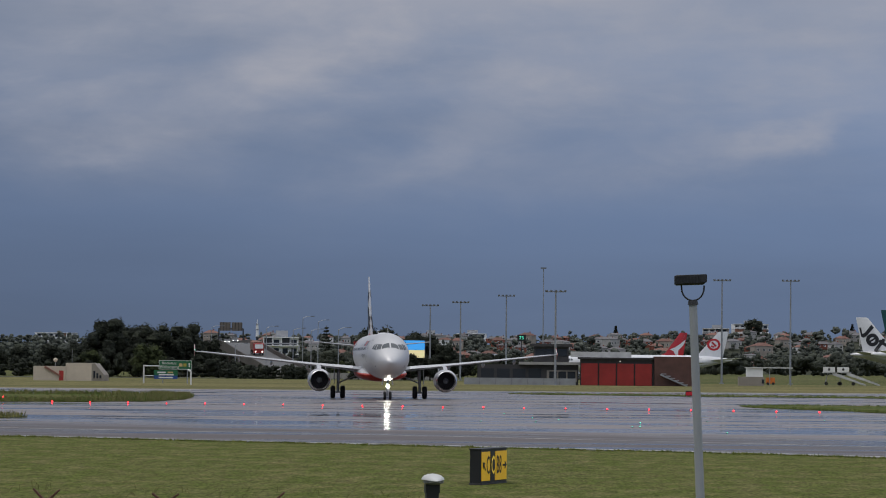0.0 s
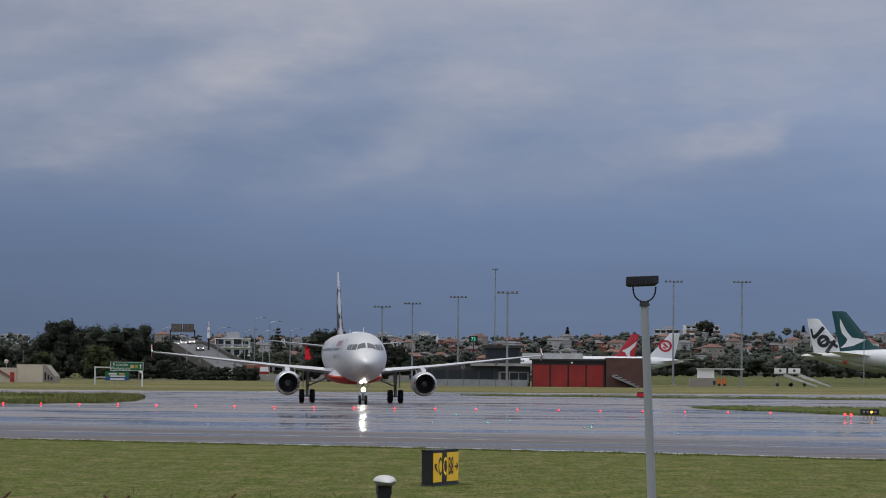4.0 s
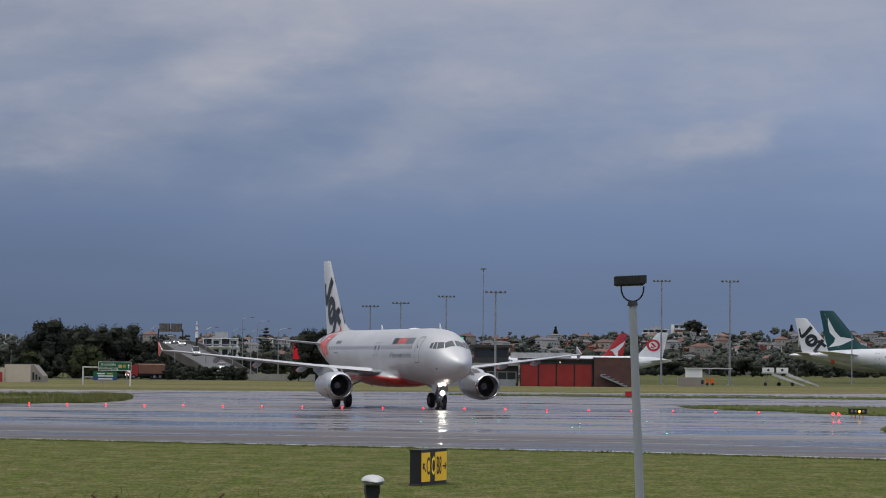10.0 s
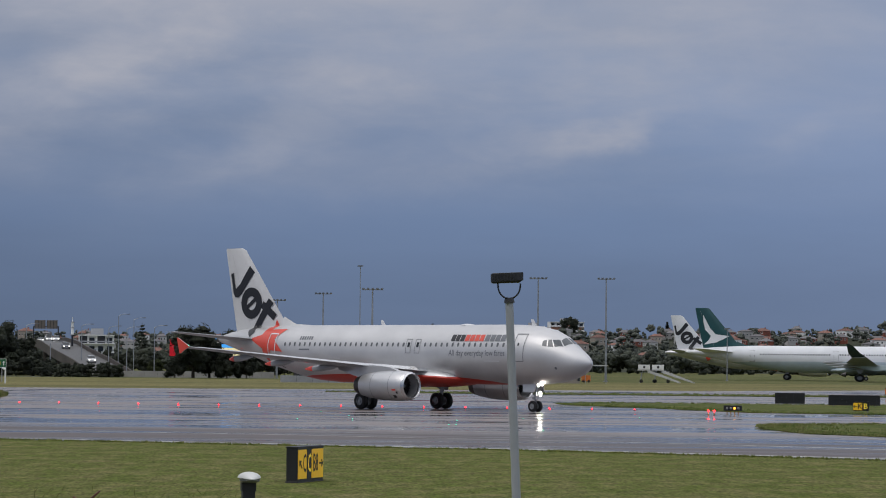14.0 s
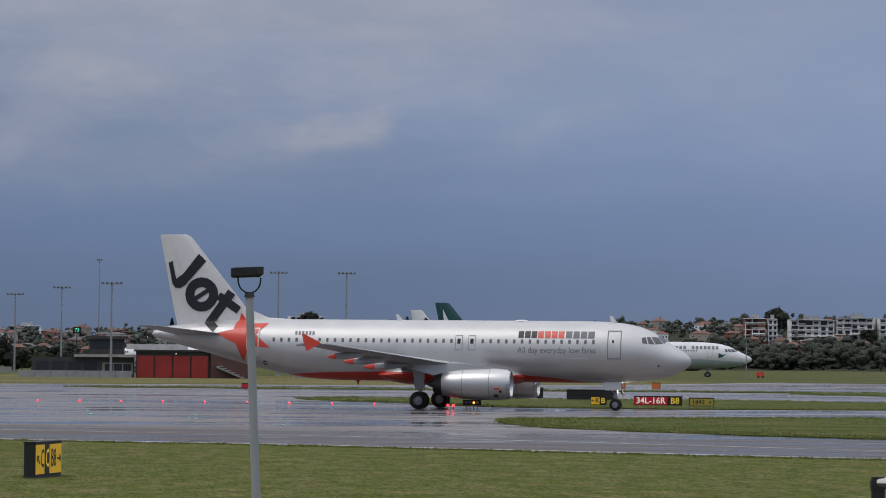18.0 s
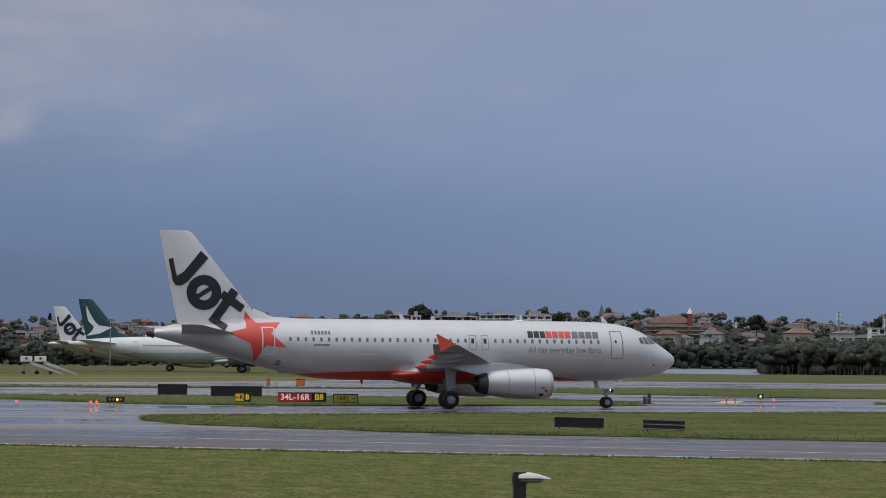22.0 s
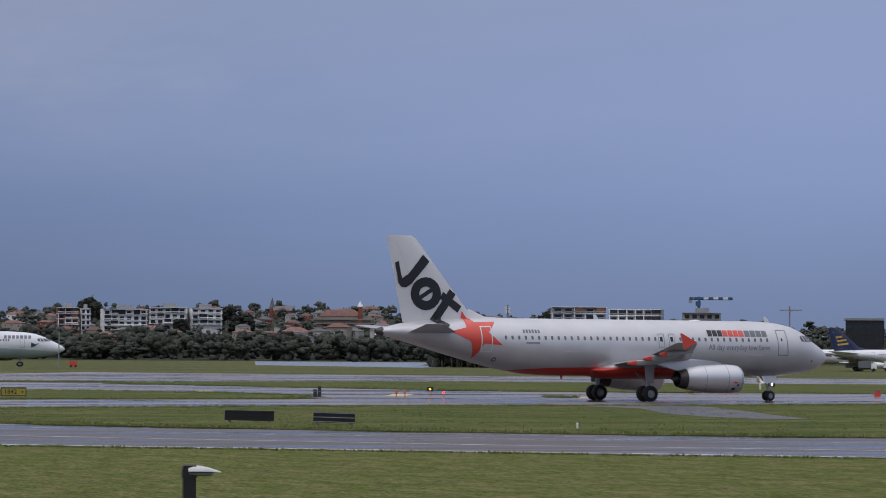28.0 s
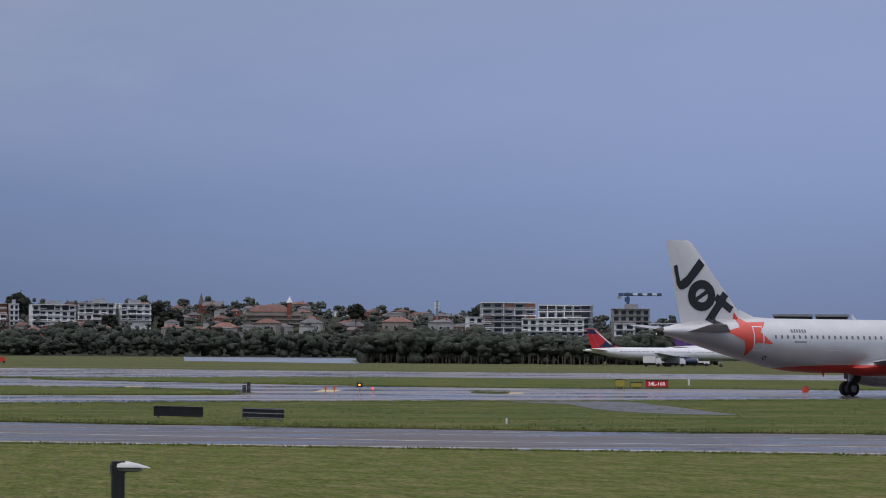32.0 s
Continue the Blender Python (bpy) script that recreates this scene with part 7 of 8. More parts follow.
def sign_back(label, x, y, turn, w, h, tilt=0.0, pale=False):
    """The plain dark back of a box sign, with ribs and a frame."""
    root = thing("taxiway_sign", label, "sign", pose(x, y, 0.05, 0, tilt, turn), "dark sign backs")
    part("case", Shape().box(-w / 2, w / 2, 0, 0.35, 0.08, h), BLACK, root, smooth=False)
    for k in range(max(2, int(w / 0.55))):
        n = max(2, int(w / 0.55))
        part("rib", Shape().box(-w / 2 + (k + 0.5) * w / n - 0.02, -w / 2 + (k + 0.5) * w / n + 0.02, -0.03, 0.0, 0.1, h - 0.02), DARK_METAL, root, smooth=False)
    for z in (0.1, h * 0.55, h - 0.05):
        part("frame_rail", Shape().box(-w / 2, w / 2, -0.045, 0.0, z, z + 0.035), GREY_WALL if pale else DARK_METAL, root, smooth=False)
    for k in (-0.4, 0.4):
        part("leg", Shape().tube((k * w, 0.15, -0.06), (k * w, 0.15, 0.1), 0.05, n=6), STEEL, root)
    return root


sign_back("dark back of a taxiway sign on the grass island", 34.7, 259.8, -8, 2.5, 0.98)
sign_back("long dark back of a taxiway sign on the grass island", 38.8, 251, -8, 4.2, 0.92)
sign_back("dark ribbed sign back lying low in the grass", 37.75, 139.4, -12, 2.3, 0.55, 1.0)
sign_back("dark sign back with pale rails low in the grass", 40.53, 134.9, -14, 1.9, 0.56, 1.5, True)
flag = thing("marker_post", "dark pair of short cylinder markers on a kerb", "marker", pose(64.3, 218.4, 0.05))
for x in (-0.16, 0.18):
    part("cylinder", Shape().tube((x, 0, 0), (x, 0, 0.85 if x > 0 else 0.62), 0.14, n=12), DARK_CLAD, flag)
    part("band", Shape().tube((x, 0, 0.45), (x, 0, 0.52), 0.147, n=12), GREY_PAINT, flag)
part("kerb", Shape().box(-0.8, 1.2, -0.4, 0.4, -0.05, 0.06), CONCRETE, flag, smooth=False)
for x, y in ((49.6, 127.6), (128.8, 281), (129.6, 283)):
    p = thing("marker_post", "short white marker post in the grass", "marker", pose(x, y, 0.03), "white posts")
    part("post", Shape().tube((0, 0, 0), (0, 0, 0.24 if x < 60 else 0.6), 0.05, n=8), SIGN_WHITE, p)
    part("cap", Shape().tube((0, 0, 0.24 if x < 60 else 0.6), (0, 0, 0.28 if x < 60 else 0.66), 0.06, 0.03, n=8), SIGN_WHITE, p)

# ---- lamps by the perimeter ----
POLE_GREY = material("pale_grey_pole_paint", (0.31, 0.325, 0.345), 0.5, vary=0.14, grain=1.0)
lampost = thing("perimeter_lamp", "grey pole with a black box floodlight in a curved bracket", "street lamp", pose(0, 0, 0))
part("pole", Shape().tube((2.585, 56.9, 0.0), (2.395, 57.0, 4.40), 0.084, 0.074, 18), POLE_GREY, lampost)
part("pole_cap", Shape().tube((2.397, 57.0, 4.38), (2.393, 57.0, 4.46), 0.10, 0.085, 16), BLACK, lampost)
br = Shape()
prev = None
for k in range(13):
    a = math.pi * k / 12
    p = (2.39 - 0.21 * math.cos(a), 57.0, 4.74 - 0.28 * math.sin(a) ** 0.8)
    if prev:
        br.tube(prev, p, 0.017, n=6)
    prev = p
part("bracket", br, BLACK, lampost)
hd = Shape().loft([[(2.05, 56.86, z0), (2.63, 56.86, z0 + 0.035), (2.63, 57.14, z0 + 0.035), (2.05, 57.14, z0)] if k else [(2.09, 56.88, z0), (2.58, 56.88, z0 + 0.02), (2.58, 57.12, z0 + 0.02), (2.09, 57.12, z0)] for k, z0 in ((0, 4.735), (1, 4.76), (1, 4.91), (0, 4.925))])
lh = part("lamp_head", hd, BLACK, lampost, smooth=False)
part("end_cap", Shape().box(2.53, 2.645, 56.85, 57.15, 4.80, 4.94), DARK_METAL, lh, smooth=False)
for k in range(7):
    part("cooling_fin", Shape().box(2.1 + k * 0.06, 2.12 + k * 0.06, 56.845, 57.155, 4.785, 4.90), DARK_METAL, lh, smooth=False)


def low_lamp(label, x, y, turn, top=1.36, lift=0.0):
    root = thing("low_lamp", label, "lamp", pose(x, y, 0.06, 0, 0, turn), "low perimeter lamps")
    part("post", Shape().box(-0.1, 0.1, -0.1, 0.1, 0.0, top - 0.005), BLACK, root, smooth=False)
    part("collar", Shape().box(-0.115, 0.115, -0.115, 0.115, top - 0.2, top - 0.06), BLACK, root, smooth=False)
    rings = []
    for u, w, h, z in ((-0.06, 0.06, 0.030, 0.0), (-0.02, 0.15, 0.075, 0.0), (0.06, 0.185, 0.095, 0.0), (0.18, 0.18, 0.090, 0.0), (0.32, 0.13, 0.062, -0.004), (0.44, 0.07, 0.032, -0.012), (0.52, 0.02, 0.010, -0.018)):
        rings.append([(u, w * math.cos(2 * math.pi * i / 16), top + lift + z + h * math.sin(2 * math.pi * i / 16) * (1.0 if math.sin(2 * math.pi * i / 16) > 0 else 0.25)) for i in range(16)])
    part("rim", Shape().loft([[(0.16 + q * 0.25 * math.cos(2 * math.pi * i / 18), q * 0.17 * math.sin(2 * math.pi * i / 18), top + lift + z) for i in range(18)] for q, z in ((0.7, -0.075), (0.95, -0.05), (1.0, -0.02))]), GREY_PAINT, root, "darker underside of the hood")
    part("luminaire", Shape().loft(rings), PALE_CLAD, root, "pale grey lamp hood")
    part("lens", Shape().box(0.08, 0.4, -0.09, 0.09, top + lift - 0.045, top + lift - 0.02), DIM, root, smooth=False)
    return root


low_lamp("black square post with a pale grey lamp hood, end on", -2.1, 50, -80, 1.295, 0.02)
low_lamp("black square post with a pale grey lamp hood reaching sideways", 12.14, 48.5, -8, 1.385, -0.10)

# barbed wire along the perimeter fence
RUST = material("rusty_wire", (0.10, 0.045, 0.03), 0.8, vary=0.35)
fw = thing("barbed_wire_fence", "perimeter fence topped with rusty barbed wire", "fence", pose(0, 0, 0))
for k in range(5):
    x = -7.0 + k * 2.4
    part("fence_post", Shape().tube((x, 22, 0), (x, 22, 2.02), 0.035, n=8), STEEL, fw)
    part("arm", Shape().tube((x, 22, 2.0), (x, 21.8, 2.24), 0.02, n=6), STEEL, fw)
for z, y in ((2.10, 21.92), (2.17, 21.86), (2.235, 21.8)):
    part("wire", Shape().tube((-7.2, y, z), (2.8, y, z), 0.006, n=5), RUST, fw)
for k in range(3):
    x = -3.66 + k * 0.80 + 0.05 * (k % 2)
    part("barb", Shape().tube((x - 0.09, 21.8, 2.33 - 0.025 * (k % 3)), (x, 21.8, 2.235), 0.009, 0.012, 5).tube((x, 21.8, 2.235), (x + 0.10, 21.79, 2.325 - 0.02 * (k % 2)), 0.012, 0.007, 5), RUST, fw)
for k in range(40):
    part("mesh_wire", Shape().tube((-7 + k * 0.25, 22, 0.05), (-7 + k * 0.25, 22, 2.0), 0.004, n=4), STEEL, fw)

# ---- grass blades along the verges and over the near lawn ----
def inside(outline, x, y):
    hit = False
    n = len(outline)
    for i in range(n):
        (x0, y0), (x1, y1) = outline[i], outline[(i + 1) % n]
        if (y0 > y) != (y1 > y) and x < (x1 - x0) * (y - y0) / (y1 - y0) + x0:
            hit = not hit
    return hit


def tuft(s, x, y, z, h, r, blades):
    for k in range(blades):
        a = rng.uniform(0, 6.28)
        q = r * math.sqrt(rng.random())
        bx, by = x + q * math.cos(a), y + q * math.sin(a)
        lean = rng.uniform(0.1, 0.6) * h
        b = rng.uniform(0, 6.28)
        w = 0.012 + 0.02 * rng.random()
        hh = h * rng.uniform(0.6, 1.2)
        s.add([(bx - w, by, z), (bx + w, by, z), (bx + w * 0.6 + lean * 0.4 * math.cos(b), by + lean * 0.4 * math.sin(b), z + hh * 0.6), (bx + lean * math.cos(b), by + lean * math.sin(b), z + hh)], [(0, 1, 2, 3)])


def scatter(outline, label, count, h, mat, box):
    s = Shape()
    for k in range(count):
        x, y = rng.uniform(box[0], box[1]), rng.uniform(box[2], box[3])
        if inside(outline, x, y) and noise.noise(Vector((x * 0.12, y * 0.12, 3))) > -0.25 + 0.5 * rng.random() - 0.25:
            tuft(s, x, y, 0.04, h * rng.uniform(0.4, 1.3), 0.35, 6)
    return tagged(part("grass_tufts", s, mat, smooth=False), label, "grass", kind="stuff")


def verge(outline, label, count, h, rows=None, width=2.5, mat=None, blades=6, r=0.22):
    """Ragged taller grass along the edge of an island, and scattered over it."""
    s = Shape()
    n = len(outline)
    edges = []
    for i in range(n):
        a, b = Vector(outline[i]), Vector(outline[(i + 1) % n])
        if max(abs(a.x), abs(b.x)) < 150 and (a - b).length < 120:
            edges.append((a, b, (a - b).length))
    total = sum(e[2] for e in edges)
    for k in range(count):
        u = rng.random() * total
        for a, b, ln in edges:
            if u <= ln:
                break
            u -= ln
        p = a + (b - a) * (u / ln)
        q = p + Vector((rng.gauss(0, 1), rng.gauss(0, 1))) * width * rng.random()
        if inside(outline, q.x, q.y):
            tuft(s, q.x, q.y, 0.04, h * rng.uniform(0.4, 1.2), r, blades)
    return tagged(part("grass_tufts", s, mat or GRASS_BLADE, smooth=False), label, "grass", kind="stuff")


LAWN_BLADE = leaf_material("lawn_blades", (0.100, 0.140, 0.020), (0.190, 0.200, 0.055), 3.0, 0.02)
s = Shape()
for (x0, y0), (x1, y1) in zip(NEAR_EDGE[1:], NEAR_EDGE[2:]):
    for k in range(int(25 * math.hypot(x1 - x0, y1 - y0))):
        u = rng.random()
        x, y = x0 + (x1 - x0) * u, y0 + (y1 - y0) * u - 0.25 - abs(rng.gauss(0, 0.5))
        if abs(x) < 60:
            tuft(s, x, y, 0.025, 0.07 * rng.uniform(0.5, 1.5), 0.2, 4)
tagged(part("grass_tufts", s, LAWN_BLADE, smooth=False), "short uneven blades along the lawn edge", "grass", kind="stuff")
scatter(STRIP, "uneven tufts over the grass strip", 5000, 0.06, GRASS_BLADE, (16, 110, 85, 200))
scatter(STRIP, "dry tufts over the grass strip", 3500, 0.06, DRY_BLADE, (16, 110, 85, 200))
verge(STRIP, "ragged green grass along the edge of the island", 5000, 0.12)
verge(STRIP, "dry brown grass along the edge of the island", 2500, 0.12, mat=DRY_BLADE, width=1.5)
verge(ISLAND_B, "ragged green grass along the edge of the island", 3000, 0.14)
verge(ISLAND_C, "ragged green grass along the edge of the far island", 2500, 0.16)
verge(ISLAND_D, "ragged green grass along the thin island", 2000, 0.18)
verge(ISLAND_L, "tall pale grass along the edge of the island", 5000, 0.42, mat=DRY_BLADE, width=4.0)
verge(ISLAND_L, "green grass among the tall pale grass", 4000, 0.36, width=4.0)
verge(TURF, "ragged grass on a small turf patch", 120, 0.2)
verge(ISLAND_S, "tall pale grass at the tip of the island", 900, 0.35, mat=DRY_BLADE)


s = Shape()
for k in range(150):
    x = rng.uniform(-19, -3.0)
    y = rng.uniform(64, 76) - 0.1 * x
    h = rng.uniform(0.10, 0.26)
    lean = rng.uniform(-0.25, 0.25)
    s.add([(x - 0.008, y, 0.02), (x + 0.008, y, 0.02), (x + lean * 0.4 + 0.01, y, h * 0.7), (x + lean + 0.03, y, h), (x + lean * 0.4 - 0.01, y, h * 0.7)], [(0, 1, 2, 3, 4)])
    leaf(s, (x + lean, y, h), 0.025)
tagged(part("weed_stalks", s, DRY_BLADE, smooth=False), "thin dry weed stalks in the near grass", "weeds", kind="stuff")

# ---- vehicles ----
CAR_WHITE = material("white_car_paint", (0.66, 0.66, 0.65), 0.25, vary=0.04, coat=0.5)
CAR_ORANGE = material("orange_stripe_paint", (0.68, 0.27, 0.02), 0.35, vary=0.08)
CAR_BLUE = material("sky_blue_stripe_paint", (0.05, 0.33, 0.52), 0.35, vary=0.08)
CAR_PALE_BLUE = material("pale_blue_lettering_paint", (0.20, 0.45, 0.58), 0.4, vary=0.08)
CAR_GREY = material("grey_car_paint", (0.16, 0.165, 0.18), 0.25, metal=0.4, coat=0.5)
HEAD_GLOW = glow("head_lamp", (1.0, 0.97, 0.88), 1.8)
LENS = glass("clear_lamp_lens", (0.45, 0.46, 0.47), 0.05)


def slab_y(outline, y0, y1, inset=0.0):
    """An outline in (x, z) drawn out across the vehicle, its outer edges drawn in a little."""
    c = Vector((sum(p[0] for p in outline) / len(outline), sum(p[1] for p in outline) / len(outline)))
    small = [tuple(c + (Vector(p) - c) * (1 - inset)) for p in outline]
    w = (y1 - y0) * 0.06
    return Shape().loft([[(x, y, z) for x, z in o] for o, y in ((small, y0), (outline, y0 + w), (outline, y1 - w), (small, y1))])


def arch(cx, cz, r, a0=180, a1=0, n=8):
    return [(cx + r * math.cos(radians(a0 + (a1 - a0) * k / n)), cz + r * math.sin(radians(a0 + (a1 - a0) * k / n))) for k in range(n + 1)]


def vehicle_wheel(root, x, y, r, w, label="black tyre on a grey steel rim"):
    tyre = [(-w, r * 0.54), (-w, r * 0.9), (-w * 0.7, r), (w * 0.7, r), (w, r * 0.9), (w, r * 0.54)]
    me = Shape().lathe(tyre, (0, 0, 0), (0, 1, 0), 24)
    wh = part("wheel", me, RUBBER, root, label, m=pose(x, y, r))
    rim = Shape().lathe([(-w * 0.92, r * 0.55), (-w * 0.6, r * 0.5), (-w * 0.75, r * 0.2), (-w * 0.9, 0.01)], (0, 0, 0), (0, 1, 0), 18)
    rim.lathe([(w * 0.92, r * 0.55), (w * 0.6, r * 0.5), (w * 0.75, r * 0.2), (w * 0.9, 0.01)], (0, 0, 0), (0, 1, 0), 18)
    for k in range(6):
        a = k * math.pi / 3
        for yy in (-w * 0.78, w * 0.78):
            rim.tube((r * 0.38 * math.cos(a), yy - 0.01, r * 0.38 * math.sin(a)), (r * 0.38 * math.cos(a), yy + 0.01, r * 0.38 * math.sin(a)), r * 0.085, n=6)
    part("rim", rim, STEEL, wh)
    return wh


def service_ute():
    root = thing("service_ute", "white dual-cab tray ute with orange and blue safety stripes", "car", pose(-320, 175, 0, 0, 0, -11))
    low = [(-1.05, 0.46), (-1.26, 1.0), (-1.30, 1.38), (-0.4, 1.39), (0.9, 1.40), (1.32, 1.42), (1.75, 1.395), (2.15, 1.325), (2.45, 1.22), (2.60, 1.05), (2.66, 0.82), (2.72, 0.62), (2.70, 0.42), (2.16, 0.42)]
    low += arch(1.65, 0.42, 0.50, 0, 180, 10) + [(1.05, 0.44), (-0.6, 0.44)]
    body = Shape().loft([[(x, y, z) for x, z in ([(px - 0.10 * max(0, px - 1.6), pz - 0.05 * (pz > 1.2)) for px, pz in low] if abs(y) > 0.9 else low)] for y in (-0.93, -0.86, 0.86, 0.93)])
    part("body", body, CAR_WHITE, root)
    cabin = [(-1.30, 1.36), (-1.33, 1.72), (-1.20, 1.87), (-0.95, 1.925), (-0.46, 1.96), (0.05, 1.94), (0.42, 1.855), (0.90, 1.63), (1.36, 1.38)]

    def lean(z):
        return 1.0 - 0.15 * max(0.0, (z - 1.38) / 0.58)

    rings = [[(x, y * lean(z), z - drop * max(0.0, (z - 1.38) / 0.58)) for x, z in cabin] for y, drop in ((-0.91, 0.11), (-0.84, 0.03), (-0.5, 0.0), (0.5, 0.0), (0.84, 0.03), (0.91, 0.11))]
    part("cabin", Shape().loft(rings), CAR_WHITE, root)
    for side in (-1, 1):
        def pane(pts, name, mat, lift=0.012):
            sh = Shape().add([(x, side * (0.91 * lean(z + 0.07) + lift), z) for x, z in pts], [tuple(range(len(pts)))])
            return part(name, sh, mat, root, smooth=False)
        pane([(-1.13, 1.64), (-0.92, 1.41), (-0.30, 1.385), (-0.32, 1.82), (-1.0, 1.815), (-1.12, 1.75)], "side_window", CABIN_GLASS)
        pane([(-0.08, 1.38), (1.06, 1.395), (0.88, 1.52), (0.58, 1.69), (0.34, 1.79), (-0.06, 1.82)], "side_window", CABIN_GLASS)
        dm = 0.936
        for x0, x1 in ((-1.12, -0.80), (-0.53, -0.20), (0.10, 0.46), (0.69, 1.05)):
            part("orange_stripe", Shape().add([(x0, side * dm, 1.375), (x1, side * dm, 1.375), (x1 + 0.16, side * dm, 1.02), (x1 + 0.32, side * dm, 0.68), (x0 + 0.34, side * dm, 0.68), (x0 + 0.17, side * dm, 1.02)], [(0, 1, 2, 3, 4, 5)]), CAR_ORANGE, root, smooth=False)
        part("blue_sill_stripe", Shape().add([(-0.92, side * 0.938, 0.655), (1.02, side * 0.938, 0.64), (0.98, side * 0.938, 0.50), (-0.86, side * 0.938, 0.52)], [(0, 1, 2, 3)]), CAR_BLUE, root, smooth=False)
        for x0, x1, z0, z1 in ((-0.74, -0.30, 0.80, 1.02), (-0.18, 0.18, 0.78, 1.04)):
            part("plain_bar", Shape().add([(x0, side * 0.939, z0), (x1, side * 0.939, z0), (x1 - 0.06, side * 0.939, z1), (x0 + 0.02, side * 0.939, z1)], [(0, 1, 2, 3)]), CAR_PALE_BLUE, root, smooth=False)
        for x in (-1.02, -0.08):
            part("door_handle", Shape().box(x, x + 0.27, side * 0.94 - 0.02, side * 0.94 + 0.03, 1.14, 1.19), BLACK, root, smooth=False)
        for x in (-0.21, 1.02):
            part("door_gap", Shape().box(x, x + 0.014, side * 0.932 - 0.006, side * 0.932 + 0.006, 0.50, 1.37), GREY_SEAM, root, smooth=False)
        part("door_mirror", Shape().loft([[(0.72, side * y, 1.33), (0.98, side * y, 1.33), (0.95, side * y, 1.50), (0.76, side * y, 1.52)] for y in (0.90, 0.97, 1.10)]), BLACK, root)
        part("bonnet_patch", Shape().add([(1.30, side * 0.938, 1.25), (1.62, side * 0.938, 1.23), (1.60, side * 0.938, 1.11), (1.33, side * 0.938, 1.10)], [(0, 1, 2, 3)]), CAR_ORANGE, root, smooth=False)
        part("wing_patch", Shape().add([(2.02, side * 0.938, 1.275), (2.30, side * 0.925, 1.19), (2.50, side * 0.86, 1.12), (2.48, side * 0.90, 1.06), (2.06, side * 0.938, 1.16)], [(0, 1, 2, 3, 4)]), CAR_BLUE, root, smooth=False)
        part("headlamp", Shape().loft([[(2.24, side * y, 1.11), (2.56, side * y, 1.05), (2.60, side * y, 0.93), (2.34, side * y, 0.93)] for y in (0.60, 0.945)]), LENS, root)
        st = Shape().tube((-0.73, side * 0.99, 0.36), (0.92, side * 0.99, 0.36), 0.055, n=10)
        for x in (-0.5, 0.7):
            st.tube((x, side * 0.99, 0.36), (x, side * 0.8, 0.46), 0.025, n=6)
        part("side_step", st, STEEL, root)
        part("wheel_well", Shape().prism(arch(1.65, -0.66, 0.56, 0, 180, 12), 0, 0.02).mesh("wheel_well"), BLACK, root, m=pose(0, side * 0.62, 1.06, 90, 0, 0))
        part("wheel_arch_liner", Shape().loft([[(x, side * y, z) for x, z in arch(1.65, 0.42, 0.497, -4, 184, 14)] for y in (0.925, 0.5)], False), BLACK, root)
        part("wheel_arch_lip", Shape().loft([[(x, side * y, z) for x, z in arch(1.65, 0.42, r, 0, 180, 14)] for r, y in ((0.57, 0.935), (0.55, 0.957), (0.50, 0.957), (0.495, 0.92))], False), CAR_WHITE, root)
        part("tray_side", Shape().box(-3.25, -1.46, side * 0.98 - 0.015, side * 0.98 + 0.015, 1.05, 1.36), CAR_BLUE, root, smooth=False)
        for x0, w in ((-3.08, 0.27), (-2.60, 0.24), (-2.36, 0.12), (-1.98, 0.28)):
            part("orange_stripe", Shape().add([(x0, side * 0.999, 1.355), (x0 + w, side * 0.999, 1.355), (x0 + w + 0.12, side * 0.999, 1.06), (x0 + 0.14, side * 0.999, 1.06)], [(0, 1, 2, 3)]), CAR_ORANGE, root, smooth=False)
        for x0 in (-2.80, -2.22):
            part("white_stripe", Shape().add([(x0, side * 1.0, 1.355), (x0 + 0.10, side * 1.0, 1.355), (x0 + 0.2, side * 1.0, 1.06), (x0 + 0.1, side * 1.0, 1.06)], [(0, 1, 2, 3)]), CAR_WHITE, root, smooth=False)
        part("tray_rail", Shape().box(-3.27, -1.44, side * 0.985 - 0.03, side * 0.985 + 0.03, 0.99, 1.05), STEEL, root, smooth=False)
        part("mud_flap", Shape().box(-2.18, -2.14, side * 0.75 - 0.18, side * 0.75 + 0.18, 0.26, 0.85), BLACK, root, smooth=False)
        part("tail_lamp", Shape().box(-3.30, -3.26, side * 0.8 - 0.12, side * 0.8 + 0.12, 0.84, 0.95), RED_PAINT, root, smooth=False)
        part("rear_guard", Shape().loft([[(x, side * y, z) for x, z in arch(-1.65, 0.42, 0.50, 0, 180, 10)] for y in (0.92, 0.55)], False), BLACK, root)
    part("windscreen", Shape().add([(1.335, -0.80, 1.405), (1.335, 0.80, 1.405), (0.91, 0.74, 1.64), (0.46, 0.66, 1.845), (0.46, -0.66, 1.845), (0.91, -0.74, 1.64)], [(0, 1, 2, 5), (5, 2, 3, 4)]), CABIN_GLASS, root, smooth=False)
    part("tray_floor", Shape().box(-3.27, -1.44, -1.0, 1.0, 0.93, 0.99), DARK_METAL, root, smooth=False)
    part("tailgate", Shape().box(-3.29, -3.25, -0.98, 0.98, 1.05, 1.36), CAR_BLUE, root, smooth=False)
    hb = part("headboard", Shape().tube((-1.42, -0.92, 2.0), (-1.42, 0.92, 2.0), 0.032, n=8), BLACK, root, "black tube headboard behind the cab")
    for y in (-0.92, -0.45, 0.0, 0.45, 0.92):
        part("upright", Shape().tube((-1.44, y, 0.97), (-1.40, y, 2.0), 0.035, n=6), BLACK, hb)
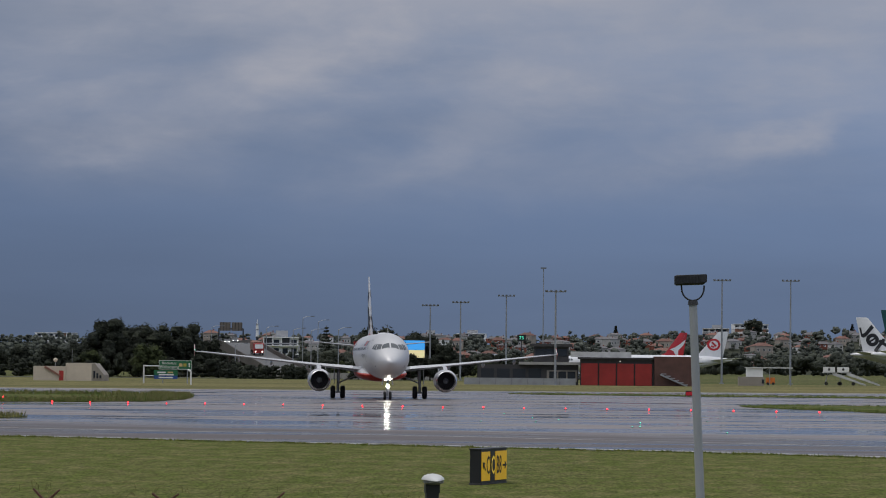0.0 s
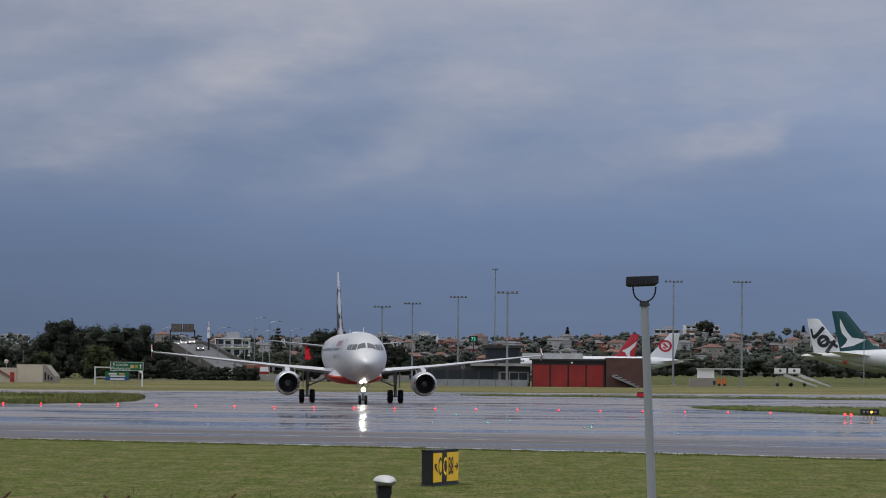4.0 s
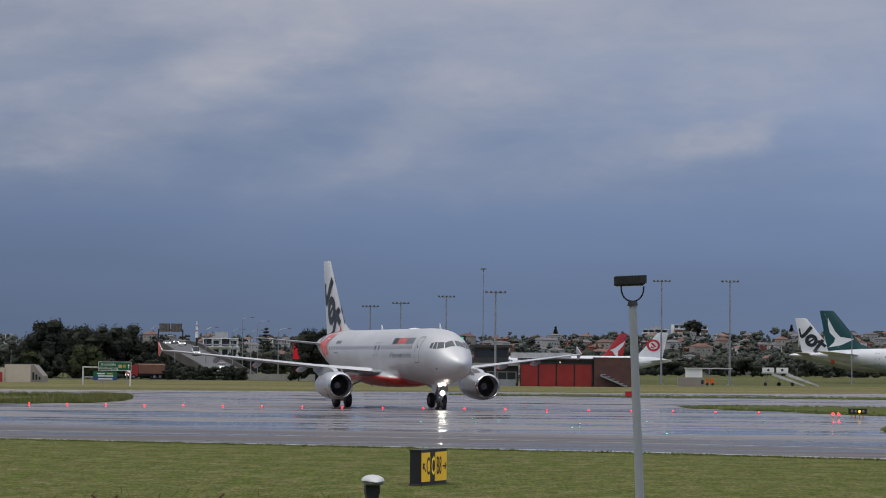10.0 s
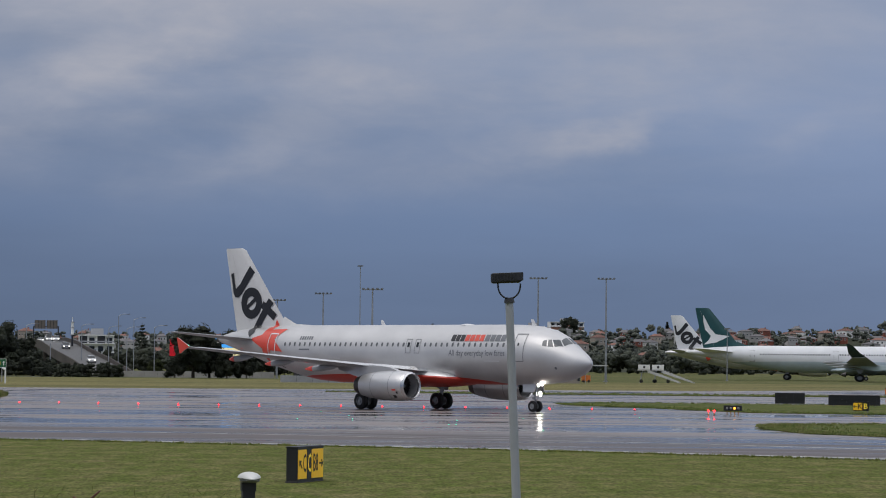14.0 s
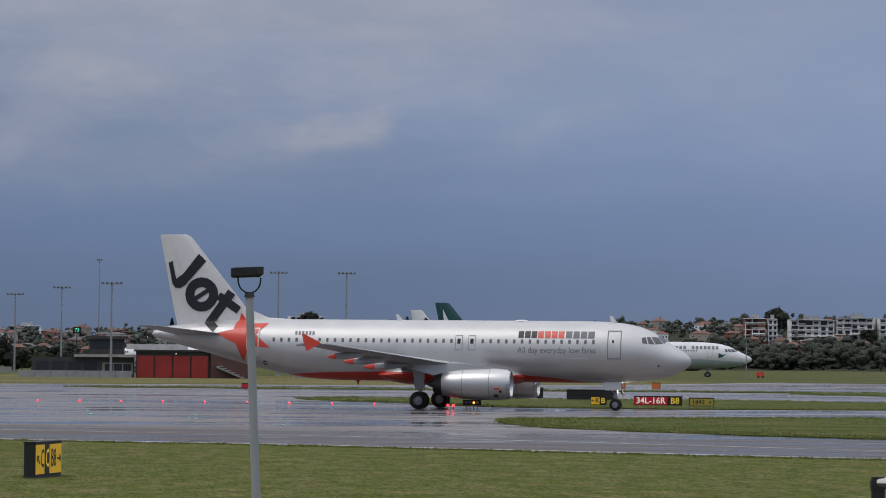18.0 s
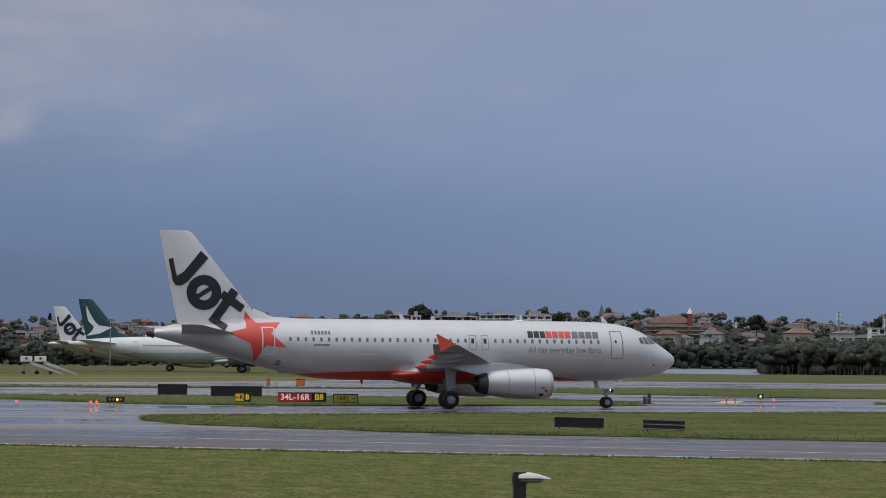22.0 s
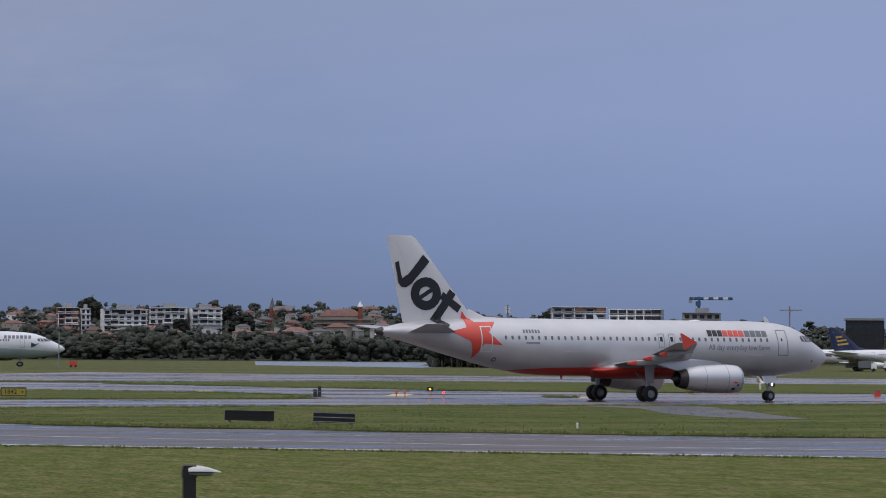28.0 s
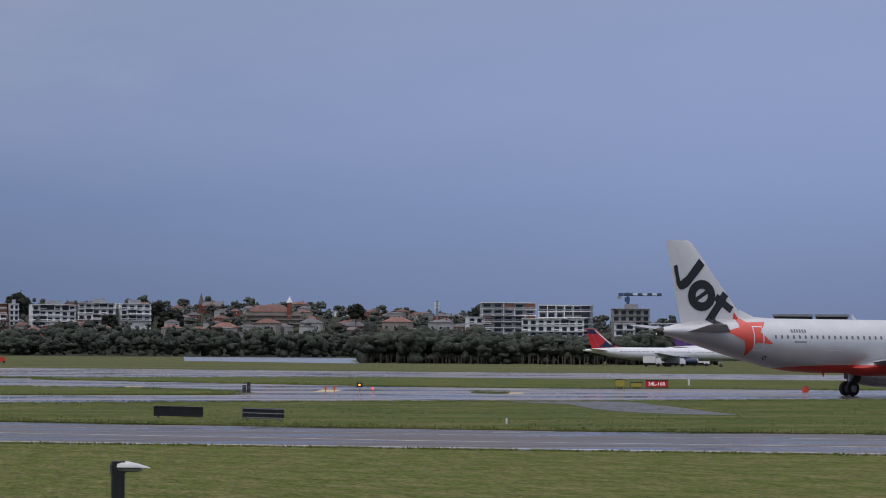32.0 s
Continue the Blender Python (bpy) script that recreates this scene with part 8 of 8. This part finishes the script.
    for z in (1.25, 1.5, 1.75):
        part("cross_rail", Shape().tube((-1.42, -0.92, z), (-1.42, 0.92, z), 0.028, n=6), BLACK, hb)
    for y in (-0.9, 0.9):
        part("stay", Shape().tube((-1.42, y, 1.98), (-0.98, y * 0.89, 2.02), 0.03, n=6), BLACK, hb)
    part("chassis", Shape().box(-3.2, 2.3, -0.42, 0.42, 0.48, 0.75), BLACK, root, smooth=False)
    part("under_tray_box", Shape().box(-2.45, -2.25, -0.88, 0.88, 0.48, 0.90).box(-2.25, -1.30, -0.5, 0.5, 0.6, 0.93), BLACK, root, smooth=False)
    part("spare_wheel", Shape().lathe([(-0.11, 0.2), (-0.11, 0.35), (-0.05, 0.38), (0.05, 0.38), (0.11, 0.35), (0.11, 0.2)], (-2.85, 0, 0.72), (0, 0, 1), 20, True), RUBBER, root)
    part("tow_bar", Shape().tube((-2.7, 0, 0.62), (-3.05, 0, 0.50), 0.07, n=8).tube((-3.05, 0, 0.50), (-3.3, 0, 0.48), 0.05, n=8), BLACK, root)
    bb = Shape()
    for y in (-0.62, 0.62):
        bb.tube((2.76, y, 0.36), (2.82, y, 0.62), 0.045, n=8).tube((2.82, y, 0.62), (2.80, y, 0.98), 0.045, n=8)
    bb.tube((2.80, -0.66, 0.98), (2.80, 0.66, 0.98), 0.04, n=8).tube((2.80, -0.90, 0.58), (2.80, 0.90, 0.58), 0.05, n=8)
    part("bull_bar", bb, STEEL, root)
    part("grille", Shape().box(2.60, 2.70, -0.58, 0.58, 0.68, 0.98), BLACK, root, smooth=False)
    part("bumper", Shape().loft([[(x, y, z) for x, z in ((2.45, 0.66), (2.70, 0.66), (2.74, 0.52), (2.68, 0.40), (2.40, 0.40))] for y in (-0.90, -0.8, 0.8, 0.90)]), CAR_WHITE, root)
    lb = part("beacon_bar", Shape().box(-1.12, -0.72, -0.6, 0.6, 1.94, 2.0), BLACK, root, smooth=False)
    part("beacon", Shape().loft([[(-1.10, y, 2.0), (-0.74, y, 2.0), (-0.80, y, 2.07), (-1.02, y, 2.08)] for y in (-0.55, 0.55)]), glow("beacon_amber", (1.0, 0.30, 0.05), 4.0), lb, "lit amber beacon", smooth=False)
    part("red_bag", Shape().loft([[(-1.80 + q * 0.30 * math.cos(2 * math.pi * i / 12), -0.3 + q * 0.34 * math.sin(2 * math.pi * i / 12), z) for i in range(12)] for z, q in ((0.99, 0.9), (1.3, 1.0), (1.46, 0.95), (1.50, 0.8))]), RED_PAINT, root)
    part("white_bag", Shape().loft([[(-1.84 + q * 0.24 * math.cos(2 * math.pi * i / 12), -0.3 + q * 0.28 * math.sin(2 * math.pi * i / 12), z) for i in range(12)] for z, q in ((1.46, 0.95), (1.56, 0.9), (1.64, 0.5), (1.66, 0.1))]), WHITE_PAINT, root)
    wheels = [(vehicle_wheel(root, x, y, 0.39, 0.13), 0.39) for x in (-1.65, 1.65) for y in (-0.80, 0.80)]
    return root, wheels


ute, ute_wheels = service_ute()


def small_car(label, paint, m, tall=0.0):
    root = thing("car", label, "car", m, "motorway traffic")
    low = [(-2.1, 0.35), (-2.12, 0.85), (-1.9, 0.95 + tall), (0.8, 0.98), (1.7, 0.85), (2.1, 0.65), (2.1, 0.35)]
    part("body", slab_y(low, -0.88, 0.88, 0.04), paint, root)
    top = [(-1.75, 0.93), (-1.3, 1.42 + tall), (0.1, 1.46 + tall), (0.9, 0.95)]
    part("cabin", slab_y(top, -0.72, 0.72, 0.05), CABIN_GLASS, root)
    part("roof", Shape().box(-1.2, 0.05, -0.66, 0.66, 1.43 + tall, 1.49 + tall), paint, root, smooth=False)
    part("windscreen", Shape().add([(0.92, -0.62, 1.0), (0.92, 0.62, 1.0), (0.16, 0.56, 1.42 + tall), (0.16, -0.56, 1.42 + tall)], [(0, 1, 2, 3)]), CABIN_GLASS, root, smooth=False)
    for y in (-0.62, 0.62):
        part("headlamp", Shape().lathe([(0, 0.17), (0.05, 0.12), (0.06, 0.01)], (2.08, y, 0.66), (1, 0, 0), 10), HEAD_GLOW, root, "lit white headlamp")
        for x in (-1.3, 1.3):
            vehicle_wheel(root, x, y * 1.25, 0.31, 0.1)
    return root


cars = []
first_car = small_car("white car with lit headlamps on the motorway ramp", CAR_WHITE, pose(-86, 810, 8.3))
second_car = small_car("dark grey car with lit headlamps on the motorway ramp", CAR_GREY, pose(-86, 814, 8.3))
third_car = small_car("white van with lit headlamps on the motorway ramp", CAR_WHITE, pose(-86, 818, 8.3), 0.55)
for k, src in enumerate((second_car, first_car, third_car, first_car, second_car, first_car, third_car, first_car)):
    cars.append(copy_thing(src, pose(-86, 822 + 4 * k, 8.3)))
cars += [first_car, second_car, third_car]

lorry = thing("lorry", "red lorry with a brown covered load and lit headlamps", "truck", pose(-72, 725, 5))
part("load", Shape().loft([[(-4.6, y, 1.1), (0.9, y, 1.1), (0.9, y, 3.2 - 0.25 * abs(y)), (-4.6, y, 3.2 - 0.25 * abs(y))] for y in (-1.2, -0.6, 0.6, 1.2)]), RUSTY_PANEL, lorry, smooth=False)
part("cab", Shape().loft([[(1.0, y, 0.55), (2.9, y, 0.55), (2.95, y, 1.5), (2.7, y, 2.75), (1.0, y, 2.8)] for y in (-1.15, 1.15)]), ROLLER_RED, lorry, smooth=False)
part("windscreen", Shape().add([(2.965, -1.0, 1.6), (2.965, 1.0, 1.6), (2.76, 0.95, 2.6), (2.76, -0.95, 2.6)], [(0, 1, 2, 3)]), WHITE_WALL, lorry, "pale sunshade and windscreen", smooth=False)
part("chassis", Shape().box(-4.6, 2.6, -0.5, 0.5, 0.6, 1.1), DARK_METAL, lorry, smooth=False)
for y in (-0.8, 0.8):
    part("headlamp", Shape().lathe([(0, 0.2), (0.05, 0.15), (0.06, 0.01)], (2.92, y, 0.85), (1, 0, 0), 10), HEAD_GLOW, lorry, "lit white headlamp")
    for x in (-3.6, -2.4, 1.9):
        vehicle_wheel(lorry, x, y * 1.25, 0.5, 0.16)

JET_ROWS = ((0, -16.98, 284.85, -83.1), (2, -15.34, 274.11, -82.6), (5, -13.31, 259.03, -82.7), (6, -12.63, 253.84, -82.3), (9, -10.09, 240.72, -75.8), (11, -6.72, 231.19, -65.1), (13, -1.62, 222.88, -52.3),
            (16, 10.43, 212.33, -31.4), (17, 15.58, 209.69, -24.5), (18, 21.04, 207.72, -16.7), (19, 26.98, 206.39, -9.4), (21, 39.01, 205.5, 1.4), (23, 51.81, 206.36, 6.4), (25, 65.02, 207.97, 7.8),
            (28, 85.19, 210.3, 7.1), (29, 92.15, 211.08, 7.0), (30, 99.21, 211.88, 7.0), (31, 106.35, 212.72, 6.9), (32, 113.88, 213.59, 6.6))


def motions():
    walk(jet, [(t, pose(x, y, 0, 0, 0, h)) for t, x, y, h in JET_ROWS])
    # wheels roll with the distance covered
    ts = [r[0] for r in JET_ROWS]
    run = [0.0]
    for a, b in zip(JET_ROWS, JET_ROWS[1:]):
        run.append(run[-1] + math.hypot(b[1] - a[1], b[2] - a[2]))
    for wh, r in root_wheels[jet.name]:
        at = wh.location.copy()
        rows = []
        for k in range(481):
            t = k / 15.0
            if t > 32.0:
                break
            ang = np.interp(t, ts, run) / r
            rows.append((t, Matrix.Translation(at) @ Matrix.Rotation(ang, 4, "Y")))
        walk(wh, rows)

    # the ute drives along the near taxiway
    x0, y0, vx, vy = 15.4, 109.3, 14.85, -2.85
    head = math.degrees(math.atan2(vy, vx))
    ute_x = {23.0: 15.5, 23.5: 22.2, 24.0: 29.8, 24.5: 37.0, 25.0: 45.25}
    walk(ute, [(t, pose(ute_x.get(t, x0 + vx * (t - 23.0)), y0 + vy * (t - 23.0), 0, 0, 0, head - 4.5 * min(max(t - 23.0, 0.0), 3.0))) for t in (0.0, 8.0, 16.0, 22.0, 22.5, 23.0, 23.5, 24.0, 24.5, 25.0, 25.5, 26.0, 32.0)])
    speed = math.hypot(vx, vy)
    for wh, r in ute_wheels:
        at = wh.location.copy()
        rows = [(k / 30.0, Matrix.Translation(at) @ Matrix.Rotation(speed * k / 30.0 / r, 4, "Y")) for k in range(30 * 22, 30 * 27)]
        walk(wh, [(0.0, rows[0][1])] + rows + [(32.0, rows[-1][1])])
    # traffic comes down the ramp and leaves along the road behind the barrier
    way = [(-106.5, 945, 8.32), (-84, 800, 8.32), (-79, 760, 7.22), (-72, 725, 5.02), (-64, 690, 2.62), (-57, 655, 0.34), (-56, 636, 0.05), (-65, 618, 0.03), (-100, 603, 0.03), (-300, 560, 0.03), (-560, 520, 0.03)]
    length = [0.0]
    for a, b in zip(way, way[1:]):
        length.append(length[-1] + (Vector(b) - Vector(a)).length)

    def on_way(d):
        d = min(max(d, 0.0), length[-1] - 0.01)
        p = [float(np.interp(d, length, [w[i] for w in way])) for i in range(3)]
        q = [float(np.interp(d + 6.0, length, [w[i] for w in way])) - p[i] for i in range(3)]
        if math.hypot(q[0], q[1]) < 0.5:
            q = [-60.0, -9.0, 0.0]
        tilt = -math.degrees(math.atan2(q[2], math.hypot(q[0], q[1])))
        return pose(p[0], p[1], p[2], 0, tilt, math.degrees(math.atan2(q[1], q[0])))

    # the lorry leaves the ramp and turns away along the road
    trip = [(0.0, -72, 725, 5.05), (1.5, -66.5, 701, 3.4), (3.0, -59.5, 667, 1.0), (4.0, -54, 650, 0.1), (5.0, -48.5, 640, 0.03), (6.5, -49.5, 632, 0.03), (8.0, -54.5, 626, 0.03), (10.0, -72, 613, 0.03), (11.0, -92, 604, 0.03), (12.0, -118, 598, 0.03),
            (16.0, -220, 577, 0.03), (32.0, -556, 519.5, 0.03)]
    rows = []
    for k in range(65):
        t = 0.5 * k
        p = Vector([float(np.interp(t, [w[0] for w in trip], [w[i] for w in trip])) for i in (1, 2, 3)])
        q = Vector([float(np.interp(min(t, 31.3) + 0.7, [w[0] for w in trip], [w[i] for w in trip])) for i in (1, 2, 3)]) - p
        rows.append((t, pose(*p, 0, -math.degrees(math.atan2(q.z, math.hypot(q.x, q.y))), math.degrees(math.atan2(q.y, q.x)))))
    walk(lorry, rows)
    for k, car in enumerate(cars):
        start = -6.0 + 2.4 * k
        walk(car, [(t, on_way(20.0 * (t - start) - 2.0 * (k % 3))) for t in [0.5 * j for j in range(65)]])


motions()
